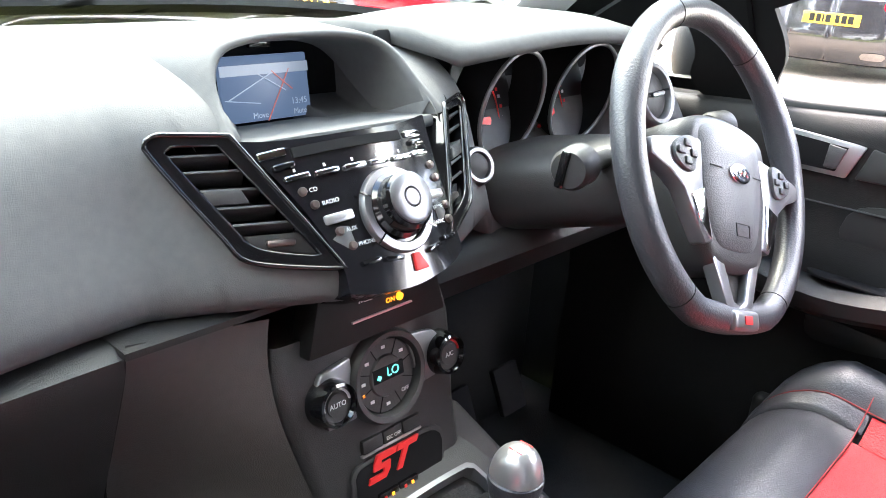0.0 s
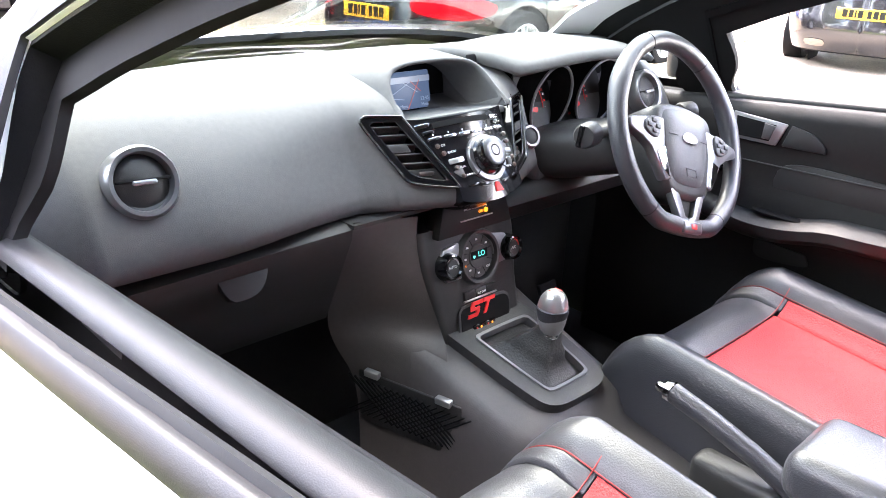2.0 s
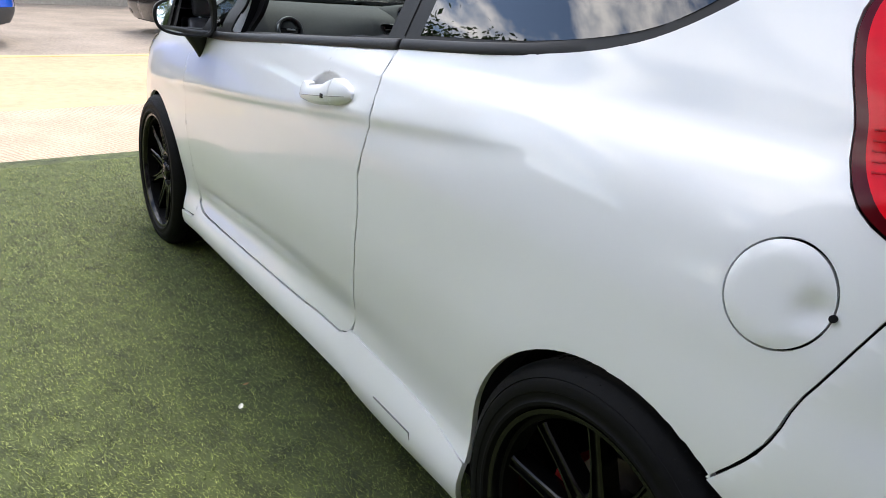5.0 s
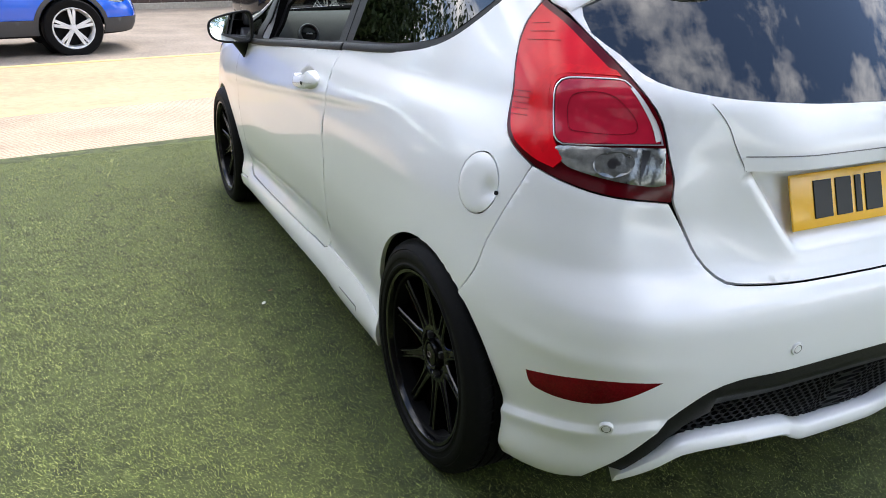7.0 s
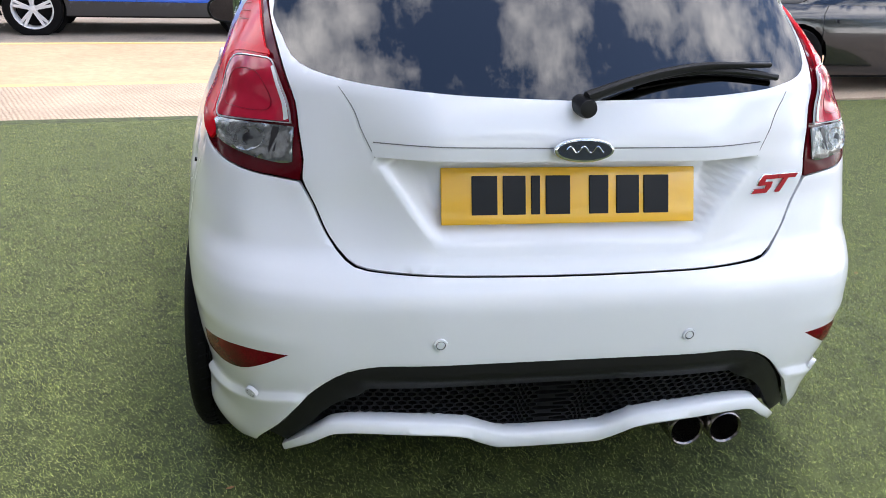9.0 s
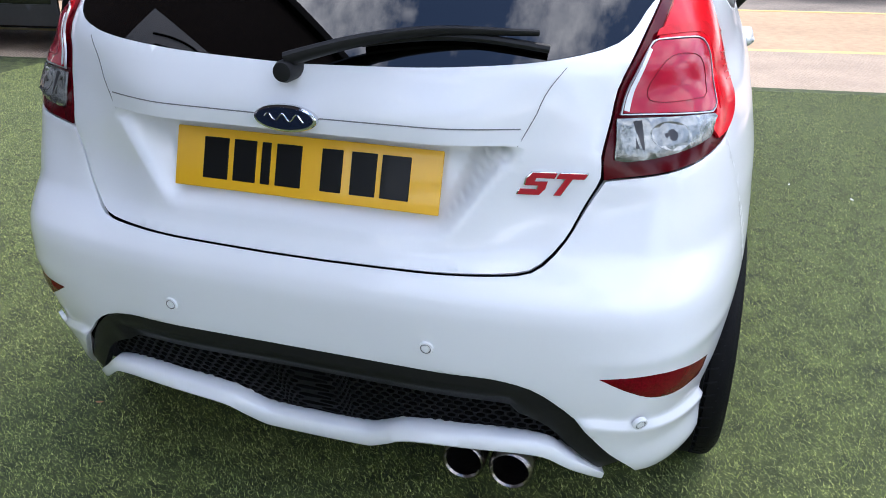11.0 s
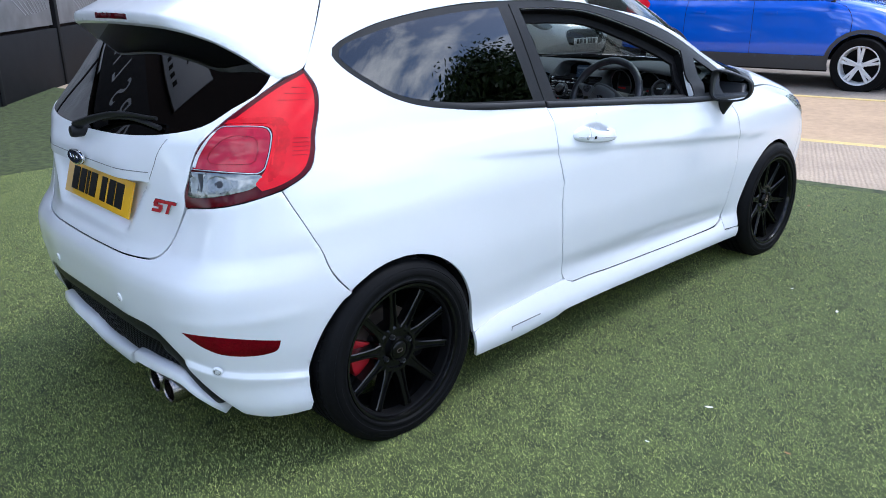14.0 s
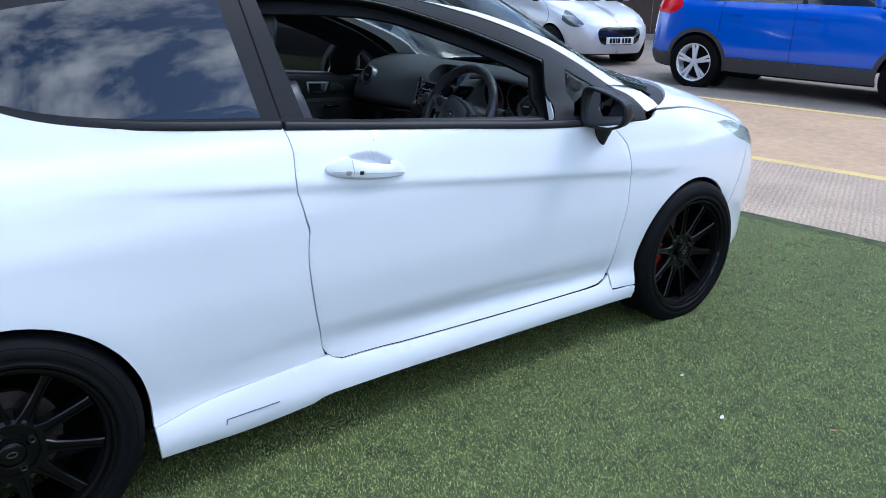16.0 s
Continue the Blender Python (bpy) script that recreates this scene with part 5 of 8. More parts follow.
    for u in np.linspace(0, 1, 7):
        x, y, z = 0.765 + 0.06 * u ** 1.4, 1.925 - 0.035 * u, 0.748 + 0.125 * u
        rx, ry = 0.012 + 0.030 * u, 0.014 + 0.020 * u
        secs.append([(sg * (x + rx * math.cos(a)), y + ry * math.sin(a), z) for a in np.linspace(0, 2 * math.pi, 14, endpoint=False)])
    part("mirror_stalk", loft(secs), BLACK_TRIM, mir)

# ---- the white hatchback: cabin ----
DASH = material("soft_dash_plastic", (0.108, 0.109, 0.112), 0.68, 0, 0, 0.10, 120, 0.2, 900, Specular_IOR_Level=0.14)
# base colour lowered to hold the shade of the lower cabin too
DARK_PLASTIC = material("grained_plastic_shade_dark", (0.019, 0.0185, 0.0185), 0.5, 0, 0, 0.12, 120, 0.3, 800)
LEATHER = material("black_leather", (0.042, 0.042, 0.049), 0.34, 0, 0, 0.12, 60, 0.35, 420, Specular_IOR_Level=0.62)
KNOB_SILVER = material("matt_silver_knob", (0.19, 0.19, 0.20), 0.34, 0.8, 0, 0.04, 60)
DOOR_PLASTIC = material("grained_door_plastic", (0.018, 0.0175, 0.018), 0.55, 0, 0, 0.12, 120, 0.3, 900, Specular_IOR_Level=0.2)
PILLAR_BLACK = material("black_pillar_trim", (0.008, 0.008, 0.0085), 0.65, 0, 0, 0.1, 90, Specular_IOR_Level=0.12)
RECESS = material("dark_recess_plastic", (0.020, 0.020, 0.021), 0.6, 0, 0, 0.1, 90)
CABIN_BLACK = material("black_cabin_plastic", (0.034, 0.033, 0.034), 0.45, 0, 0, 0.12, 120, 0.25, 900)
PAD_GREY = material("grey_airbag_cover", (0.075, 0.076, 0.08), 0.5, 0, 0, 0.08, 120, 0.4, 600)
RED_CLOTH = material("red_seat_cloth", (0.50, 0.022, 0.026), 0.7, 0, 0, 0.14, 140, 0.8, 300)
STITCH = material("red_stitching", (0.35, 0.02, 0.02), 0.6, 0, 0, 0)
CARPET = material("black_carpet", (0.02, 0.02, 0.021), 0.95, 0, 0, 0.3, 120, 0.8, 700)
STACK_GLOSS = material("piano_black_panel", (0.008, 0.008, 0.010), 0.16, 0, 0.25, 0.05, 40)
CHEEK = material("grained_console_plastic", (0.066, 0.059, 0.057), 0.5, 0, 0, 0.12, 120, 0.3, 800)
GAITER = material("gaiter_leather", (0.03, 0.029, 0.028), 0.5, 0, 0, 0.15, 80, 0.6, 300)
DIAL = material("dial_face", (0.01, 0.01, 0.011), 0.4, 0, 0.3, 0)
SILVER_PAINT = material("silver_trim", (0.22, 0.22, 0.23), 0.3, 0.6, 0.1, 0.03, 60)
MARK_WHITE = material("white_marking", (0.7, 0.7, 0.7), 0.5, 0, 0, 0)
MARK_RED = material("red_marking", (0.75, 0.03, 0.03), 0.4, 0, 0, 0)


def lit(name, colour, strength):
    m = material(name, colour, 0.3, 0, 0, 0)
    p = m.node_tree.nodes["Principled BSDF"]
    p.inputs["Emission Color"].default_value, p.inputs["Emission Strength"].default_value = (*colour, 1), strength
    return m


SCREEN_BLUE = lit("display_blue", (0.035, 0.055, 0.09), 0.12)
SCREEN_PALE = lit("display_pale", (0.22, 0.27, 0.33), 0.04)
SCREEN_ROUTE = lit("display_route", (0.32, 0.07, 0.05), 0.05)
LCD_GREEN = lit("display_green", (0.10, 0.75, 0.62), 0.12)
AMBER = lit("amber_lamp", (0.9, 0.25, 0.01), 0.15)


def words(text, size, m, mat, parent):
    cu = bpy.data.curves.new("lettering", "FONT")
    cu.body, cu.size, cu.align_x, cu.align_y, cu.extrude = text, size, "CENTER", "CENTER", 0.0002
    tmp = bpy.data.objects.new("tmp", cu)
    scene.collection.objects.link(tmp)
    me = bpy.data.meshes.new_from_object(tmp.evaluated_get(bpy.context.evaluated_depsgraph_get()))
    bpy.data.objects.remove(tmp)
    me.materials.clear()
    me.materials.append(mat)
    me.transform(m @ pose(0, 0, 0, 90, 0, 0))
    ob = new("lettering", me)
    ob.parent = parent
    return ob


# dashboard: sections across the car, a smooth pad that meets the vent frames
VENT_OUT = [(-0.007, -0.007), (0.0, 0.0022), (0.0123, 0.0026), (0.0568, 0.0006), (0.0568, 0.0006), (0.1407, -0.1121), (0.1407, -0.1121), (0.120, -0.1105), (0.0631, -0.1000), (0.0452, -0.0803)]
VENT_IN = [(0.0065, -0.0105), (0.0125, -0.0060), (0.0476, -0.0062), (0.0476, -0.0062), (0.1220, -0.0990), (0.1220, -0.0990), (0.115, -0.1005), (0.0706, -0.0907), (0.0525, -0.0719)]
v0, va, vb = vec(-0.172, 1.836, 0.902), vec(-0.116, 1.809, 0.903), vec(-0.062, 1.728, 0.782)
vn = (va - v0).cross(vb - v0).normalized()
vm = basis(v0, va - v0, vn if vn.y > 0 else -vn)


def dash_section(x):
    a = abs(x)
    pas = [(2.30, 0.905), (2.14, 0.945), (1.99, 0.958), (1.885, 0.938), (1.815, 0.890), (1.772, 0.832), (1.760, 0.786), (1.782, 0.764), (1.83, 0.758), (1.90, 0.755)]
    mid = [(2.27, 0.928), (2.14, 0.95), (2.00, 0.953), (1.905, 0.936), (1.853, 0.905), (1.822, 0.840), (1.800, 0.790), (1.806, 0.768), (1.83, 0.758), (1.90, 0.755)]
    drv = [(2.30, 0.915), (2.14, 0.948), (2.02, 0.955), (1.95, 0.930), (1.90, 0.880), (1.865, 0.820), (1.83, 0.770), (1.815, 0.735), (1.84, 0.690), (1.92, 0.655)]
    w = np.clip((0.46 - a) / 0.26, 0, 1)
    w = w * w * (3 - 2 * w)
    base = np.array(pas) * (1 - w) + np.array(mid) * w
    shift = 0.48 * max(0, 0.20 - max(a, 0.055))
    base[4:8, 0] -= shift
    base[3, 0] -= shift * 0.6
    base[8, 0] -= shift * 0.4
    if x > 0:
        d = np.clip((x - 0.195) / 0.05, 0, 1) * np.clip((0.62 - x) / 0.09, 0, 1)
        d = d * d * (3 - 2 * d)
        base = base * (1 - d) + np.array(drv) * d
    if a < 0.108:
        base[2:5] = [(2.07, 0.95), (2.05, 0.94), (1.97, 0.90)]
    if a < 0.05:
        base[5:8] = [(1.95, 0.87), (1.92, 0.82), (1.90, 0.78)]
    end = np.clip((a - 0.60) / 0.08, 0, 1)
    base[:, 0] += 0.05 * end * (base[:, 0] < 2.2)
    fine = np.array(curve([tuple(p) for p in base], 0.02, closed=False))
    u = np.linspace(0, len(fine) - 1, 100)
    return [(x, float(np.interp(k, range(len(fine)), fine[:, 0])), float(np.interp(k, range(len(fine)), fine[:, 1]))) for k in u]


bm = loft([dash_section(x) for x in np.linspace(-0.675, 0.675, 200)], close=False)
hole_in = np.array(curve(VENT_OUT, 0.01))
hole_in = hole_in.mean(0) + (hole_in - hole_in.mean(0)) * 0.92
vi = vm.inverted()
gone = []
for fc in bm.faces:
    c = fc.calc_center_median()
    q = vi @ Vector((-abs(c.x), c.y, c.z))
    if abs(q.y) < 0.06 and inside(hole_in, np.array([(q.x, q.z)]))[0]:
        gone.append(fc)
bmesh.ops.delete(bm, geom=gone, context="FACES")
dash = part("dashboard", bm, DASH, car, "charcoal soft-touch dashboard", sharp=None)
part("bulkhead", block((1.34, 0.02, 0.75), (0, 2.06, 0.55), 0.005), CARPET, car)
part("cabin_carpet", block((1.50, 1.7, 0.02), (0, 1.28, 0.205), 0.005), CARPET, car)
part("load_floor", block((1.1, 1.2, 0.02), (0, 0.05, 0.52), 0.005), CARPET, car)
# glovebox and lower trim
gl = []
for x in np.linspace(-0.655, -0.234, 16):
    u = (x + 0.655) / 0.421
    top = 0.752 + 0.010 * u
    gl.append([(x, y, z) for y, z in ((1.80 - 0.008 * u, top), (1.782, top - 0.006), (1.782, top - 0.02), (1.80, 0.70), (1.822, 0.65), (1.85, 0.585), (1.875, 0.572), (1.95, 0.57), (1.95, top))])
glovebox = part("glovebox", loft(gl), DARK_PLASTIC, car, "plastic glovebox door, darkened for shade under the dash", sharp=50)
part("glovebox_latch", prism(curve([(-0.042, 0.017)] * 2 + [(0.044, 0.021)] * 2 + [(0.032, -0.012), (0.012, -0.030), (-0.022, -0.032), (-0.036, -0.012)], 0.01), 0.012, basis((-0.412, 1.785, 0.732), (1, 0.0, 0), (0, 1, -0.45)), 0.002), RECESS, glovebox, "dark recessed glovebox latch")
part("latch_finger", prism(curve([(-0.024, 0.006)] * 2 + [(0.024, 0.008)] * 2 + [(0.016, -0.010), (-0.018, -0.011)], 0.008), 0.008, basis((-0.420, 1.7825, 0.712), (1, 0.0, 0), (0, 1, -0.75)), 0.003), DARK_PLASTIC, glovebox)
# the console's side sweeps from the glovebox edge round to the fascia and down to the tunnel
def sweep(a, b):
    """A smooth panel between two edges, with a hollow middle."""
    A_, B_ = np.array(curve(a, 0.02, closed=False)), np.array(curve(b, 0.02, closed=False))
    n = 40
    pick = lambda E, k: np.array([np.interp(k * (len(E) - 1), range(len(E)), E[:, c]) for c in range(3)])
    rows = []
    for u in np.linspace(0, 1, 22):
        w = u * u * (3 - 2 * u) * 0.6 + u * 0.4
        rows.append([tuple(pick(A_, k) * (1 - w) + pick(B_, k) * w + np.array((0, 0.012 * math.sin(math.pi * u) * min(1, 3 * k), 0))) for k in np.linspace(0, 1, n)])
    return loft(rows, close=False)


part("console_cheek", sweep([(-0.2315, 1.7835, 0.766), (-0.2315, 1.786, 0.742), (-0.2315, 1.803, 0.70), (-0.2315, 1.825, 0.65), (-0.230, 1.852, 0.585), (-0.215, 1.855, 0.53), (-0.180, 1.842, 0.44), (-0.166, 1.84, 0.22)],
                           [(-0.110, 1.776, 0.752), (-0.1145, 1.773, 0.715), (-0.110, 1.763, 0.66), (-0.095, 1.750, 0.60), (-0.082, 1.738, 0.55), (-0.100, 1.705, 0.525), (-0.130, 1.69, 0.44), (-0.148, 1.69, 0.22)]), CHEEK, car, "grained plastic console side panel", sharp=None)
part("cheek_shelf", prism([(-0.236, 0.0), (-0.06, 0.0), (-0.06, 0.10), (-0.236, 0.10)], 0.006, basis((0, 1.775, 0.764), (1, 0, 0), (0, 0, -1))), DARK_PLASTIC, car)
kn = []
for x in np.linspace(0.10, 0.66, 14):
    kn.append([(x, y, z) for y, z in ((1.86, 0.76), (1.80, 0.735), (1.79, 0.715), (1.81, 0.68), (1.90, 0.63), (1.97, 0.60), (1.97, 0.76))])
part("driver_knee_trim", loft(kn), CABIN_BLACK, car, sharp=50)

# centre stack: a convex gloss panel
SM = basis((0, 1.770, 0.8395), (1, 0, 0), (0, 0.852, -0.523))


def crown_of(x):
    return 0.022 * (1 - min(1, abs(x) / 0.115) ** 2)


def stack_frame(x, z, d=0.0):
    t = Vector((1, 0.044 * x / 0.115 ** 2, 0)).normalized()
    o = Vector((x, -crown_of(x) - d, z))
    return SM @ basis(o, t, (-t.y, t.x, 0))


face = curve([(-0.117, 0.0708)] * 2 + [(-0.0915, 0.0645), (-0.053, 0.0605), (0.0, 0.0592), (0.040, 0.0600), (0.078, 0.066)] + [(0.082, 0.066)] * 2 + [(0.0775, 0.030), (0.0755, -0.010), (0.073, -0.061)] + [(0.072, -0.068)] * 2
             + [(0.045, -0.0785), (-0.003, -0.085), (-0.045, -0.081)] + [(-0.0686, -0.0737)] * 2 + [(-0.0678, -0.0484), (-0.078, -0.0111), (-0.0939, 0.0273)], 0.008)
co, tris, rim = sheet(face, [], 0.010)
k = len(co)
V = [SM @ Vector((x, -crown_of(x), z)) for x, z in co] + [SM @ Vector((x, -crown_of(x) + 0.045, z)) for x, z in co]
V += [V[a] for e in rim for a in e] + [V[k + a] for e in rim for a in e]
F_ = [tuple(t) for t in tris] + [tuple(k + i for i in reversed(t)) for t in tris]
nr = len(rim)
F_ += [(2 * k + 2 * i + 1, 2 * k + 2 * i, 2 * k + 2 * nr + 2 * i, 2 * k + 2 * nr + 2 * i + 1) for i in range(nr)]
stack = link("audio_panel", V, F_, STACK_GLOSS, car, "gloss black audio control panel")


def on_stack(name, bm, x, z, mat, d=0.0, turn=0.0):
    bm.transform(stack_frame(x, z, d) @ pose(0, 0, 0, 0, turn, 0))
    return part(name, bm, mat, stack)


for x0 in np.linspace(-0.070, 0.026, 7):
    on_stack("disc_slot", block((0.0165, 0.003, 0.0085), bevel=0), x0, 0.0495 - 0.02 * x0, VOID, 0.0005)
on_stack("slot_end", block((0.024, 0.004, 0.007), bevel=0.001), -0.0945, 0.0535, CHROME, 0.0005)
on_stack("slot_end", block((0.022, 0.004, 0.006), bevel=0.001), 0.052, 0.0485, CHROME, 0.0005)
for x, z in ((-0.0809, 0.0307), (-0.0544, 0.0296), (-0.0272, 0.0290), (-0.0004, 0.0284), (0.0273, 0.0282), (0.0535, 0.0297)):
    on_stack("preset_button", block((0.0225, 0.006, 0.0050), bevel=0.0018), x, z, CHROME, 0.001)
    on_stack("preset_mark", block((0.002, 0.0004, 0.0028), bevel=0), x, z + 0.0062, MARK_WHITE, 0.0004)
for x, z in ((-0.0886, 0.0419), (0.0541, 0.0400)):
    on_stack("audio_button", block((0.019, 0.006, 0.0055), bevel=0.0018), x, z, GLOSS_BLACK, 0.0012)
for x, z, txt in ((-0.0798, 0.0182, "CD"), (-0.0734, 0.0052, "RADIO"), (-0.0602, -0.0215, "AUX"), (-0.0532, -0.0359, "PHONE"), (0.0646, 0.0169, ""), (0.0660, 0.0044, ""), (0.0675, -0.0228, "HOME"), (0.0652, -0.0365, "TRAFFIC")):
    b = lathe([(0.0, -0.004), (0.0028, -0.0038), (0.0038, -0.002), (0.0042, 0.002)], 16, axis="y")
    on_stack("round_button", b, x, z, DARK_STEEL, 0.0)
    if txt:
        dx = (0.0058 + 0.0016 * len(txt)) * (1 if x < 0 else -1)
        words(txt, 0.0052, stack_frame(x + dx, z - 0.0006, 0.0008), MARK_WHITE, stack)
for x, z in ((-0.0571, -0.0100), (0.0544, -0.0109)):
    on_stack("skip_button", block((0.028, 0.004, 0.0085), bevel=0.0035), x, z, SATIN_SILVER, 0.0008)
for x, z, t in ((-0.0418, -0.0531, 0), (-0.0192, -0.0568, 10), (0.031, -0.0577, -10), (0.0556, -0.0528, 0)):
    on_stack("lower_button", block((0.0195, 0.005, 0.0045), bevel=0.0015), x, z, GLOSS_BLACK, 0.0015, t)
on_stack("knob_collar", lathe([(0.030, -0.002), (0.031, -0.0045), (0.0380, -0.004), (0.0395, -0.001), (0.0395, 0.003)], 56, axis="y"), 0.0025, -0.0165, KNOB_SILVER)
for a in (35, 150, 215, 325):
    on_stack("collar_gap", block((0.013, 0.002, 0.0014), m=pose(0.036 * math.cos(radians(a)), -0.0040, 0.036 * math.sin(radians(a)), 0, -a, 0), bevel=0), 0.0025, -0.0165, GLOSS_BLACK)
on_stack("volume_knob", lathe([(0.020, -0.020), (0.0225, -0.021), (0.0255, -0.019), (0.0265, -0.008), (0.030, -0.005), (0.0305, 0.003)], 56, axis="y"), 0.0025, -0.0135, GLOSS_BLACK)
on_stack("selector_ring", lathe([(0.0085, -0.0215), (0.0095, -0.0235), (0.0205, -0.0240), (0.0230, -0.0225), (0.0232, -0.015)], 56, axis="y"), 0.0035, -0.0115, KNOB_SILVER)
on_stack("selector_pad", lathe([(0.0, -0.0235), (0.0072, -0.0238), (0.0080, -0.0225), (0.0080, -0.018)], 40, axis="y"), 0.0035, -0.0115, KNOB_SILVER)
on_stack("hazard_button", prism([(-0.004, 0.0085), (0.003, 0.0085), (0.0095, -0.0075), (-0.0065, -0.0075)], 0.006, pose(0, -0.003, 0), 0.0012), 0.006, -0.0660, MARK_RED)
for dx in (-0.0048, 0.0048):
    on_stack("lock_button", block((0.009, 0.004, 0.0085), bevel=0.001), 0.0042 + dx, -0.0505, DARK_PLASTIC, 0.001)
    on_stack("lock_mark", block((0.0024, 0.0004, 0.003), bevel=0), 0.0042 + dx, -0.0505, MARK_WHITE, 0.0032)
# cowl over the display
front = [tuple(p) for p in curve([(-0.119, 1.806, 0.900), (-0.119, 1.806, 0.900), (-0.113, 1.838, 0.925), (-0.105, 1.858, 0.946), (-0.086, 1.871, 0.962), (-0.045, 1.876, 0.969), (0.0, 1.877, 0.970), (0.045, 1.876, 0.969), (0.086, 1.871, 0.962), (0.105, 1.858, 0.946), (0.113, 1.838, 0.925), (0.119, 1.806, 0.900), (0.119, 1.806, 0.900)], 0.01, closed=False)]
rings = []
for k, (sx, dy, dz, flat) in enumerate(((1.32, 0.23, 0.0, 0.55), (1.18, 0.12, 0.006, 0.8), (1.06, 0.03, 0.006, 0.97), (1.035, 0.0, 0.003, 1.0), (1.0, -0.004, 0.0, 1.0), (0.955, 0.002, -0.004, 1.0), (0.93, 0.03, -0.008, 0.97), (0.88, 0.085, -0.012, 0.93))):
    rings.append([(x * sx, y + dy if y > 1.82 or k > 3 else y + dy * 0.7, 0.90 + (z - 0.90) * flat + dz) for x, y, z in front])
part("display_cowl", loft(rings, close=False), DASH, dash, "hooded display cowl", sharp=None)
part("display_recess", block((0.215, 0.012, 0.085), m=basis((0, 1.962, 0.912), (1, 0, 0), (0, 1, -0.2)), bevel=0.002), VOID, dash)
part("cowl_shelf", prism([(-0.112, 0.0), (0.112, 0.0), (0.10, 0.12), (-0.10, 0.12)], 0.012, basis((0, 1.808, 0.897), (1, 0, 0), (0, -0.16, -1)), 0.003), DASH, dash)
dm = basis((0.002, 1.934, 0.911), (1, 0, 0), (0, 1, -0.2))
disp = part("display", block((0.104, 0.006, 0.064), bevel=0.002, m=dm @ pose(0, 0.004, 0)), SCREEN_BLUE, dash, "lit navigation display")
part("display_band", block((0.103, 0.001, 0.010), bevel=0, m=dm @ pose(0, -0.0002, 0.018)), SCREEN_PALE, disp)
for x, z, l, a, mt in ((-0.02, 0.002, 0.055, -24, SCREEN_PALE), (0.0, 0.008, 0.05, 30, SCREEN_PALE), (0.012, -0.008, 0.058, -58, SCREEN_ROUTE), (-0.03, -0.012, 0.04, 8, SCREEN_PALE), (0.018, 0.006, 0.03, 40, SCREEN_ROUTE)):
    part("map_line", block((l, 0.001, 0.0009), bevel=0, m=dm @ pose(x, -0.0004, z, 0, a, 0)), mt, disp, sharp=None)
words("13:45", 0.009, dm @ pose(0.036, -0.001, -0.016), SCREEN_PALE, disp)
words("Move", 0.008, dm @ pose(-0.012, -0.001, -0.0265), SCREEN_PALE, disp)
words("Mute", 0.008, dm @ pose(0.036, -0.001, -0.0265), SCREEN_PALE, disp)
part("disc_button", block((0.026, 0.006, 0.008), (0, 1.945, 0.952), 0.002), GLOSS_BLACK, dash)

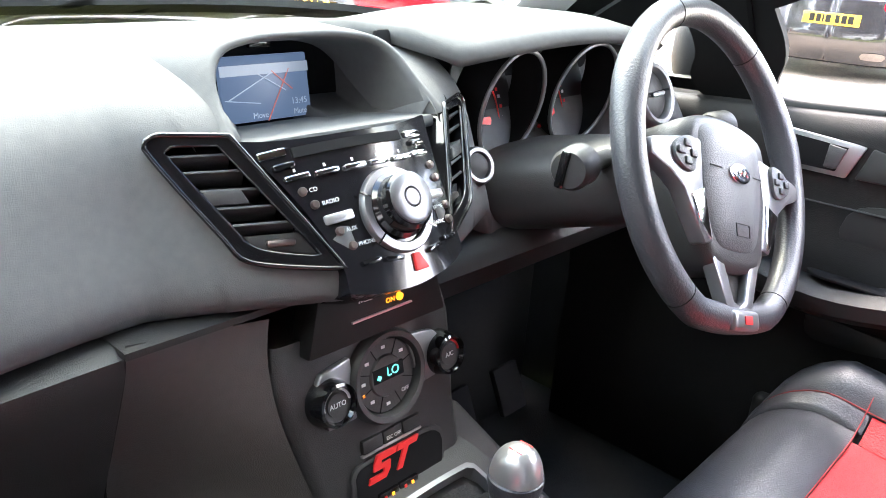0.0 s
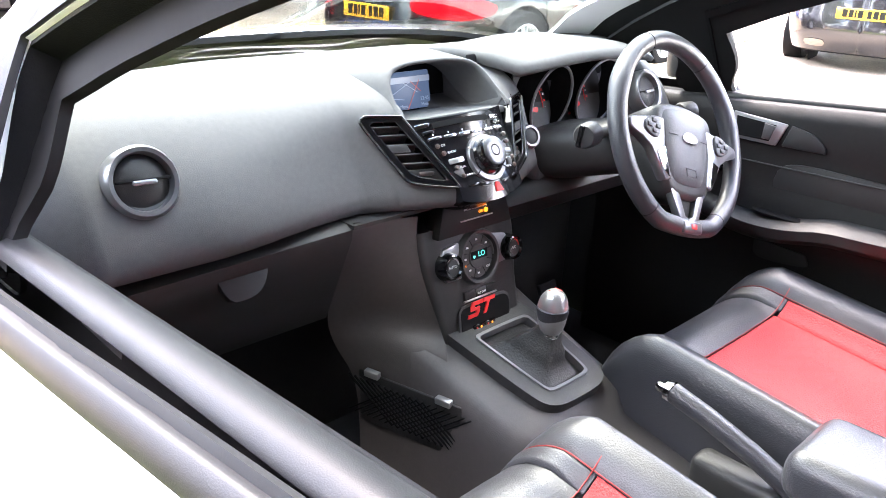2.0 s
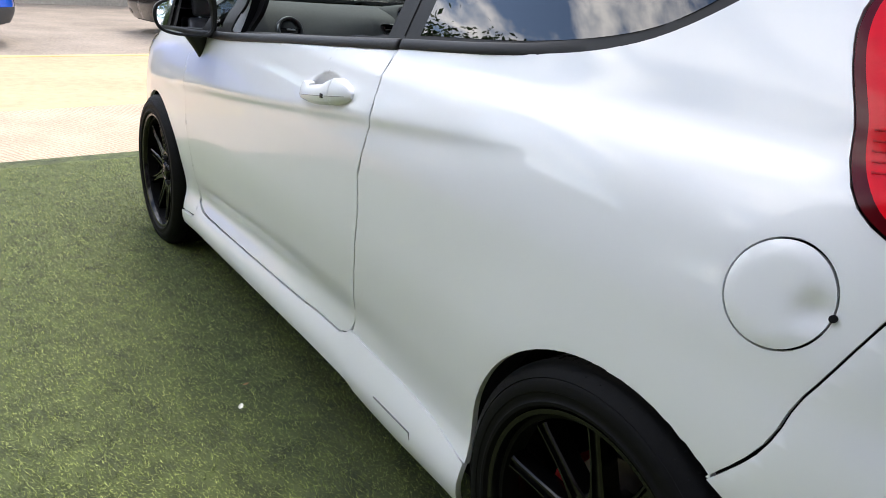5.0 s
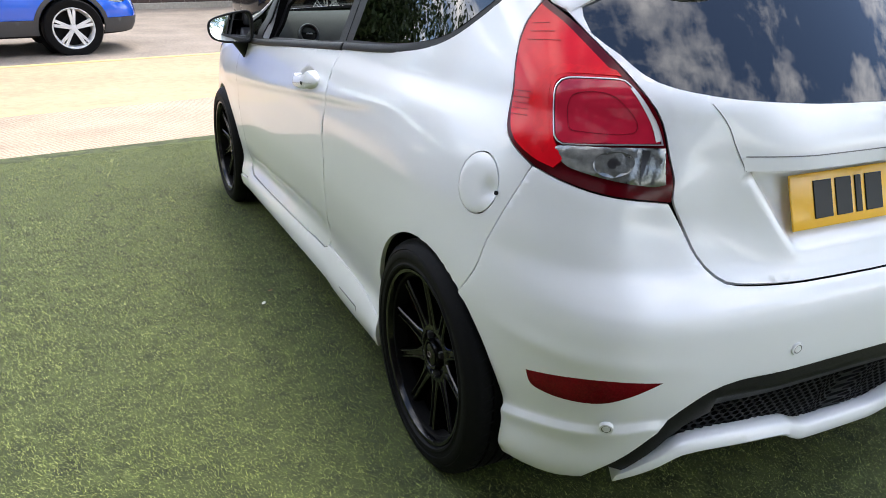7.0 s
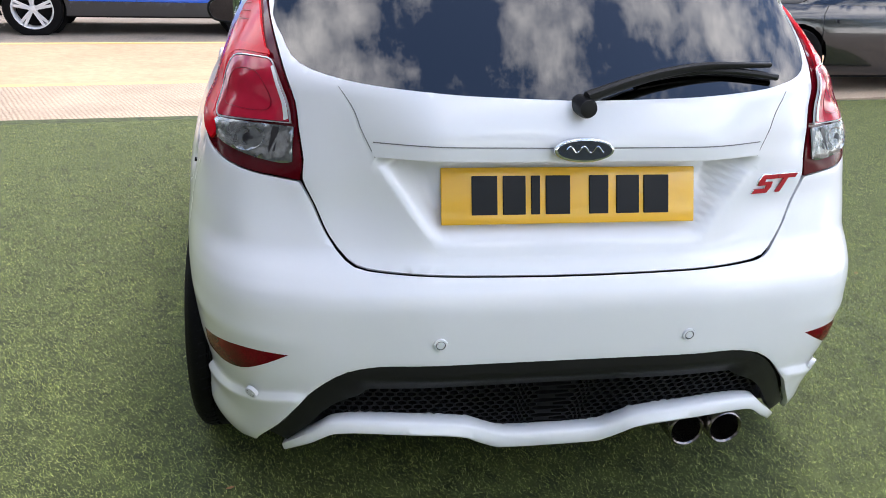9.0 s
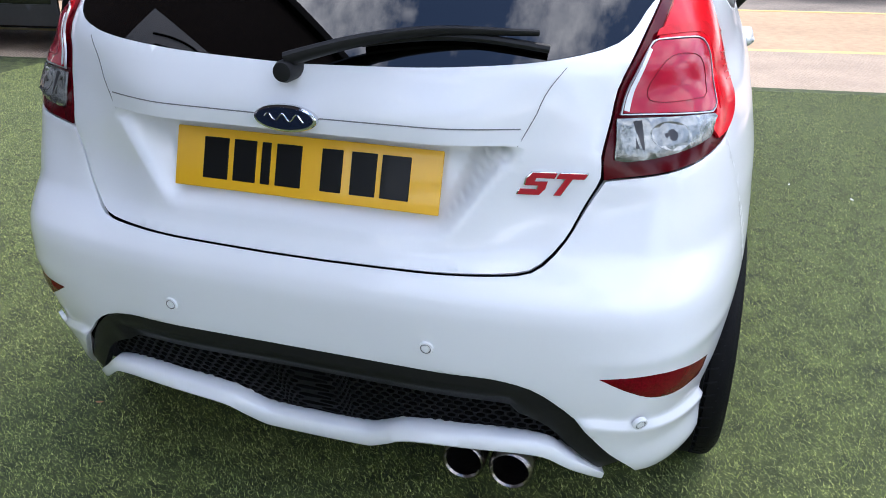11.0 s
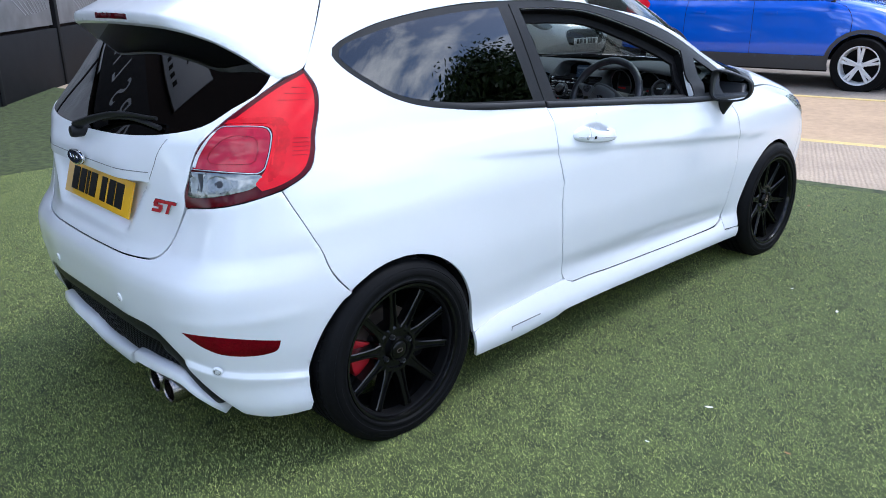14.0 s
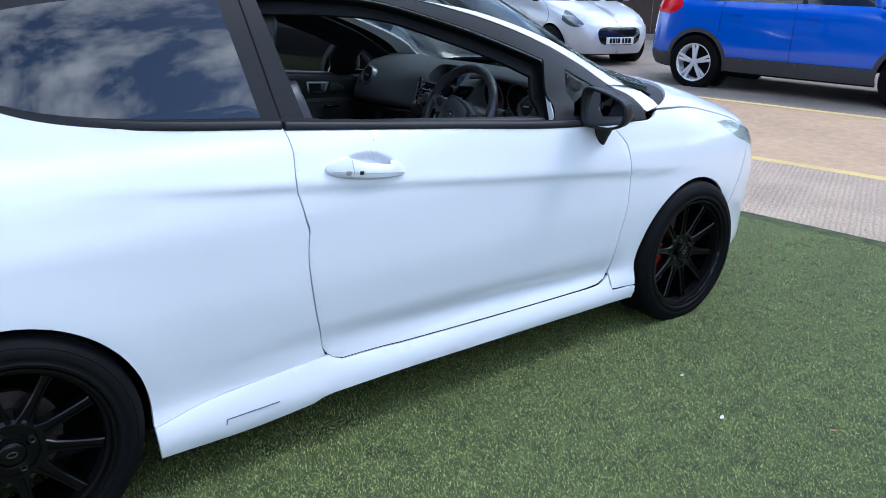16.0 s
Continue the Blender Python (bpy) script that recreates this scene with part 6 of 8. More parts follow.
# centre vents, one on each side of the panel
for sg in (-1, 1):
    def flip(b):
        """The same shape on the other side of the panel."""
        if sg > 0:
            for q in b.verts:
                q.co.x = -q.co.x
            bmesh.ops.recalc_face_normals(b, faces=b.faces)
        return b
    ring_o, ring_i = curve(VENT_OUT, 0.008), curve(VENT_IN, 0.008)
    co, tris, rim = sheet(ring_o, [ring_i], 0.006)
    k = len(co)
    V = [vm @ Vector((x, -0.006, z)) for x, z in co] + [vm @ Vector((x, 0.030, z)) for x, z in co]
    F_ = [tuple(t) for t in tris] + [tuple(k + i for i in reversed(t)) for t in tris] + [(b, a, k + a, k + b) for a, b in rim]
    me_ = bmesh.new()
    vv = [me_.verts.new(q) for q in V]
    for q in F_:
        me_.faces.new([vv[i] for i in q])
    vent = part("centre_vent", flip(me_), GLOSS_BLACK, dash, "gloss black framed air vent", sharp=40)
    bz = tube([vm @ Vector((q[0], -0.0062, q[1])) for q in ring_o], 0.0022, 8, closed=True)
    part("vent_bezel", flip(bz), GLOSS_BLACK, vent, sharp=None)
    bz = tube([vm @ Vector((q[0], -0.0045, q[1])) for q in ring_i], 0.0016, 8, closed=True)
    part("vent_bezel", flip(bz), GLOSS_BLACK, vent, sharp=None)
    for z, x0, x1 in ((-0.0185, 0.007, 0.056), (-0.0315, 0.017, 0.066), (-0.0465, 0.028, 0.078), (-0.0610, 0.041, 0.090), (-0.0750, 0.053, 0.103)):
        part("vent_slat", flip(block((x1 - x0, 0.024, 0.0028), bevel=0.001, m=vm @ pose((x0 + x1) / 2, 0.008, z, -24))), CABIN_BLACK, vent)
    part("vent_tab", flip(prism([(-0.018, 0.006), (0.012, 0.006), (0.019, -0.007), (-0.014, -0.007)], 0.016, vm @ pose(0.050, -0.004, -0.047), 0.002)), CABIN_BLACK, vent)
    part("vent_sill", flip(prism([(0.061, -0.0795), (0.1065, -0.0795), (0.1205, -0.0990), (0.072, -0.0915)], 0.02, vm @ pose(0, 0.003, 0), 0.001)), CABIN_BLACK, vent)
    part("vent_dial", flip(block((0.024, 0.010, 0.0065), bevel=0.0028, m=vm @ pose(0.0906, 0.002, -0.0870))), DARK_STEEL, vent)
    part("vent_duct", flip(prism(ring_i, 0.002, vm @ pose(0, 0.029, 0))), VOID, vent, sharp=None)
    # round vents at the ends of the dash
    rm = basis((sg * 0.532, 1.795, 0.880), (1, 0.12 * sg, 0), (0.0, 1, -0.42))
    b = lathe([(0.034, 0.01), (0.034, -0.002), (0.036, -0.007), (0.041, -0.008), (0.0445, -0.003), (0.045, 0.02)], 48, axis="y")
    b.transform(rm)
    rv = part("round_vent", b, SILVER_PAINT, dash, "chrome-ringed round air vent")
    b = lathe([(0.0, -0.006), (0.02, -0.004), (0.032, 0.002), (0.037, 0.008), (0.037, 0.02)], 40, axis="y")
    b.transform(rm)
    part("vent_ball", b, DARK_PLASTIC, rv)
    part("vent_slit", block((0.066, 0.004, 0.003), bevel=0.001, m=rm @ pose(0, -0.0055, 0.002)), VOID, rv)
    part("vent_tab", block((0.030, 0.005, 0.006), bevel=0.0025, m=rm @ pose(0, -0.008, -0.001)), SATIN_SILVER, rv)

# airbag lamp strip and climate panel
kp = basis((0, 1.757, 0.744), (1, 0, 0), (0, 1, -0.12))
strip = part("lamp_strip", prism([(-0.068, 0.03), (0.072, 0.03), (0.088, -0.034), (-0.085, -0.034)], 0.03, kp, 0.003), BLACK_TRIM, car, "black strip with an amber airbag lamp")
words("PASSENGER AIRBAG", 0.006, kp @ pose(0.0, -0.0012, 0.006), MARK_WHITE, strip)
words("ON", 0.007, kp @ pose(0.012, -0.0012, -0.003), AMBER, strip)
part("airbag_lamp", lathe([(0.0, -0.0015), (0.004, -0.0012), (0.004, 0.002)], 14, axis="y", centre=(0.024, 1.7555, 0.7415)), AMBER, strip)
part("strip_edge", block((0.075, 0.002, 0.0018), bevel=0, m=kp @ pose(0.002, -0.0012, -0.012)), SATIN_SILVER, strip)
CN = basis((0, 1.759, 0.664), (1, 0, 0), (0, 1, -0.22))
cons = []
for z, hl, hr, dep in ((0.06, 0.110, 0.106, 0.0), (0.035, 0.115, 0.112, -0.002), (0.0, 0.110, 0.112, -0.003), (-0.06, 0.094, 0.108, -0.002), (-0.12, 0.080, 0.110, 0.0), (-0.145, 0.077, 0.112, 0.004)):
    row = [(-hl, 0.20), (-hl, 0.012), (-hl + 0.004, 0.003), (-hl + 0.012, dep), (0.0, dep - 0.003), (hr - 0.012, dep), (hr - 0.004, 0.003), (hr, 0.012), (hr, 0.20)]
    cons.append([CN @ Vector((x, y, z)) for x, y in row])
fascia = part("centre_fascia", loft(cons), CABIN_BLACK, car, "dark grey centre fascia with climate controls", sharp=40)


def on_fascia(name, bm, x, z, mat, y=0.0, label="", turn=0.0, parent=None):
    bm.transform(CN @ pose(x, y - 0.004, z, 0, turn, 0))
    return part(name, bm, mat, parent or fascia, label)


on_fascia("silver_wing", prism([(-0.070, 0.026), (-0.036, 0.031), (-0.036, -0.030), (-0.070, -0.030), (-0.080, 0.012)], 0.008, None, 0.002), 0, 0, SILVER_PAINT, -0.0065)
on_fascia("silver_wing", prism([(0.034, 0.031), (0.072, 0.025), (0.104, -0.004), (0.098, -0.022), (0.048, -0.026)], 0.008, None, 0.002), 0, 0, SILVER_PAINT, -0.0065)
ringo = on_fascia("climate_ring", lathe([(0.038, 0.004), (0.038, -0.008), (0.040, -0.012), (0.045, -0.013), (0.0475, -0.008), (0.048, 0.006)], 64, axis="y"), 0.006, -0.002, CABIN_BLACK, 0.0, "oval climate control panel")
on_fascia("climate_face", lathe([(0.0, -0.004), (0.036, -0.004), (0.039, 0.0), (0.039, 0.006)], 48, axis="y"), 0.006, -0.002, CABIN_BLACK)
on_fascia("climate_hub", lathe([(0.0, -0.0062), (0.020, -0.0062), (0.0215, -0.004)], 40, axis="y"), 0.006, -0.002, CABIN_BLACK)
on_fascia("climate_lcd", block((0.040, 0.002, 0.015), bevel=0.001), 0.008, 0.001, VOID, -0.0055)
words("LO", 0.0125, CN @ pose(0.013, -0.0112, 0.0015), LCD_GREEN, ringo)
part("fan_mark", block((0.0045, 0.001, 0.0045), bevel=0.001, m=CN @ pose(-0.005, -0.0112, -0.001, 0, 30)), LCD_GREEN, ringo)
words("OFF", 0.0058, CN @ pose(0.0285, -0.0085, -0.024), MARK_WHITE, ringo)
for a in (18, 62, 118, 162, 200, 250, 295, 340):
    ca, sa = math.cos(radians(a)), math.sin(radians(a))
    part("button_seam", block((0.0155, 0.0008, 0.0008), bevel=0, m=CN @ pose(0.006 + 0.029 * ca, -0.0082, -0.002 + 0.029 * sa, 0, -a)), VOID, ringo, sharp=None)
for a in (90, 40, 140, 180, 225, 268):
    ca, sa = math.cos(radians(a)), math.sin(radians(a))
    part("button_mark", block((0.0050, 0.0006, 0.0032), bevel=0.0004, m=CN @ pose(0.006 + 0.029 * ca, -0.0083, -0.002 + 0.029 * sa)), MARK_WHITE, ringo, sharp=None)
part("climate_lamp", block((0.0028, 0.0006, 0.0028), bevel=0.0004, m=CN @ pose(-0.024, -0.0083, -0.013)), AMBER, ringo, sharp=None)
for x, z, txt in ((-0.064, -0.003, "AUTO"), (0.083, -0.004, "A/C")):
    kb = on_fascia("climate_knob", lathe([(0.016, -0.016), (0.018, -0.020), (0.0205, -0.019), (0.0220, -0.012), (0.0235, -0.004), (0.0245, 0.004)], 40, axis="y"), x, z, GLOSS_BLACK, 0.0, "black rotary climate knob")
    on_fascia("knob_face", lathe([(0.0, -0.016), (0.011, -0.016), (0.0115, -0.014), (0.0165, -0.0145)], 32, axis="y"), x, z, CABIN_BLACK)
    words(txt, 0.0068, CN @ pose(x, -0.0206, z), MARK_WHITE, kb)
    arc_ = [CN @ Vector((x + 0.0148 * math.cos(a), -0.0190, z + 0.0148 * math.sin(a))) for a in np.linspace(0.1, 1.25, 10)]
    part("knob_arc", tube(arc_, 0.0013, 6), MARK_WHITE if txt == "AUTO" else MARK_RED, kb)
    arc_ = [CN @ Vector((x + 0.0148 * math.cos(a), -0.0190, z + 0.0148 * math.sin(a))) for a in np.linspace(1.9, 3.3, 10)]
    part("knob_arc", tube(arc_, 0.0011, 6), MARK_WHITE, kb)
for i in (-1, 0, 1):
    on_fascia("switch", block((0.0255, 0.007, 0.014), bevel=0.0015), 0.0065 + i * 0.0262, -0.0640, DARK_PLASTIC, -0.001)
on_fascia("switch_edge", block((0.080, 0.005, 0.0028), bevel=0.001), 0.0065, -0.0735, SATIN_SILVER, -0.0005)
words("ESC OFF", 0.0052, CN @ pose(0.0065, -0.0090, -0.0655), MARK_WHITE, fascia)
tray = on_fascia("tray", prism(curve([(-0.049, 0.014)] * 2 + [(-0.040, 0.024), (0.050, 0.026), (0.070, 0.022), (0.078, 0.008), (0.072, -0.030), (0.055, -0.043), (-0.035, -0.043), (-0.050, -0.032)], 0.01), 0.004, None, 0.0015), 0.0, -0.104, CABIN_BLACK, -0.002, "black tray with a red emblem")
on_fascia("tray_floor", prism(curve([(-0.044, 0.012)] * 2 + [(-0.037, 0.020), (0.050, 0.022), (0.066, 0.018), (0.073, 0.006), (0.067, -0.028), (0.053, -0.038), (-0.033, -0.038), (-0.045, -0.029)], 0.01), 0.003, None, 0.0), 0.0, -0.104, VOID, -0.0032, parent=tray)
for pts in SLANTS:
    on_fascia("emblem", prism([(x * 0.62, z * 0.68) for x, z in pts], 0.003), 0.006, -0.0905, MARK_RED, -0.0055, parent=tray)
for x in (-0.0085, 0.0185):
    on_fascia("seat_heat_switch", block((0.0255, 0.006, 0.0115), bevel=0.0012), x, -0.1235, GLOSS_BLACK, -0.004)
    for dx, mt in ((-0.006, MARK_RED), (0.004, AMBER)):
        on_fascia("switch_mark", block((0.003, 0.001, 0.004), bevel=0), x + dx, -0.1235, mt, -0.0076)

# gear lever, surround and tunnel
tun = []
for y, hw, z in ((1.80, 0.14, 0.55), (1.72, 0.135, 0.525), (1.62, 0.128, 0.497), (1.545, 0.120, 0.478), (1.52, 0.112, 0.465), (1.50, 0.105, 0.43), (1.35, 0.10, 0.40), (1.0, 0.10, 0.40), (0.8, 0.10, 0.40)):
    tun.append([(-hw - 0.012, y, 0.20), (-hw - 0.006, y, z - 0.07), (-hw + 0.004, y, z - 0.012), (-hw + 0.020, y, z), (0.02, y, z + 0.003), (hw + 0.02, y, z), (hw + 0.036, y, z - 0.012), (hw + 0.046, y, z - 0.07), (hw + 0.052, y, 0.20)])
tunnel = part("centre_console", loft(tun), CHEEK, car, "dark plastic centre console", sharp=50)
gm = basis((0.030, 1.632, 0.507), (1, 0, 0), (0, 0.275, -1))
go = [(-0.082, 0.105), (0.078, 0.105), (0.088, 0.085), (0.076, -0.082), (0.060, -0.096), (-0.050, -0.096), (-0.066, -0.082), (-0.088, 0.085)]
go = [(x * 0.76, z * 0.80) for x, z in go]
gi = [(x * 0.91, z * 0.92) for x, z in go]


def collar(outer, inner, lift, low):
    co, tris, rim = sheet(curve(outer, 0.012), [curve(inner, 0.012)], 0.03)
    k = len(co)
    V = [gm @ Vector((x, -lift, z)) for x, z in co] + [gm @ Vector((x, low, z)) for x, z in co]
    bm = bmesh.new()
    vs = [bm.verts.new(q) for q in V]
    for f in [tuple(t) for t in tris] + [tuple(k + i for i in reversed(t)) for t in tris] + [(b, a, k + a, k + b) for a, b in rim]:
        bm.faces.new([vs[i] for i in f])
    bm.verts.index_update()
    rims = [e for e in bm.edges if e.calc_face_angle(0) > 1.0 and all(v.index < k for v in e.verts)]
    bmesh.ops.bevel(bm, geom=rims, offset=0.0025, segments=2, profile=0.5, affect="EDGES", clamp_overlap=True)
    return bm


shield = [(-0.108, 0.168), (-0.108, 0.168), (0.062, 0.168), (0.062, 0.168), (0.088, 0.085), (0.084, -0.070), (0.062, -0.100), (0.0, -0.106), (-0.056, -0.100), (-0.078, -0.072), (-0.100, 0.085)]
part("console_shield", collar(shield, [(x * 0.97, z * 0.97) for x, z in go], 0.013, 0.02), CABIN_BLACK, car, "black surround running down from the fascia", sharp=40)
ring = part("gear_surround", collar([(x * 0.985, z * 0.985) for x, z in go], gi, 0.0165, 0.004), SILVER_PAINT, car, "satin silver gear lever surround", sharp=40)
secs = []
for u in np.linspace(0, 1, 12):
    k = 1 - 0.82 * u ** 0.62
    fold = 1 + 0.05 * math.sin(u * 15)
    secs.append([gm @ Vector((q[0] * k * fold + 0.012 * u, -0.002 - 0.074 * u ** 1.15, q[1] * k * fold - 0.004 * u)) for q in curve(gi, 0.018)])
part("gear_gaiter", loft(secs), GAITER, ring, "pleated black leather gaiter", sharp=None)
kx, ky, kz = 0.036, 1.605, 0.560
part("gear_collar", lathe([(0.010, -0.03), (0.0105, 0.0), (0.013, 0.004), (0.013, 0.014), (0.010, 0.018)], 24, axis="z", centre=(kx, ky, kz + 0.0)), CHROME, ring)
secs = []
for a_ in np.linspace(-1.25, 1.56, 22):
    rx = 0.0245 * math.cos(a_) ** 0.85 if a_ > 0 else 0.010 + 0.0145 * math.cos(a_)
    secs.append([(kx + rx * math.cos(a), ky + 0.002 * math.cos(a_) + 1.02 * rx * math.sin(a), kz + 0.052 + (0.034 if a_ > 0 else 0.044) * math.sin(a_)) for a in np.linspace(0, 2 * math.pi, 36, endpoint=False)])
knob = part("gear_knob", loft(secs), SATIN_SILVER, ring, "silver and black gear knob", sharp=None)
part("knob_skirt", lathe([(0.0105, 0.008), (0.0175, 0.018), (0.0232, 0.034), (0.0262, 0.048), (0.0262, 0.054), (0.0235, 0.056)], 28, axis="z", centre=(kx, ky + 0.002, kz)), LEATHER, knob)
pm2 = pose(kx, ky + 0.0, kz + 0.0868, 0, 0, 0)
for x, y, l, a in ((-0.008, 0.0, 0.014, 90), (0.0, 0.0, 0.014, 90), (0.008, 0.0, 0.014, 90), (0.0, 0.0, 0.016, 0)):
    part("shift_mark", block((l, 0.0009, 0.0006), bevel=0, m=pm2 @ pose(x, y, -0.002, 0, 0, a)), MARK_RED, knob, sharp=None)
# handbrake, cup holders, armrest, net
hb = part("handbrake", tube([(0.045, 1.385, 0.560), (0.048, 1.33, 0.545), (0.052, 1.26, 0.52), (0.056, 1.18, 0.485), (0.058, 1.08, 0.43)], 0.018, 14, flat=0.85), LEATHER, car, "black handbrake lever with a silver button")
part("handbrake_button", lathe([(0.0, 0.028), (0.006, 0.027), (0.008, 0.022), (0.008, 0.012), (0.015, 0.010), (0.016, 0.0)], 20, axis="y", centre=(0.044, 1.383, 0.561)), CHROME, hb)
part("handbrake_trim", block((0.05, 0.22, 0.10), (0.062, 1.23, 0.43), 0.015, 3), DARK_PLASTIC, hb)
part("console_rail", block((0.006, 0.24, 0.006), (0.012, 1.30, 0.408), 0.002), SATIN_SILVER, tunnel)
for y in (1.36, 1.27):
    part("cup_holder", lathe([(0.034, 0.0), (0.034, 0.006), (0.038, 0.007), (0.040, 0.0)], 32, axis="z", centre=(-0.035, y, 0.402)), SATIN_SILVER, tunnel)
    part("cup_well", lathe([(0.0, 0.003), (0.034, 0.003)], 32, axis="z", centre=(-0.035, y, 0.402)), VOID, tunnel)
arm_ = part("armrest", block((0.155, 0.30, 0.075), (0.075, 1.055, 0.545), 0.028, 5), LEATHER, car, "padded black leather armrest")
part("armrest_base", block((0.10, 0.2, 0.13), (0.07, 1.02, 0.455), 0.02, 3), DARK_PLASTIC, arm_)
nm_ = basis((-0.154, 1.735, 0.430), (0.25, -1, 0), (1, 0.25, 0.05))
net = part("storage_net_frame", block((0.20, 0.006, 0.10), bevel=0.004, m=nm_), DARK_PLASTIC, tunnel, "storage net on the console side")
for i in range(13):
    for a in (38, -38):
        part("net_cord", block((0.115, 0.003, 0.0022), bevel=0, m=nm_ @ pose(-0.075 + 0.0125 * i, -0.004, 0, 0, a)), VOID, net, sharp=None)
for sx in (-1, 1):
    part("net_bracket", block((0.028, 0.012, 0.012), bevel=0.002, m=nm_ @ pose(0.07 * sx, -0.004, 0.052)), SATIN_SILVER, net)

# instrument cluster
hood = []
for u in np.linspace(0, 1, 15):
    x = 0.165 + 0.42 * u
    top = 0.955 + 0.028 * math.sin(math.pi * min(1, 0.1 + 0.85 * u)) ** 0.8
    e = 0.02 * abs(2 * u - 1) ** 3
    hood.append([(x, 2.12, 0.945), (x, 2.02, top - 0.004), (x, 1.90, top), (x, 1.815 + e, top - 0.010), (x, 1.800 + e, top - 0.022), (x, 1.806 + e, top - 0.030), (x, 1.83 + e, top - 0.026), (x, 1.93, top - 0.02), (x, 2.10, 0.92)])
part("cluster_hood", loft(hood), DASH, dash, "padded instrument hood", sharp=None)
part("cluster_back", block((0.44, 0.01, 0.17), bevel=0.01, m=basis((0.365, 1.915, 0.880), (1, 0, 0), (0, 1, -0.3))), VOID, dash)
FM = basis((0.30, 1.89, 0.885), (1, 0, 0), (0, 1, -0.30))
for cx_, rx, rz, nx, nz, ax in ((0.287, 0.056, 0.068, -0.023, -0.031, 0.0), (0.438, 0.070, 0.069, 0.1032, -0.037, 0.148)):
    DM = basis((cx_, 1.845, 0.879), (1, 0, 0), (0, 1, 0.20))
    loop = [(rx * math.cos(a), rz * math.sin(a)) for a in np.linspace(0, 2 * math.pi, 64, endpoint=False)]
    gauge = part("gauge", tube([DM @ Vector((x, 0, z)) for x, z in loop], 0.0027, 8, closed=True), SILVER_PAINT, dash, "silver-ringed instrument dial", sharp=None)
    secs = [[DM @ Vector((x * kk, d, z * kk)) for x, z in loop] for kk, d in ((1.0, 0.0), (0.98, 0.02), (0.95, 0.05))]
    part("dial_shroud", loft(secs, cap=False), VOID, gauge, sharp=None)
    o = FM.inverted() @ (DM @ Vector((0, 0.045, -0.004)))
    part("dial_face", prism([(o.x + x * 0.98, o.z + z * 0.98) for x, z in loop], 0.004, FM @ pose(0, 0.006, 0)), DIAL, gauge, sharp=None)
    arc_ = [FM @ Vector((nx + 0.026 + (0.010 if ax else 0.0) + 0.010 * math.cos(a), 0.004, nz + 0.002 + 0.036 * math.sin(a))) for a in np.linspace(-0.8, 1.1, 14)]
    part("dial_arc", tube(arc_, 0.0011, 5), MARK_RED, gauge)
    for i, a in enumerate(np.linspace(-0.8, 1.1, 6)):
        p = Vector((nx + 0.033 + (0.010 if ax else 0.0) + 0.010 * math.cos(a), 0.004, nz + 0.002 + 0.038 * math.sin(a)))
        part("dial_tick", block((0.0045, 0.001, 0.0042), bevel=0.001, m=FM @ Matrix.Translation(p)), MARK_RED if i % 2 else MARK_WHITE, gauge, sharp=None)
    part("needle", prism([(-0.030, 0.0016), (-0.030, -0.0016), (0.010, -0.005), (0.012, 0.0), (0.010, 0.005)], 0.004, FM @ pose(nx + (0.006 if ax else 0.0), -0.004, nz, 0, -28 if ax else 4)), MARK_RED, gauge)
part("info_display", block((0.034, 0.004, 0.03), bevel=0.002, m=FM @ pose(0.060, 0.0, -0.050)), DIAL, dash)
part("info_mark", block((0.010, 0.001, 0.003), bevel=0, m=FM @ pose(0.060, -0.003, -0.040)), MARK_WHITE, dash, sharp=None)
# start button
sm = basis((0.183, 1.806, 0.832), (1, 0.1, 0), (0.15, 1, -0.5))
b = lathe([(0.0145, -0.001), (0.0155, -0.006), (0.019, -0.0062), (0.021, -0.004), (0.0225, 0.004)], 36, axis="y")
b.transform(sm)
start = part("start_button", b, KNOB_SILVER, dash, "silver-ringed start button")
b = lathe([(0.0, -0.0042), (0.011, -0.0040), (0.0145, -0.002), (0.0148, 0.003)], 32, axis="y")
b.transform(sm)
part("button_face", b, RECESS, start)

# steering column and wheel
col = []
for u in np.linspace(0, 1, 10):
    y, z = 1.655 + 0.20 * u, 0.832 - 0.052 * u
    hw, hh = 0.066 + 0.046 * u, 0.046 + 0.006 * u
    col.append([(0.352 - 0.02 * u + hw * math.copysign(abs(math.cos(a)) ** 0.7, math.cos(a)), y, z + hh * math.copysign(abs(math.sin(a)) ** 0.7, math.sin(a)) * (1.2 if math.sin(a) < 0 else 1.0)) for a in np.linspace(0, 2 * math.pi, 32, endpoint=False)])
column = part("steering_column", loft(col), CABIN_BLACK, car, "dark plastic steering column shroud", sharp=None)
for sg in (-1, 1):
    part("stalk", tube([(0.365 + sg * 0.06, 1.715, 0.846), (0.365 + sg * 0.11, 1.700, 0.852), (0.365 + sg * 0.145, 1.690, 0.856)], 0.010, 12), DARK_PLASTIC, column)
    b = lathe([(0.0, -0.020), (0.018, -0.019), (0.0215, -0.013), (0.0220, 0.012), (0.016, 0.018), (0.0, 0.018)], 32, axis="x")
    b.transform(pose(0.352 + sg * 0.158, 1.688, 0.858, 0, 0, -12 * sg))
    end_ = part("stalk_end", b, CABIN_BLACK, column)
    part("stalk_grip", block((0.008, 0.010, 0.040), bevel=0.003, m=pose(0.352 + sg * 0.177, 1.690, 0.858, 8)), GLOSS_BLACK, end_)
WM = basis((0.360, 1.612, 0.848), (1, 0, 0), (0, 0.90, -0.43)) @ pose(0, 0, 0, 0, 19, 0)
wheel = new("steering_wheel")
wheel.parent = car
tagged(wheel, "flat-bottomed black leather steering wheel")
path = []
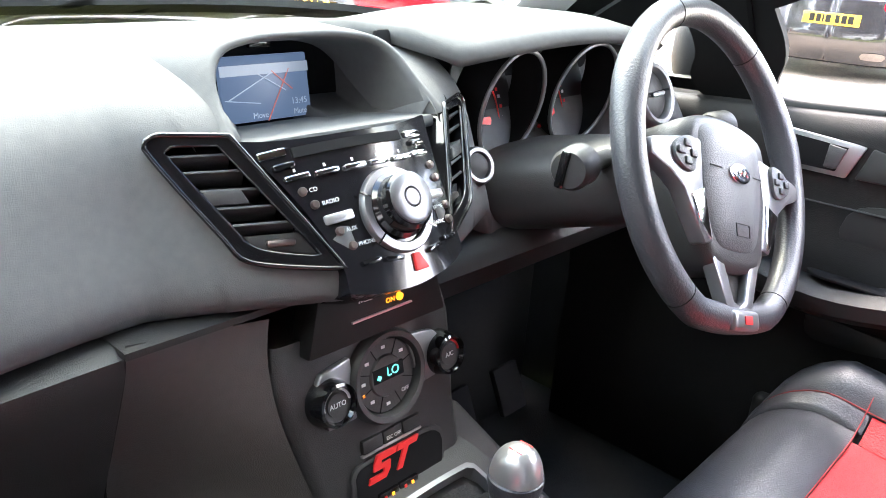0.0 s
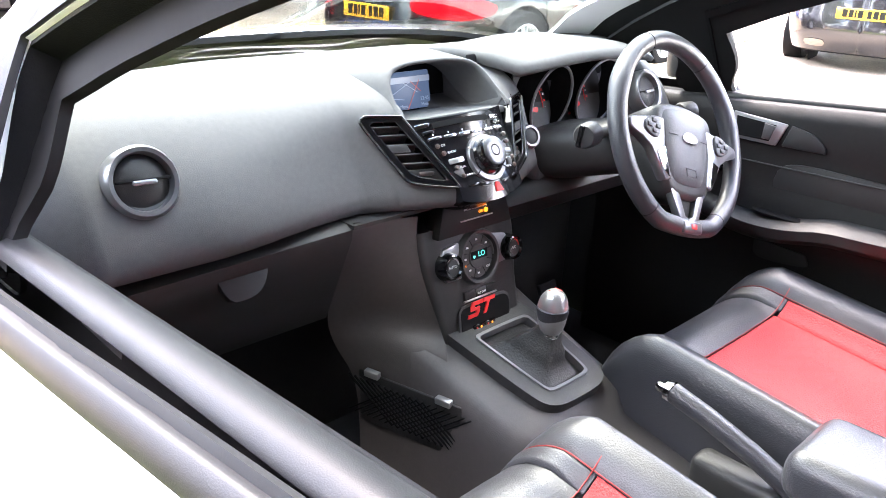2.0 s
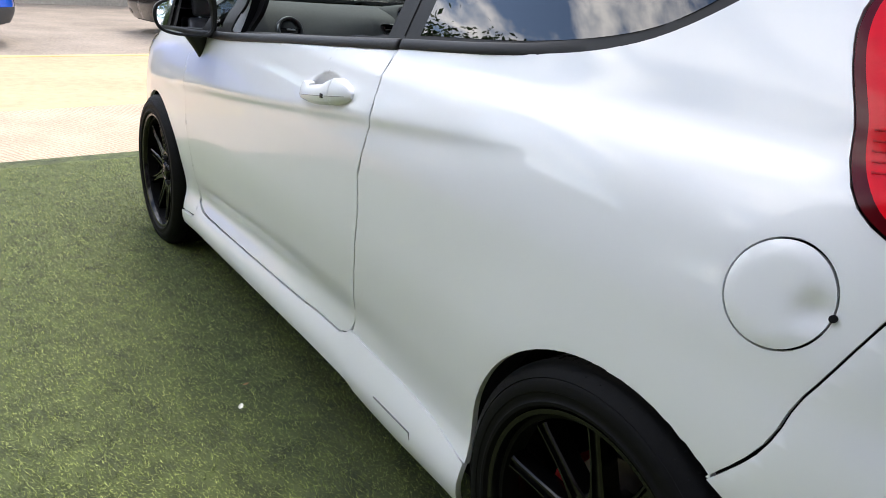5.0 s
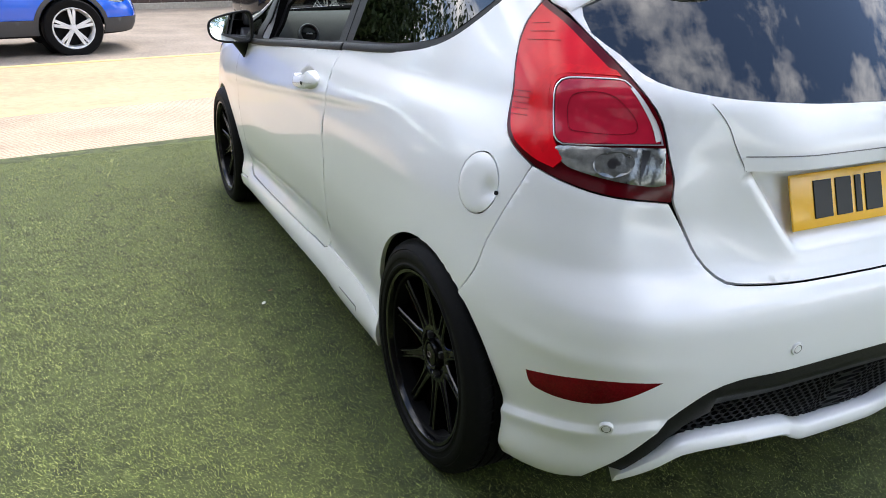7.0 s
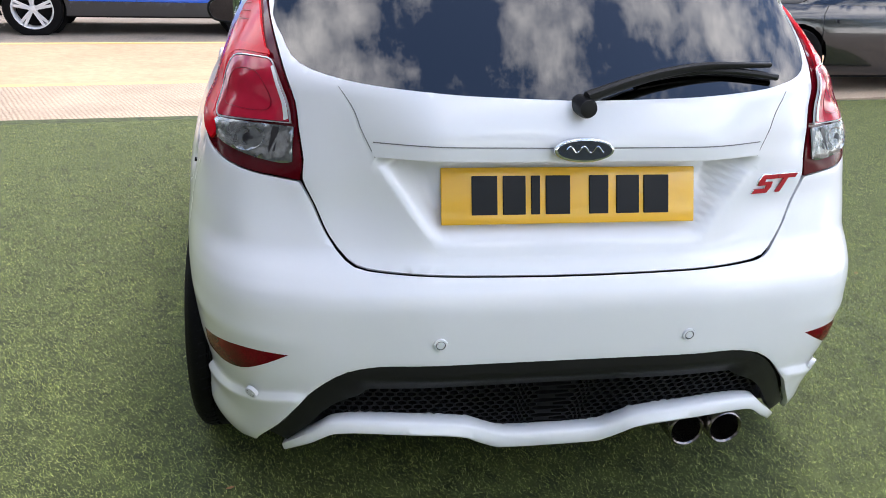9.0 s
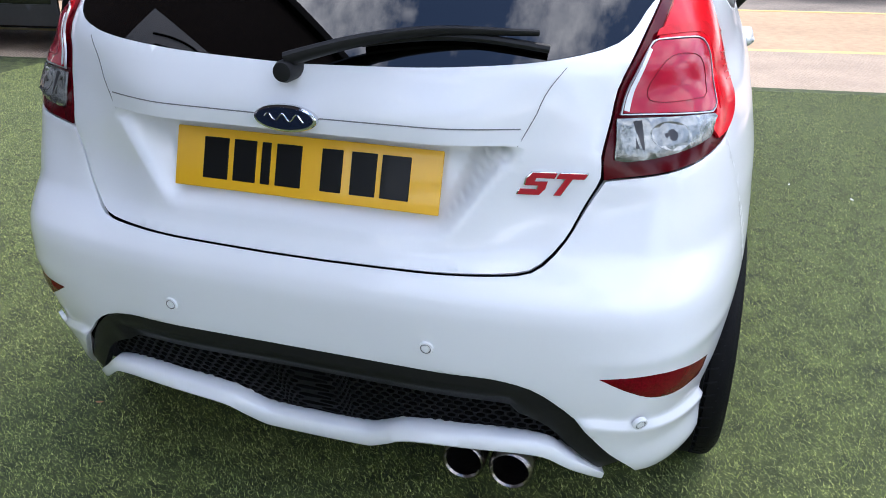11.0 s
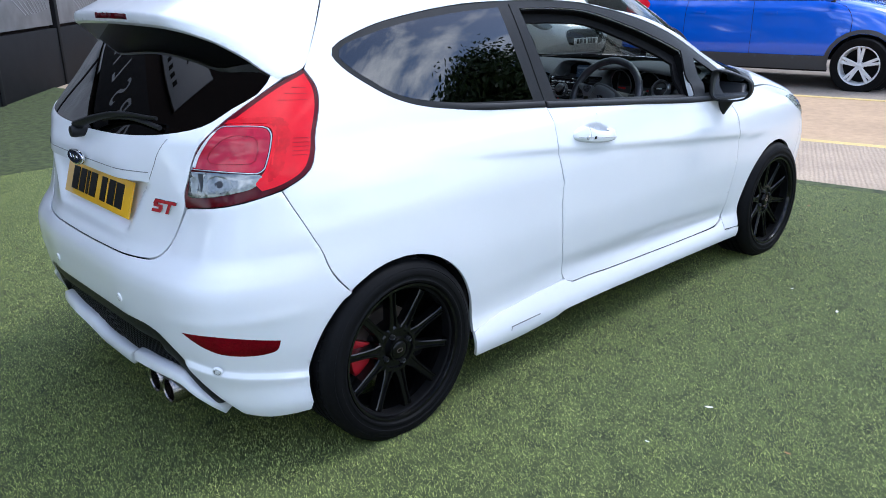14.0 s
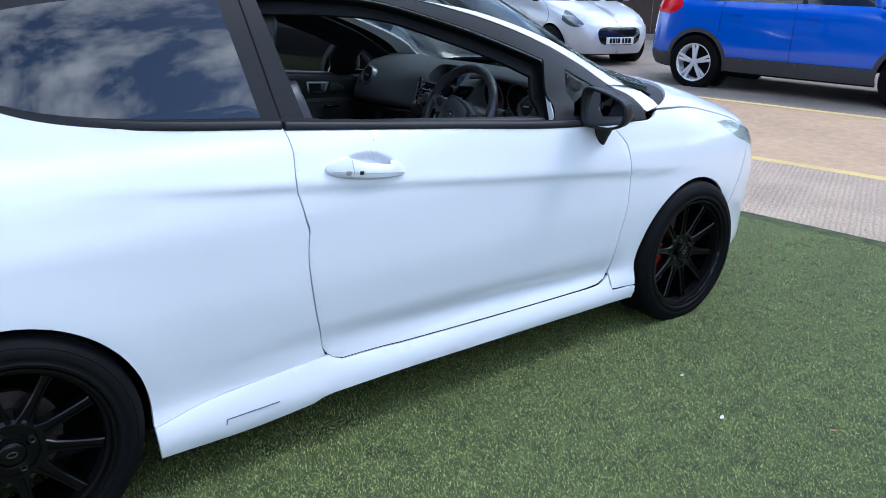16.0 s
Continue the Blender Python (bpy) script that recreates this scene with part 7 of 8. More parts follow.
for a in np.linspace(0, 2 * math.pi, 120, endpoint=False):
    x, z = 0.174 * math.cos(a), 0.174 * math.sin(a)
    if z < -0.158:
        z = -0.158 - (-(z + 0.158)) * 0.35
    path.append(WM @ Vector((x, 0, z)))
GRIP = lambda u: 1.0 + 0.10 * sum(math.exp(-(((u - c + 0.5) % 1 - 0.5) / 0.028) ** 2) for c in (0.055, 0.445))
part("rim", tube(path, 0.0165, 18, closed=True, taper=GRIP), LEATHER, wheel, "perforated black leather rim", sharp=None)
for a in (62, 118, 235, 305):
    c = Vector((0.174 * math.cos(radians(a)), 0, max(-0.162, 0.174 * math.sin(radians(a)))))
    t_ = Vector((-math.sin(radians(a)), 0, math.cos(radians(a))))
    n_ = Vector((math.cos(radians(a)), 0, math.sin(radians(a))))
    part("rim_seam", tube([WM @ (c + (n_ * math.cos(b) + Vector((0, 1, 0)) * math.sin(b)) * 0.0165) for b in np.linspace(0, 2 * math.pi, 18, endpoint=False)], 0.0007, 5, closed=True), VOID, wheel)
PM = WM @ pose(-0.004, 0.017, 0)
pad = [(-0.070, 0.022), (-0.056, 0.038), (0.0, 0.045), (0.056, 0.038), (0.070, 0.022), (0.068, -0.026), (0.054, -0.078), (0.038, -0.098), (0.0, -0.102), (-0.038, -0.098), (-0.054, -0.078), (-0.068, -0.026)]
pc = [np.array(p) for p in curve(pad, 0.010)]
secs = [[PM @ Vector((p[0] * k, y, p[1] * k)) for p in pc] for k, y in ((0.99, 0.03), (1.0, 0.0), (0.995, -0.018), (0.97, -0.027), (0.90, -0.033), (0.6, -0.038), (0.3, -0.040), (0.02, -0.040))]
hubp = part("airbag_cover", loft(secs), PAD_GREY, wheel, "grey airbag cover", sharp=None)
secs = [[WM @ Vector((p[0] * k * 1.05, y, p[1] * k)) for p in pc] for k, y in ((1.10, 0.055), (1.15, 0.01), (1.13, -0.010), (1.02, -0.014))]
part("hub_shell", loft(secs), CABIN_BLACK, wheel, sharp=None)
part("wheel_badge", prism(oval(0.0215, 0.0105), 0.004, PM @ pose(0, -0.0425, -0.012), 0.001), CHROME, hubp)
part("wheel_badge_field", prism(oval(0.0185, 0.008), 0.002, PM @ pose(0, -0.0435, -0.012)), BADGE_BLUE, hubp)
part("badge_script", tube([PM @ Vector((-0.012 + 0.024 * u, -0.0438, -0.012 + 0.003 * math.sin(u * 17))) for u in np.linspace(0, 1, 22)], 0.0008, 5), CHROME, hubp)
mk = [PM @ Vector((x, -0.0398, z)) for x, z in ((-0.014, -0.066), (0.014, -0.066), (0.014, -0.079), (-0.014, -0.079))]
part("airbag_mark", tube(mk, 0.0007, 4, closed=True), RECESS, hubp)
for sg in (-1, 1):
    part("cover_crease", tube([PM @ Vector((sg * x, -0.0388 + 0.10 * max(0, x - 0.045), -0.010)) for x in (0.034, 0.045, 0.056)], 0.0009, 4), RECESS, hubp)
    arm = [(0.062 * sg, 0.018), (0.10 * sg, 0.014), (0.150 * sg, 0.004), (0.160 * sg, 0.0), (0.160 * sg, -0.016), (0.128 * sg, -0.026), (0.104 * sg, -0.040), (0.090 * sg, -0.062), (0.070 * sg, -0.092), (0.052 * sg, -0.088), (0.066 * sg, -0.030)]
    sp = part("spoke", prism(arm, 0.020, WM @ pose(0, -0.016, 0), 0.004), SILVER_PAINT, wheel, "silver spoke with control buttons")
    pod = curve([(0.084 * sg, 0.010), (0.104 * sg, 0.012), (0.122 * sg, 0.002), (0.124 * sg, -0.012), (0.106 * sg, -0.022), (0.088 * sg, -0.020)], 0.006)
    part("button_pod", prism(pod, 0.006, WM @ pose(0, -0.0205, 0), 0.0015), PAD_GREY, sp)
    for x, z in ((0.103, 0.004), (0.103, -0.014), (0.116, -0.005), (0.092, -0.005)):
        part("control_button", block((0.011, 0.003, 0.0075), bevel=0.0012, m=WM @ pose(sg * x, -0.0215, z)), DARK_PLASTIC, sp)
    part("spoke_insert", prism([(0.068 * sg, -0.034), (0.094 * sg, -0.044), (0.082 * sg, -0.070), (0.062 * sg, -0.088)], 0.006, WM @ pose(0, -0.0185, 0), 0.002), CHROME, sp)
    leg = [(0.030 * sg, -0.098), (0.060 * sg, -0.084), (0.028 * sg, -0.152), (0.022 * sg, -0.162), (0.0, -0.162), (0.0, -0.150), (0.012 * sg, -0.146)]
    part("lower_spoke", prism(leg, 0.016, WM @ pose(0, -0.012, 0), 0.003), SILVER_PAINT, wheel)
part("lower_web", prism([(-0.030, -0.08), (0.030, -0.08), (0.014, -0.150), (-0.014, -0.150)], 0.008, WM @ pose(0, -0.002, 0), 0.002), DARK_PLASTIC, wheel)
em_ = part("rim_emblem", block((0.056, 0.014, 0.022), bevel=0.006, segments=3, m=WM @ pose(0, -0.012, -0.166)), SILVER_PAINT, wheel, "silver emblem plate")
part("emblem_mark", block((0.016, 0.002, 0.009), bevel=0.001, m=WM @ pose(0, -0.0195, -0.166)), MARK_RED, em_)
# pedals, coloured black to put the footwell's shade on them
for x in (0.24, 0.34, 0.46):
    part("pedal", block((0.06, 0.012, 0.08), bevel=0.004, m=pose(x, 1.93, 0.38, -25)), VOID, car)


# seats
def build_seat(cx, fy):
    seat = new("front_seat")
    seat.parent = car
    tagged(seat, "black leather sports seat with red centre panels")

    across = spl((0.0, 0.0), (0.45, 0.135), (0.6, 0.168), (0.72, 0.196), (0.84, 0.226), (0.93, 0.247), (1.0, 0.254))
    rise = spl((0.0, 0.0), (0.40, 0.003), (0.50, 0.010), (0.60, 0.024), (0.74, 0.050), (0.84, 0.058), (0.93, 0.028), (1.0, -0.075))

    def top(u, v):
        """u across -1..1, v from the front lip (below 0) to the back 1."""
        a = abs(u)
        bend = max(0.0, 0.12 - v) / 0.40
        r = 0.10
        ang = bend * math.pi / 2
        lift = float(rise(a)) * (1 - 0.55 * min(1, bend * 1.2))
        y = fy - 0.48 * max(v, 0.12) - r * 0.9 + r * math.sin(ang) + 0.055
        z = 0.517 - 0.06 * max(0, v - 0.12) - r * (1 - math.cos(ang)) + lift
        return Vector((cx + math.copysign(float(across(a)), u), y - 0.03 * max(0, a - 0.6) * (bend > 0), z))

    def pad_(name, u0, u1, v0, v1, mat, puff=0.010, n=14, rib=0.0, label=""):
        rows = []
        for v in np.linspace(v0, v1, n):
            row = []
            for u in np.linspace(u0, u1, n):
                p = top(u, v)
                fu, fv = (u - u0) / (u1 - u0), (v - v0) / (v1 - v0)
                e = min(1, 6 * min(fu, 1 - fu)) * min(1, 6 * min(fv, 1 - fv))
                p.z += puff * e ** 0.5 + rib * math.sin(fv * 60) * math.sin(fu * 34) * e
                row.append(p)
            rows.append(row)
        low = [[Vector((p.x, p.y, p.z - 0.03)) for p in row] for row in rows]
        return part(name, join(loft(rows, close=False), loft(low, close=False)), mat, seat, label, sharp=None)
    pad_("centre_pad", -0.44, 0.44, 0.21, 1.0, RED_CLOTH, 0.006, 40, 0.0012, "red quilted cloth centre panel")
    pad_("front_pad", -0.5, 0.5, -0.28, 0.205, LEATHER, 0.006, 24)
    for sg in (-1, 1):
        a, b = (0.445, 0.62)
        pad_("inner_bolster", sg * a if sg > 0 else -b, sg * b if sg > 0 else -a, 0.225, 1.0, RED_CLOTH, 0.004, 16, label="red inner bolster")
        a, b = (0.625, 1.0)
        pad_("outer_bolster", sg * a if sg > 0 else -b, sg * b if sg > 0 else -a, -0.28, 1.0, LEATHER, 0.004, 24)
        a, b = (0.505, 0.62)
        pad_("bolster_nose", sg * a if sg > 0 else -b, sg * b if sg > 0 else -a, -0.28, 0.22, LEATHER, 0.006, 20)
        line = [top(sg * 0.622, v) + Vector((0, 0, 0.003)) for v in np.linspace(-0.26, 1.0, 36)]
        part("stitching", tube(line, 0.0009, 5), STITCH, seat)
    line = [top(u, 0.208) + Vector((0, 0, 0.003)) for u in np.linspace(-0.69, 0.69, 30)]
    part("stitching", tube(line, 0.0009, 5), STITCH, seat)
    part("seat_base", block((0.47, 0.46, 0.16), (cx, fy - 0.25, 0.375), 0.03, 3), LEATHER, seat)
    back = []
    for u in np.linspace(0, 1, 12):
        w = 0.24 - 0.055 * u ** 2
        y0, z0 = fy - 0.49 - 0.20 * u, 0.46 + 0.56 * u
        row = []
        for a in np.linspace(0, 2 * math.pi, 24, endpoint=False):
            c, s_ = math.copysign(abs(math.cos(a)) ** 0.55, math.cos(a)), math.copysign(abs(math.sin(a)) ** 0.7, math.sin(a))
            row.append((cx + w * c, y0 - 0.05 + 0.055 * s_ + (0.045 * max(0, abs(c) - 0.6) if s_ > 0 else 0), z0 + 0.012 * s_))
        back.append(row)
    part("backrest", loft(back), LEATHER, seat, sharp=None)
    part("headrest", block((0.25, 0.09, 0.17), bevel=0.04, segments=4, m=pose(cx, fy - 0.76, 1.14, -10)), LEATHER, seat)
    for sg in (-1, 1):
        part("headrest_post", tube([(cx + sg * 0.06, fy - 0.745, 1.0), (cx + sg * 0.06, fy - 0.755, 1.09)], 0.006, 8), CHROME, seat)


build_seat(0.375, 1.575)
build_seat(-0.345, 1.50)
part("rear_seat", block((1.14, 0.45, 0.16), (0, 0.42, 0.46), 0.05, 4), LEATHER, car, "black rear bench seat")
part("rear_backrest", block((1.12, 0.13, 0.50), m=pose(0, 0.14, 0.74, -14), bevel=0.045, segments=4), LEATHER, car)
for x in (-0.3, 0.3):
    part("rear_headrest", block((0.24, 0.08, 0.14), m=pose(x, 0.07, 1.05, -12), bevel=0.03, segments=3), LEATHER, car)
part("parcel_shelf", block((1.06, 0.45, 0.02), (0, -0.20, 0.93), 0.006), DARK_PLASTIC, car)

# door cards
for sg in (-1, 1):
    rows = []
    for y in np.linspace(0.80, 1.98, 26):
        belt_z = 0.945 - 0.078 * (y - 0.745)
        row = []
        for x, z in ((0.715, belt_z - 0.004), (0.690, belt_z + 0.002), (0.672, belt_z - 0.006), (0.664, belt_z - 0.03), (0.668, 0.80), (0.672, 0.74), (0.660, 0.70), (0.650, 0.66), (0.655, 0.62), (0.672, 0.59), (0.676, 0.48), (0.668, 0.40), (0.672, 0.22), (0.75, 0.20)):
            row.append((sg * x, y, z))
        rows.append(row)
    card = part("door_card", loft(rows, close=False), DOOR_PLASTIC, car, "dark grained plastic door lining", sharp=None)
    rows = []
    for y in np.linspace(0.80, 1.70, 24):
        bz = 0.945 - 0.078 * (y - 0.745)
        rows.append([(sg * x, y, bz + z) for x, z in ((0.722, 0.0), (0.718, 0.008), (0.706, 0.011), (0.690, 0.010), (0.684, 0.004), (0.684, -0.006))])
    part("inner_belt_seal", loft(rows, close=False), BLACK_TRIM, card, "black rubber inner window seal", sharp=50)
    hm = basis((sg * 0.664, 1.606, 0.822), (0, -sg, 0), (sg, 0, 0))
    part("handle_recess", prism([(-0.058, 0.028), (0.040, 0.022), (0.058, 0.020), (0.040, -0.026), (-0.052, -0.026)], 0.006, hm @ pose(0, -0.002, 0), 0.002), SATIN_SILVER, card, "silver interior door handle")
    part("handle_well", prism([(-0.048, 0.020), (0.036, 0.015), (0.026, -0.019), (-0.045, -0.019)], 0.004, hm @ pose(0, -0.004, 0)), VOID, card)
    part("handle_lever", prism([(0.012, 0.016), (0.036, 0.013), (0.027, -0.016), (0.010, -0.016)], 0.005, hm @ pose(0, -0.006, 0), 0.002), PAD_GREY, card)
    sx_ = lambda d: sg * (0.664 - d)
    part("tweeter_panel", prism(curve([(0.066, 0.020)] * 2 + [(0.110, 0.010), (0.135, -0.008)] + [(0.140, -0.022)] * 2 + [(0.052, -0.024)] * 2, 0.012), 0.006, hm @ pose(0, -0.003, 0), 0.002), RECESS, card, "grained triangular inlay")
    part("trim_line", tube([(sx_(0.003), y, 0.765 - 0.012 * math.sin((y - 1.2) * 2)) for y in np.linspace(1.0, 1.75, 24)], 0.0016, 5), RECESS, card)
    secs = []
    for u in np.linspace(0, 1, 22):
        y = 1.70 - 0.62 * u
        z = 0.655 - 0.022 * math.sin(math.pi * min(1, u * 2.2)) + 0.018 * u
        w = 0.012 + 0.050 * math.sin(math.pi * min(1, 0.12 + u * 0.9)) ** 0.7
        secs.append([(sx_(0.0), y, z + 0.022), (sx_(w * 0.7), y, z + 0.018), (sx_(w), y, z + 0.006), (sx_(w), y, z - 0.014), (sx_(w * 0.75), y, z - 0.026), (sx_(0.0), y, z - 0.034)])
    part("armrest_pull", loft(secs), DARK_PLASTIC, card, "curved armrest with a pull recess", sharp=50)
    part("pull_recess", prism(curve([(-0.075, 0.012), (0.05, 0.010), (0.09, -0.002), (0.04, -0.012), (-0.06, -0.010)], 0.01), 0.004, basis((sx_(0.028), 1.50, 0.668), (0, -sg, 0), (0, 0, -1)), 0.001), VOID, card)
    part("bottle_recess", prism(curve([(-0.055, 0.020)] * 2 + [(0.055, 0.012)] * 2 + [(0.062, -0.012), (-0.040, -0.020)], 0.012), 0.006, basis((sx_(0.002), 1.517, 0.580), (0, -sg, 0), (sg, 0, 0)), 0.002), RECESS, card)
    part("cloth_inlay", prism(curve([(-0.02, 0.045), (0.10, 0.055), (0.30, 0.04), (0.34, -0.02), (0.12, -0.03), (-0.02, -0.02)], 0.02), 0.004, basis((sx_(0.0), 1.52, 0.715), (0, -sg, 0), (sg, 0, 0)), 0.001), RECESS, card)
    part("door_pocket", block((0.03, 0.34, 0.10), (sg * 0.655, 1.44, 0.40), 0.012, 3), DARK_PLASTIC, card)
    part("window_switch", block((0.03, 0.07, 0.012), (sg * 0.64, 1.66, 0.735), 0.004), GLOSS_BLACK, card)
    # inner pillar trims and the window sill rubber
    in_ = fl((1.672, 0.878), (1.672, 0.878), (1.700, 1.028), (1.700, 1.028), (1.575, 1.078), (1.375, 1.145), (1.12, 1.218), (0.74, 1.238), (0.43, 1.240), (0.43, 1.240))
    out_ = fl((2.13, 0.874), (2.13, 0.874), (1.97, 1.000), (1.765, 1.108), (1.44, 1.210), (1.10, 1.278), (0.72, 1.298), (0.43, 1.292), (0.43, 1.292))
    sk("pillar_trim", curve(in_ + out_[::-1], 0.05), PILLAR_BLACK, mirror=sg < 0, lift=-0.046, h=0.03, depth=0.012, holes=[curve(fl((1.80, 0.890), (1.80, 0.890), (1.835, 1.018), (1.835, 1.018), (1.94, 0.968), (2.07, 0.880), (2.07, 0.880)), 0.04)])
    bp = curve(fl((0.815, 0.90), (0.815, 0.90), (0.74, 1.30), (0.74, 1.30), (0.62, 1.30), (0.62, 1.30), (0.66, 0.90), (0.66, 0.90)), 0.05)
    sk("b_pillar_trim", bp, DARK_PLASTIC, mirror=sg < 0, lift=-0.045, h=0.04, depth=0.02)
head_half = [(0.0, 1.30), (0.0, 1.30)] + [(s, 1.325) for s in np.linspace(0.5, L - 0.3, 10)] + [(L, 1.325), (L, 1.325), (L, 1.90), (L, 1.90), (0, 1.90), (0, 1.90)]
sk("headlining", curve(head_half, 0.08), material("grey_headlining", (0.12, 0.12, 0.12), 0.9, 0, 0, 0.1, 90, 0.3, 500), both=True, lift=-0.028, h=0.07, hv=0.05, depth=0.01)
part("rear_view_mirror", block((0.22, 0.03, 0.065), bevel=0.012, segments=3, m=pose(0, 1.62, 1.275, 12)), DARK_PLASTIC, car)

# ---- other parked cars ----
BODY_TRIM = material("grey_body_cladding", (0.05, 0.05, 0.052), 0.6, 0, 0, 0.1, 40)
PAINTS = {"graphite": material("graphite_paint", (0.03, 0.03, 0.032), 0.25, 0.2, 1.0, 0.05, 10), "red": material("red_paint", (0.55, 0.012, 0.02), 0.25, 0, 1.0, 0.03, 10),
          "blue": material("blue_paint", (0.010, 0.11, 0.68), 0.25, 0.1, 1.0, 0.03, 10), "black": material("black_paint", (0.008, 0.008, 0.009), 0.2, 0, 1.0, 0.05, 10),
          "white": material("silver_white_paint", (0.62, 0.63, 0.64), 0.28, 0.1, 1.0, 0.02, 10), "navy": material("navy_paint", (0.012, 0.02, 0.07), 0.22, 0.2, 1.0, 0.03, 10),
          "yellow": material("yellow_paint", (0.65, 0.62, 0.03), 0.3, 0, 1.0, 0.03, 10)}
FABRIC = material("black_fabric_hood", (0.03, 0.03, 0.032), 0.9, 0, 0, 0.1, 100, 0.3, 400)


def road_wheel(parent, m, r=0.33, rim=None, spokes=10):
    w = new("wheel")
    w.parent = parent
    w.matrix_local = m
    k = r / 0.33
    part("tyre", lathe([(0.225 * k, -0.10), (0.27 * k, -0.11), (0.315 * k, -0.105), (r, -0.085), (r, 0.085), (0.315 * k, 0.105), (0.27 * k, 0.11), (0.232 * k, 0.10), (0.225 * k, 0.08), (0.225 * k, -0.10)], 48), RUBBER, w)
    rm = part("rim", lathe([(0.236 * k, 0.10), (0.228 * k, 0.104), (0.222 * k, 0.098), (0.212 * k, 0.06), (0.20 * k, -0.02), (0.21 * k, -0.09)], 48), rim, w)
    part("barrel_back", lathe([(0.0, -0.03), (0.205 * k, -0.03)], 32), VOID, w)
    bms = []
    for i in range(spokes):
        a = 2 * math.pi * (i // 2) / (spokes // 2) + (0.13 if i % 2 else -0.13) if spokes > 7 else 2 * math.pi * i / spokes
        b = block((0.028, (0.036 if spokes == 10 else 0.018) if spokes > 7 else 0.045, 0.185 * k), (0.078, 0, 0.125 * k), 0.005, 1)
        b.transform(Matrix.Rotation(a, 4, "X"))
        bms.append(b)
    bms.append(lathe([(0.0, 0.095), (0.03, 0.094), (0.045, 0.085), (0.055, 0.05)], 24))
    part("spoke_star", join(*bms), rim, rm)
    return w


def other_car(name, label, m, paint, length=4.4, width=1.8, height=1.46, wb=2.65, fo=0.85, belt=0.95, kind="hatch", clad=False, wheel_r=0.33, rim=None, spokes=10, rear_plate=None, front_plate=None, roof_mat=None, ground=0.19):
    c = thing(name, m, label, "car", "cars parked round the yard")
    w, r, f, top = width / 2, -(length - wb - fo), wb + fo, height - 0.10
    if kind == "hatch":
        rear = spl((0.15, r + 0.10), (0.4, r), (0.65, r + 0.02), (belt, r + 0.07), (belt + 0.15, r + 0.14), (top, r + 0.42))
    elif kind == "estate":
        rear = spl((0.15, r + 0.10), (0.4, r), (0.65, r + 0.02), (belt, r + 0.05), (top, r + 0.35))
    else:
        rear = spl((0.15, r + 0.12), (0.4, r), (0.65, r + 0.03), (belt - 0.06, r + 0.06), (belt, r + 0.22), (belt + 0.05, r + 0.62), (top, r + 1.15))
    sh = Shell(width=spl((0.15, 0.93 * w), (0.32, 0.965 * w), (0.55, w), (belt - 0.14, 0.985 * w), (belt, 0.93 * w), (top, 0.71 * w)), rear=rear,
               front=spl((0.15, f - 0.10), (0.42, f), (0.60, f - 0.04), (0.74, f - 0.20), (belt - 0.06, f - 0.70), (belt, f - 0.98), (top, f - 1.85)),
               mid=wb * 0.45, rear_n=spl((0.15, 4.4), (0.6, 4.6), (top, 4.2)), front_n=spl((0.15, 3.8), (0.6, 4.0), (top, 4.4)), edge=top, crown=0.10)
    l = sh.length
    K_ = lambda nm, o, mt, **k: skin(nm, sh, o, mt, c, **k)

    def ring(y, z0, rr, n=22):
        return [np.array(sh.flank(y + rr * math.cos(a), z0 + rr * math.sin(a))) for a in np.linspace(0, 2 * math.pi, n, endpoint=False)]
    arches = [ring(0, wheel_r - 0.03, wheel_r + 0.045), ring(wb, wheel_r - 0.03, wheel_r + 0.045)]
    low = 0.42 if clad else ground
    frame_ = lambda a, b: curve([(0, a), (0, a), (l * 0.25, a), (l * 0.5, a), (l * 0.75, a), (l, a), (l, a), (l, b), (l, b), (l * 0.75, b), (l * 0.5, b), (l * 0.25, b), (0, b), (0, b)], 0.10)
    if clad:
        K_("lower_cladding", frame_(ground, low - 0.004), BODY_TRIM, both=True, holes=arches, h=0.07, lift=0.006)
        cut = [a for a in arches]
        for y in (0, wb):
            bow = lambda rr: [sh.flank(y + rr * math.cos(radians(a)), wheel_r - 0.03 + rr * math.sin(radians(a))) for a in np.linspace(-4, 184, 26)]
            for mirror in (False, True):
                rim_o, rim_i = bow(wheel_r + 0.095), bow(wheel_r + 0.046)
                K_("arch_cladding", [np.array(q) for q in rim_o + rim_i[::-1]], BODY_TRIM, mirror=mirror, h=0.03, lift=0.012)
        K_("body", frame_(low, belt), paint, both=True, holes=cut, h=0.07)
    else:
        K_("body", frame_(ground, belt), paint, both=True, holes=arches, h=0.07)
    K_("under_shell", frame_(ground - 0.03, belt - 0.02), VOID, both=True, holes=[ring(0, wheel_r - 0.03, wheel_r + 0.06), ring(wb, wheel_r - 0.03, wheel_r + 0.06)], h=0.09, lift=-0.03)
    K_("window_band", frame_(belt + 0.003, top - 0.003), CARGLASS, both=True, h=0.08, lift=-0.006, depth=0.004, roll=0)
    # black sheet behind the glass, standing in for the cabin's shade
    K_("cabin_shade_sheet", frame_(belt - 0.02, top - 0.01), VOID, both=True, h=0.09, lift=-0.22, depth=0.004)
    cap = [(0, top), (0, top)] + [(s, top) for s in np.linspace(0.3, l - 0.3, 8)] + [(l, top), (l, top), (l, top + 0.69 * w), (l, top + 0.69 * w), (0, top + 0.69 * w), (0, top + 0.69 * w)]
    K_("roof", curve(cap, 0.1), roof_mat or paint, both=True, h=0.09, hv=0.05)
    ya, yb = f - 1.0, r + (0.12 if kind != "saloon" else 0.7)
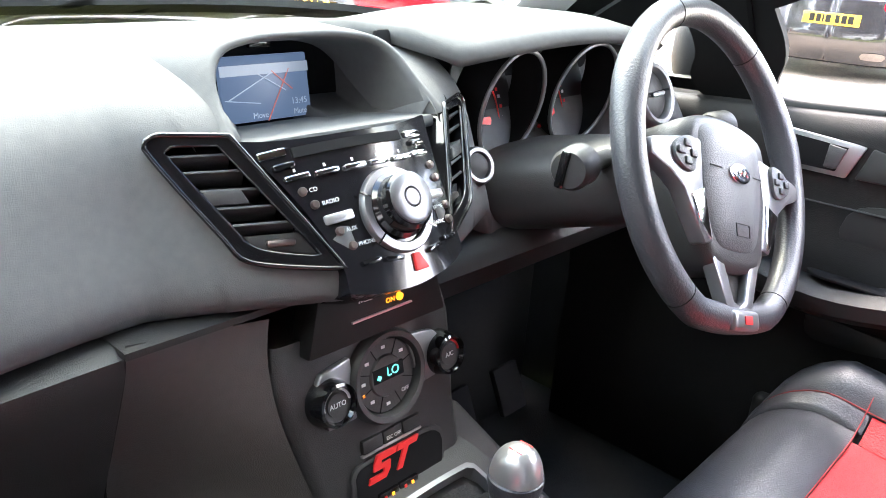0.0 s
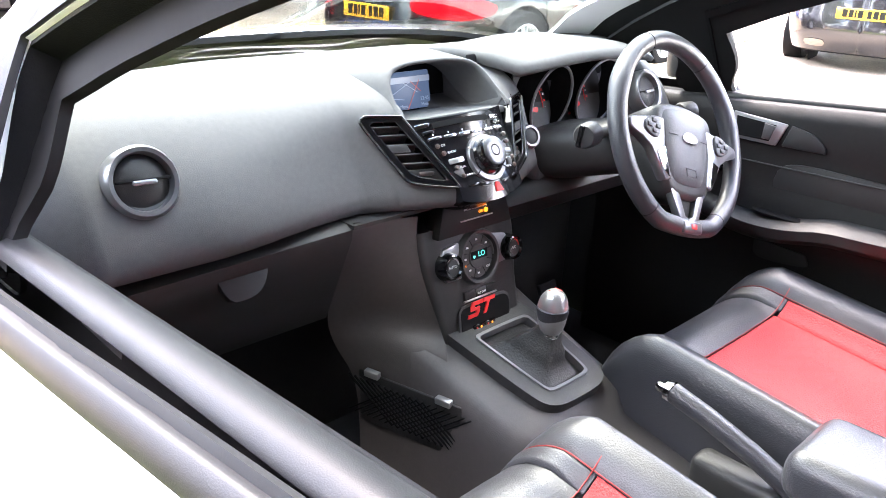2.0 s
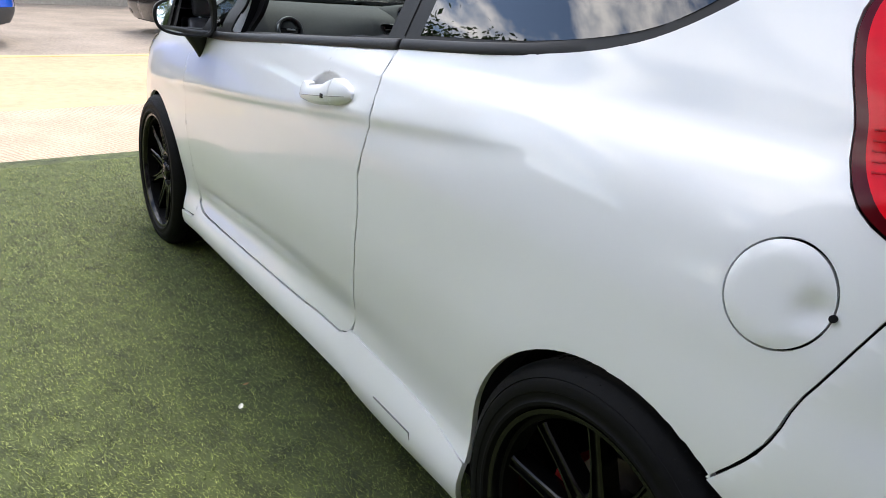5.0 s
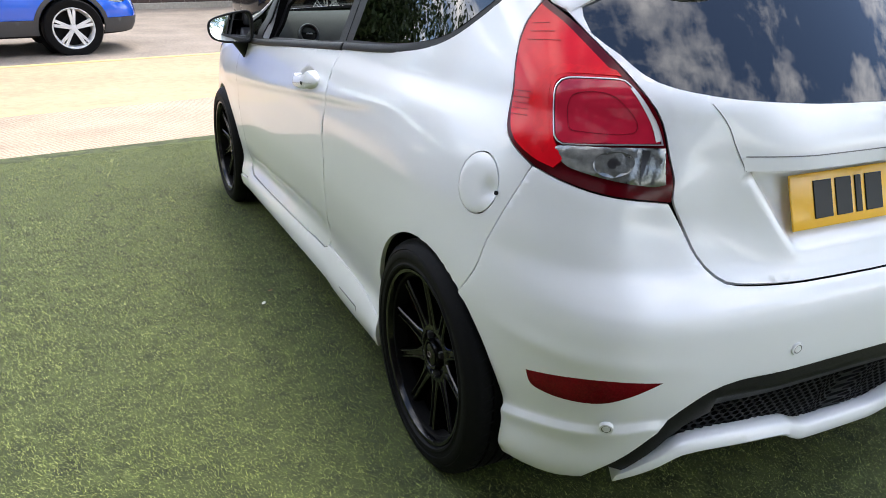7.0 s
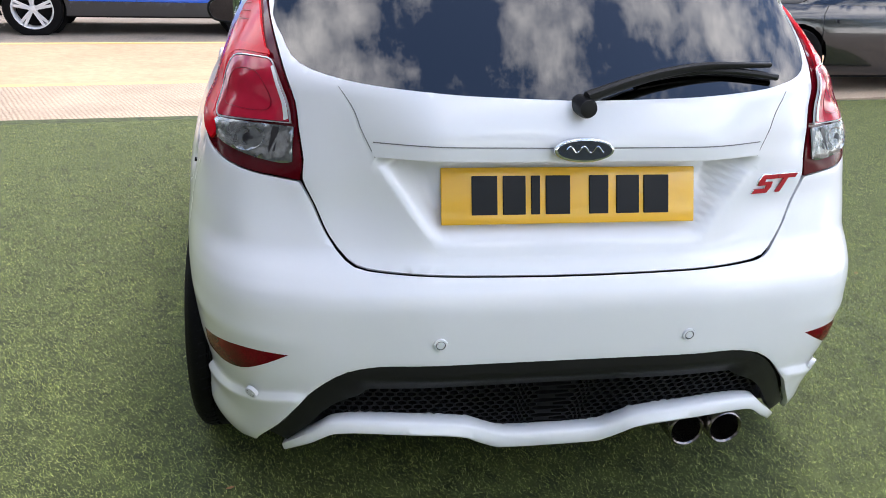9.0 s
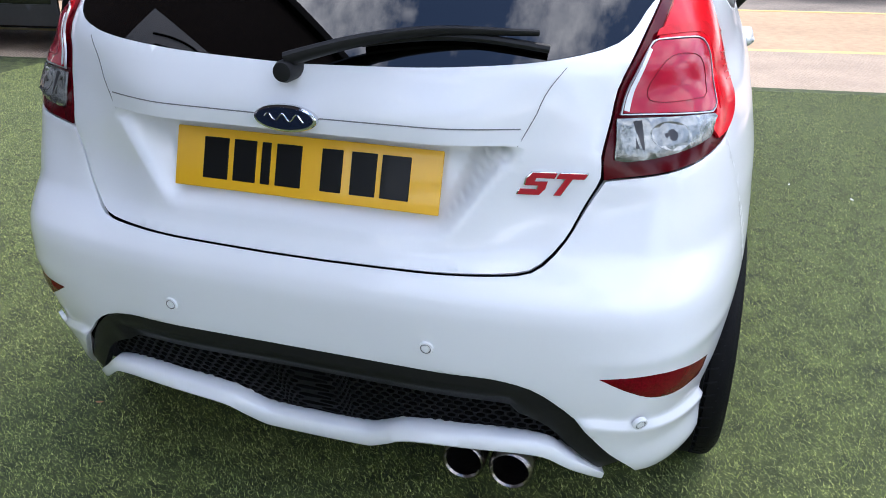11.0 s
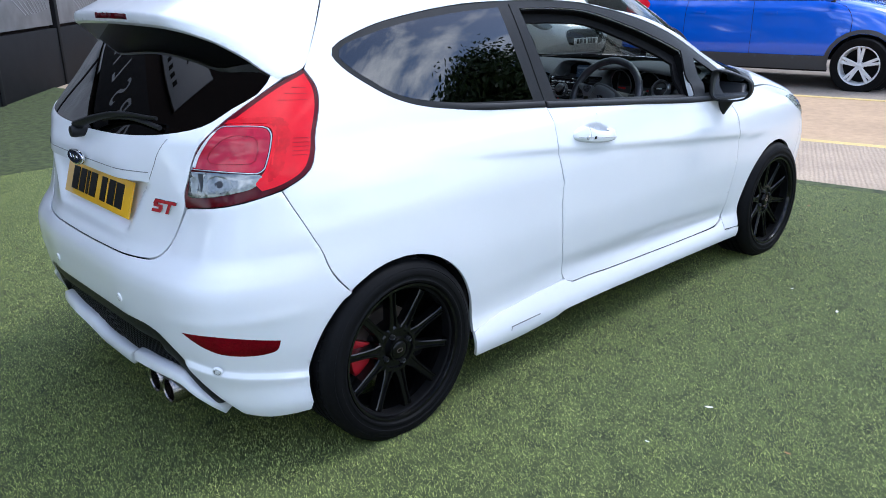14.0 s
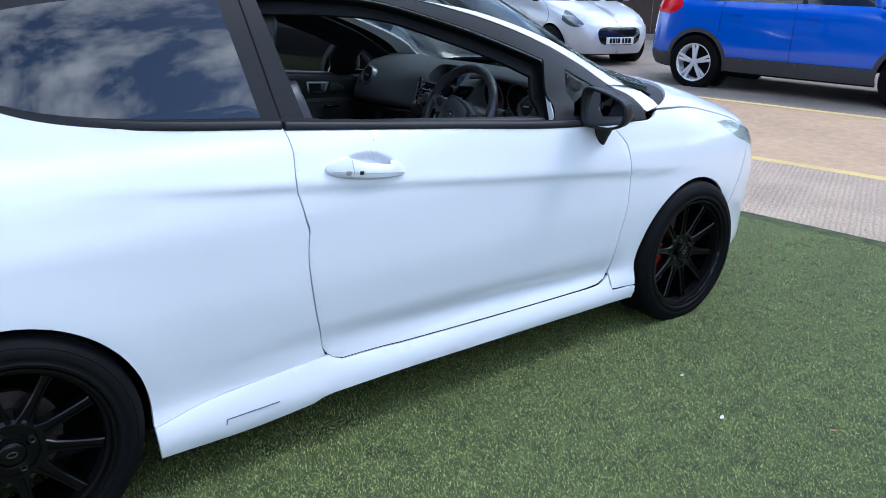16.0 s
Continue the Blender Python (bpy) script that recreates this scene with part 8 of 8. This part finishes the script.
    for mirror in (False, True):
        for y0, y1, wd, mt in ((ya + 0.02, f - 1.80, 0.05, roof_mat or paint), (wb * 0.5, wb * 0.47, 0.04, BLACK_TRIM), (yb + 0.10, yb + 0.45, 0.13, roof_mat or paint)):
            a, b = sh.flank(y0, belt), sh.flank(y1, top)
            K_("window_pillar", curve([(a[0] - wd, a[1])] * 2 + [(a[0] + wd, a[1])] * 2 + [(b[0] + wd, b[1])] * 2 + [(b[0] - wd, b[1])] * 2, 0.06), mt, mirror=mirror, h=0.06, lift=0.003)
        for y in (wb - 0.42, wb * 0.47, 0.32):
            seam = [sh.flank(y - 0.003, belt - 0.01), sh.flank(y - 0.003, 0.34), sh.flank(y + 0.003, 0.34), sh.flank(y + 0.003, belt - 0.01)]
            K_("door_seam", curve([p for p in seam for _ in (0, 1)], 0.08), VOID, mirror=mirror, h=0.08, lift=0.0008, depth=0.002, roll=0)
        for y in (wb * 0.53, 0.42):
            o = [sh.flank(y + dx, belt - 0.15 + dz) for dx, dz in ((0, -0.014), (0.17, -0.014), (0.17, 0.014), (0, 0.014))]
            K_("door_handle", curve([p for p in o for _ in (0, 1)], 0.03), paint, mirror=mirror, h=0.03, lift=0.022, depth=0.02, roll=0.004)
        o = [sh.flank(y, z) for y, z in ((f - 0.62, belt - 0.13), (f - 0.30, 0.72), (f - 0.18, 0.64), (f - 0.30, 0.60), (f - 0.55, 0.70))]
        K_("headlight", curve(o, 0.03), CLEAR_LENS, mirror=mirror, h=0.04, lift=0.004)
        if kind == "saloon":
            o = [(0.50 * w, belt - 0.22), (0.56 * w, belt - 0.10), (0.95 * w, belt - 0.10), (1.30 * w, belt - 0.17), (1.25 * w, belt - 0.24), (0.9 * w, belt - 0.28)]
        else:
            o = [(0.66 * w, belt - 0.10), (0.72 * w, belt + 0.02), (1.12 * w, belt + 0.02), (1.28 * w, belt - 0.06), (1.16 * w, belt - 0.17), (0.8 * w, belt - 0.17)]
        K_("tail_light", curve(o, 0.03), RED_LENS, mirror=mirror, h=0.03, lift=0.006)
        o = [(0.40 * w, 0.25), (0.62 * w, 0.25), (0.62 * w, 0.31), (0.40 * w, 0.31)]
        K_("exhaust_trim", curve(o, 0.03), EXHAUST, mirror=mirror, h=0.03, lift=0.008)
        sg = -1 if mirror else 1
        mb = block((0.20, 0.10, 0.13), bevel=0.035, segments=3, m=pose(sg * (w + 0.09), f - 1.30, belt + 0.06))
        part("door_mirror", mb, paint, c)
        part("mirror_arm", block((0.10, 0.05, 0.04), (sg * (w - 0.02), f - 1.28, belt - 0.0), 0.01), BLACK_TRIM, c)
        for y in (0, wb):
            road_wheel(c, pose(sg * (w - 0.105), y, wheel_r - 0.03, 0, 0, 0 if sg > 0 else 180), wheel_r, rim or SILVER_ALLOY, spokes)
            part("wheel_well", lathe([(0.0, 0.0), (wheel_r + 0.05, 0.0)], 24, centre=(sg * (w - 0.30), y, wheel_r - 0.03)), VOID, c)
    o = [(l - 0.40 * w, 0.36), (l - 0.42 * w, 0.58), (l, 0.60), (l + 0.42 * w, 0.58), (l + 0.40 * w, 0.36), (l, 0.34)]
    K_("front_grille", curve(o, 0.05), GLOSS_BLACK, h=0.05, lift=0.004)
    if rear_plate is not None:
        plate_parts(c, pose(0, r - 0.006, 0.62 if kind != "saloon" else 0.60), rear_plate, BARS)
    if front_plate is not None:
        plate_parts(c, pose(0, f + 0.004, 0.40, 0, 0, 180), front_plate, BARS)
    return c


GZ = -0.052


def parked(x, y, turn):
    """Rear axle at x, y; turn: the heading in degrees from +x."""
    return pose(x, y, GZ, 0, 0, turn - 90)


other_car("suv", "blue compact suv with grey lower cladding", parked(-4.02, 9.87, 8), PAINTS["blue"], 4.38, 1.84, 1.62, 2.62, 0.88, 1.10, "hatch", True, 0.345, spokes=10, rear_plate=PLATE_YELLOW, ground=0.24)
other_car("estate_car", "black estate car with silver multi-spoke wheels", parked(2.25, 11.77, 8.6), PAINTS["black"], 4.95, 1.86, 1.47, 3.02, 0.88, 0.94, "estate", False, 0.35, spokes=16)
other_car("convertible", "black soft-top sports car with red tail lights", parked(4.09, 6.08, 4.5), PAINTS["black"], 4.35, 1.80, 1.29, 2.50, 0.92, 0.86, "saloon", False, 0.335, spokes=16, rear_plate=PLATE_YELLOW, roof_mat=FABRIC)
other_car("saloon_car", "black saloon car seen from behind", parked(9.0, 4.15, 10), PAINTS["black"], 4.7, 1.81, 1.44, 2.84, 0.82, 0.93, "saloon", False, 0.33, spokes=10, rear_plate=PLATE_YELLOW)
other_car("coupe_car", "dark blue car on the far grass verge", parked(17.0, 15.2, -28), PAINTS["navy"], 4.6, 1.82, 1.42, 2.8, 0.8, 0.92, "saloon", False, 0.33, rim=DARK_STEEL, spokes=10, front_plate=PLATE_WHITE)
other_car("compact_car", "bright blue hatchback on the far side of the yard", parked(8.0, 14.2, 10), PAINTS["blue"], 3.9, 1.72, 1.48, 2.45, 0.78, 0.96, "hatch", False, 0.30)
other_car("city_car", "bright yellow hatchback in the far row", parked(25.0, 17.6, -20), PAINTS["yellow"], 3.9, 1.72, 1.48, 2.45, 0.78, 0.96, "hatch", False, 0.30)
other_car("crossover_car", "black suv with black alloy wheels beside the lawn", parked(-7.0, 4.22, 9), PAINTS["black"], 4.75, 1.9, 1.66, 2.92, 0.92, 1.05, "hatch", True, 0.37, rim=RIM_BLACK, spokes=10, front_plate=PLATE_WHITE, ground=0.24)
other_car("supermini_car", "silver-white hatchback with a black grille", parked(-9.2, 10.75, -14), PAINTS["white"], 4.04, 1.74, 1.48, 2.49, 0.80, 0.97, "hatch", False, 0.31, spokes=10, front_plate=PLATE_WHITE)

other_car("demonstrator_car", "dark grey demonstrator car beyond the showroom corner", parked(-21.4, 6.0, 68), PAINTS["graphite"], 4.2, 1.78, 1.5, 2.55, 0.85, 0.98, "hatch", False, 0.33, spokes=10)
other_car("red_car", "bright red hatchback beyond the showroom corner", parked(-20.6, 10.6, 68), PAINTS["red"], 4.1, 1.76, 1.5, 2.5, 0.85, 0.98, "hatch", False, 0.32, spokes=10)

# ---- fence, wall, building ----
FENCE_WOOD = material("dark_fence_wood", (0.075, 0.05, 0.04), 0.85, 0, 0, 0.3, 20, 0.5, 120)
fence = thing("board_fence", None, "dark brown boarded fence behind the parked cars", "fence")
fa = math.atan(0.2)
for i in range(150):
    x = -34 + 0.26 * i
    b = block((0.25, 0.025, 2.1), bevel=0.004, segments=1, m=Matrix.Translation((x * 0.98, 17.4 + 0.2 * x, 1.0 + random.uniform(-0.015, 0.015))) @ Matrix.Rotation(fa, 4, "Z"))
    part("board", b, FENCE_WOOD, fence, sharp=None)
KERB = material("kerb_concrete", (0.34, 0.31, 0.26), 0.9, 0, 0, 0.25, 20, 0.5, 200)
slab("kerb", [(-40, 16.9 - 8), (8, 16.9 + 1.6), (8, 17.1 + 1.6), (-40, 17.1 - 8)], 0.06, KERB, 0.2, "weathered concrete kerb below the fence", "kerb")
WALL_DARK = material("dark_wall_panel", (0.012, 0.012, 0.013), 0.7, 0, 0, 0.3, 6, 0.3, 60, Specular_IOR_Level=0.08)
BANNER = material("grey_banner", (0.16, 0.16, 0.165), 0.6, 0, 0, 0.5, 3, 0.1, 60)
# the showroom's front runs slantwise past the lawn; local x runs along it from its far corner, y points to the lawn
BRICK = material("weathered_red_brick", (0.024, 0.019, 0.017), 0.9, 0, 0, 0.3, 10, 0.4, 120, Specular_IOR_Level=0.06)
SIGN_GREY = material("grey_sign_lettering", (0.22, 0.22, 0.23), 0.5, 0, 0, 0.05, 20)
office = thing("showroom", pose(-12.5, 4.2, GZ, 0, 0, -35.9), "dark brick showroom with banners and pale sign lettering", "building")
FACE, TOP = 14.0, 6.9
part("wall", block((FACE, 0.3, TOP), (FACE / 2, -0.15, TOP / 2), 0.02), BRICK, office)
part("roof", block((FACE + 0.3, 6.0, 0.2), (FACE / 2, -2.9, TOP + 0.1), 0.03), WALL_DARK, office)
for x in (0.15, FACE - 0.15):
    part("side_wall", block((0.3, 5.6, TOP), (x, -3.1, TOP / 2), 0.02), BRICK, office)
part("plinth", block((FACE - 0.02, 0.10, 0.85), (FACE / 2, 0.05, 0.425), 0.01), WALL_DARK, office, "black painted plinth")
part("fascia", block((FACE - 0.04, 0.12, 1.15), (FACE / 2, 0.06, 3.05), 0.01), WALL_DARK, office, "black sign fascia")
for i in range(5):
    x = 1.35 + 2.45 * i
    bn = part("banner", block((2.25, 0.03, 1.45), (x, 0.055, 1.62), 0.006), BANNER, office, "grey banner with pale strokes")
    for j in range(9):
        part("banner_stroke", block((0.022, 0.006, 0.9), bevel=0.001, m=pose(x - 0.75 + 0.13 * j, 0.073, 1.52 - 0.03 * j, 0, 30 + 4 * j, 0)), SIGN_GREY, bn, sharp=None)
    part("post", block((0.12, 0.12, 2.35), (x + 1.225, 0.062, 1.175), 0.01), WALL_DARK, office)
for letter, x in (("D", 8.21), ("T", 8.78), ("L", 9.35), ("S", 10.15), ("R", 10.75), ("A", 11.35), ("C", 11.95)):
    words(letter, 0.68, basis((x, 0.126, 3.02), (-1, 0, 0), (0, -1, 0)), SIGN_GREY, office)
part("light_strip", block((1.5, 0.06, 0.06), (7.6, 0.15, 2.42), 0.01), SIGN_GREY, office, "pale trim strip over a doorway")
board = part("sign_board", block((3.1, 0.05, 0.85), (10.5, 0.03, 4.5), 0.02), SIGN_GREY, office, "grey sign board with a dark curve")
part("sign_curve", tube([(9.4 + 1.9 * u, 0.062, 4.55 + 0.24 * math.sin(u * 3.1)) for u in np.linspace(0, 1, 14)], 0.013, 6), VOID, board)
part("sign_curve", tube([(9.6 + 0.8 * u, 0.062, 4.42 + 0.10 * math.sin(u * 3.1)) for u in np.linspace(0, 1, 10)], 0.011, 6), VOID, board)
for k in range(9):
    part("sign_bar", block((0.12, 0.012, 0.09), (9.55 + 0.24 * k, 0.06, 4.22), 0.004), VOID, board, sharp=None)

# ---- trees ----
BARK = material("bark", (0.10, 0.075, 0.055), 0.95, 0, 0, 0.3, 12, 0.8, 60)
LEAF = material("leaf_green", (0.055, 0.095, 0.022), 0.55, 0, 0, 0.5, 3)
LEAF.node_tree.nodes["Principled BSDF"].inputs["Transmission Weight"].default_value = 0.0


def tree(x, y, height, spread, leaves, seed):
    rnd = np.random.RandomState(seed)
    t = thing("tree", pose(x, y, GZ), "leafy broad tree standing behind the yard", "tree", "trees round the yard")
    trunk = [(0, 0, 0), (0.05, 0.02, height * 0.2), (-0.04, 0.06, height * 0.45), (0.02, 0.0, height * 0.8)]
    bms = [tube(curve(trunk, 0.5, closed=False), 0.22 * height / 8, 10, taper=lambda u: 1.15 - 0.85 * u)]
    tips = []
    for i in range(16):
        z0 = height * rnd.uniform(0.28, 0.72)
        a = 2.4 * i + rnd.uniform(-0.3, 0.3)
        ln = spread * rnd.uniform(0.55, 1.0)
        p = [(0, 0, z0), (0.4 * ln * math.cos(a), 0.4 * ln * math.sin(a), z0 + 0.25 * ln), (ln * math.cos(a), ln * math.sin(a), z0 + ln * rnd.uniform(0.3, 0.6))]
        bms.append(tube(curve(p, 0.4, closed=False), 0.07 * height / 8, 6, taper=lambda u: 1 - 0.85 * u))
        tips += [p[2], p[1], tuple((np.array(p[1]) + np.array(p[2])) / 2)]
    tips += [(0, 0, height * 0.95), (0.3, 0.2, height * 0.85)]
    part("trunk", join(*bms), BARK, t, sharp=None)
    tips = np.array(tips)
    c = tips[rnd.randint(0, len(tips), leaves)] + rnd.normal(0, 1, (leaves, 3)) * np.array([0.42, 0.42, 0.34]) * spread * 0.42
    d1 = rnd.normal(0, 1, (leaves, 3))
    d1 /= np.linalg.norm(d1, axis=1, keepdims=True)
    d2 = np.cross(d1, rnd.normal(0, 1, (leaves, 3)))
    d2 /= np.linalg.norm(d2, axis=1, keepdims=True)
    sz = rnd.uniform(0.08, 0.17, (leaves, 1))
    v = np.stack([c - d1 * sz, c + d2 * sz * 0.5, c + d1 * sz, c - d2 * sz * 0.5], 1).reshape(-1, 3)
    f = np.arange(leaves * 4).reshape(-1, 4)
    cr = link("crown", v, f, LEAF, t, smooth=False)
    tagged(cr, kind="stuff")


tree(-14, 20, 9, 3.6, 7000, 1)
tree(-7, 21, 8, 3.4, 20000, 2)
tree(0, 22, 9, 3.6, 7000, 3)
tree(13.2, 15.4, 9.5, 3.8, 42000, 4)
tree(9.2, 18.5, 9.5, 3.8, 26000, 7)
tree(-17.5, 8.6, 9, 3.6, 26000, 8)
tree(24, 26, 9, 4.0, 6000, 5)
tree(34, 22, 9, 4.0, 6000, 6)
# unseen trees behind and right, added so the mirrors reflect dark foliage
for i, (x, y) in enumerate(((-2, -21), (5, -22), (12, -20), (19, -12), (21, -3), (22, 6))):
    tree(x, y, 7.5 + 0.5 * (i % 3), 3.8, 8000, 20 + i)
VERGE = material("verge_grass", (0.10, 0.15, 0.035), 0.9, 0, 0, 0.4, 12, 0.6, 80)
slab("verge", [(15, 14.4), (60, 22), (60, 32), (26, 26)], -0.03, VERGE, 0.1, "grass verge at the far side", "grass")

# ---- turf fibres ----
def turf_fibres(count, lo, hi, seed):
    rnd = np.random.RandomState(seed)
    n = int(count * 1.6)
    x, y = rnd.uniform(lo[0], hi[0], n), rnd.uniform(lo[1], hi[1], n)
    keep = (y < 3.98 + 0.158 * x) & ~((np.abs(x) < 0.45) & (y > 0.1) & (y < 3.0))
    x, y = x[keep][:count], y[keep][:count]
    n = len(x)
    a, lean = math.pi + rnd.normal(0, 1.1, n), rnd.uniform(0.6, 1.3, n)  # the pile lies over towards -x
    hgt, wid = rnd.uniform(0.006, 0.012, n), rnd.uniform(0.0007, 0.0013, n)
    side = np.stack([-np.sin(a), np.cos(a), np.zeros(n)], 1)
    tip = np.stack([np.cos(a) * np.sin(lean) * hgt, np.sin(a) * np.sin(lean) * hgt, np.cos(lean) * hgt], 1)
    base = np.stack([x, y, np.full(n, -0.012)], 1)
    v = np.stack([base - side * wid[:, None], base + side * wid[:, None], base + tip], 1).reshape(-1, 3)
    me = bpy.data.meshes.new("turf_fibres")
    me.vertices.add(3 * n)
    me.vertices.foreach_set("co", v.ravel())
    me.loops.add(3 * n)
    me.loops.foreach_set("vertex_index", np.arange(3 * n))
    me.polygons.add(n)
    me.polygons.foreach_set("loop_start", np.arange(0, 3 * n, 3))
    me.polygons.foreach_set("loop_total", np.full(n, 3))
    me.update()
    me.materials.append(FIBRE)
    return tagged(new("turf_fibres", me), "short green plastic grass fibres over the lawn", "grass", "", "stuff")


FIBRE = material("grass_fibre", (0.10, 0.17, 0.055), 0.6, 0, 0, 0)
t_ = FIBRE.node_tree
geo, ramp = t_.nodes.new("ShaderNodeNewGeometry"), t_.nodes.new("ShaderNodeValToRGB")
ramp.color_ramp.elements[0].color, ramp.color_ramp.elements[1].color = (0.045, 0.060, 0.014, 1), (0.44, 0.48, 0.155, 1)
ramp.color_ramp.elements.new(0.62).color = (0.205, 0.26, 0.056, 1)
t_.links.new(geo.outputs["Random Per Island"], ramp.inputs["Fac"])
patch, where, tone, mul = t_.nodes.new("ShaderNodeTexNoise"), t_.nodes.new("ShaderNodeTexCoord"), t_.nodes.new("ShaderNodeValToRGB"), t_.nodes.new("ShaderNodeMix")
patch.inputs["Scale"].default_value, patch.inputs["Detail"].default_value, patch.inputs["Roughness"].default_value = 5.0, 6.0, 0.65
tone.color_ramp.elements[0].position, tone.color_ramp.elements[1].position = 0.32, 0.66
tone.color_ramp.elements[0].color, tone.color_ramp.elements[1].color = (0.78, 0.80, 0.78, 1), (1.16, 1.14, 1.08, 1)
clump, blot, mul2 = t_.nodes.new("ShaderNodeTexNoise"), t_.nodes.new("ShaderNodeValToRGB"), t_.nodes.new("ShaderNodeMix")
clump.inputs["Scale"].default_value, clump.inputs["Detail"].default_value = 110.0, 3.0
blot.color_ramp.elements[0].position, blot.color_ramp.elements[1].position = 0.38, 0.62
blot.color_ramp.elements[0].color, blot.color_ramp.elements[1].color = (0.62, 0.64, 0.62, 1), (1.36, 1.35, 1.30, 1)
mul2.data_type, mul2.blend_type, mul2.inputs["Factor"].default_value = "RGBA", "MULTIPLY", 1.0
for a, b in ((where.outputs["Object"], clump.inputs["Vector"]), (clump.outputs["Fac"], blot.inputs["Fac"]), (blot.outputs["Color"], mul2.inputs["B"]), (ramp.outputs["Color"], mul2.inputs["A"])):
    t_.links.new(a, b)
mul.data_type, mul.blend_type = "RGBA", "MULTIPLY"
mul.inputs["Factor"].default_value = 1.0
for a, b in ((where.outputs["Object"], patch.inputs["Vector"]), (patch.outputs["Fac"], tone.inputs["Fac"]), (mul2.outputs["Result"], mul.inputs["A"]), (tone.outputs["Color"], mul.inputs["B"]),
             (mul.outputs["Result"], t_.nodes["Principled BSDF"].inputs["Base Color"])):
    t_.links.new(a, b)
turf_fibres(1900000, (-4.2, -2.0), (4.9, 4.8), 5)

# ---- small things ----
LEAF_WHITE = material("pale_petal", (0.75, 0.74, 0.66), 0.6, 0, 0, 0.05, 60)
LEAF_BROWN = material("dry_leaf", (0.34, 0.17, 0.07), 0.7, 0, 0, 0.2, 60)


def fallen(x, y, size, turn, mat, label):
    """A small curled leaf lying on the fibres."""
    rows = []
    for u in np.linspace(-1, 1, 7):
        w = 0.42 * (1 - u * u) ** 0.7 + 0.03
        rows.append([(u * size, v * w * size, 0.004 + 0.25 * size * (u * u * 0.5 + v * v * 0.6)) for v in np.linspace(-1, 1, 5)])
    b = loft(rows, close=False)
    b.transform(pose(x, y, 0.004, 0, 0, turn))
    tagged(part("fallen_leaf", b, mat, None, label), label, "leaf", "leaves on the lawn")


for x, y, size, turn, mat, label in ((1.42, 0.79, 0.014, 30, LEAF_WHITE, "small white petal lying on artificial grass"), (1.40, 1.89, 0.013, 110, LEAF_WHITE, "small white petal lying on artificial grass"),
                                     (1.15, 2.02, 0.009, 70, LEAF_WHITE, "small white petal lying on artificial grass"), (1.39, 0.47, 0.008, 10, LEAF_WHITE, "small white petal lying on artificial grass"),
                                     (1.65, 2.11, 0.012, 40, LEAF_BROWN, "small brown leaf lying on artificial grass"), (0.62, 3.44, 0.016, 80, LEAF_BROWN, "small brown leaf lying on artificial grass"),
                                     (1.72, 0.71, 0.010, 0, LEAF_BROWN, "small brown leaf lying on artificial grass"), (-0.965, 1.045, 0.014, 60, LEAF_WHITE, "small pale leaf lying on artificial grass"),
                                     (-0.915, 1.15, 0.010, 20, LEAF_BROWN, "small brown leaf lying on artificial grass"), (-0.71, -0.41, 0.010, 20, LEAF_BROWN, "small brown leaf lying on artificial grass")):
    fallen(x, y, size, turn, mat, label)
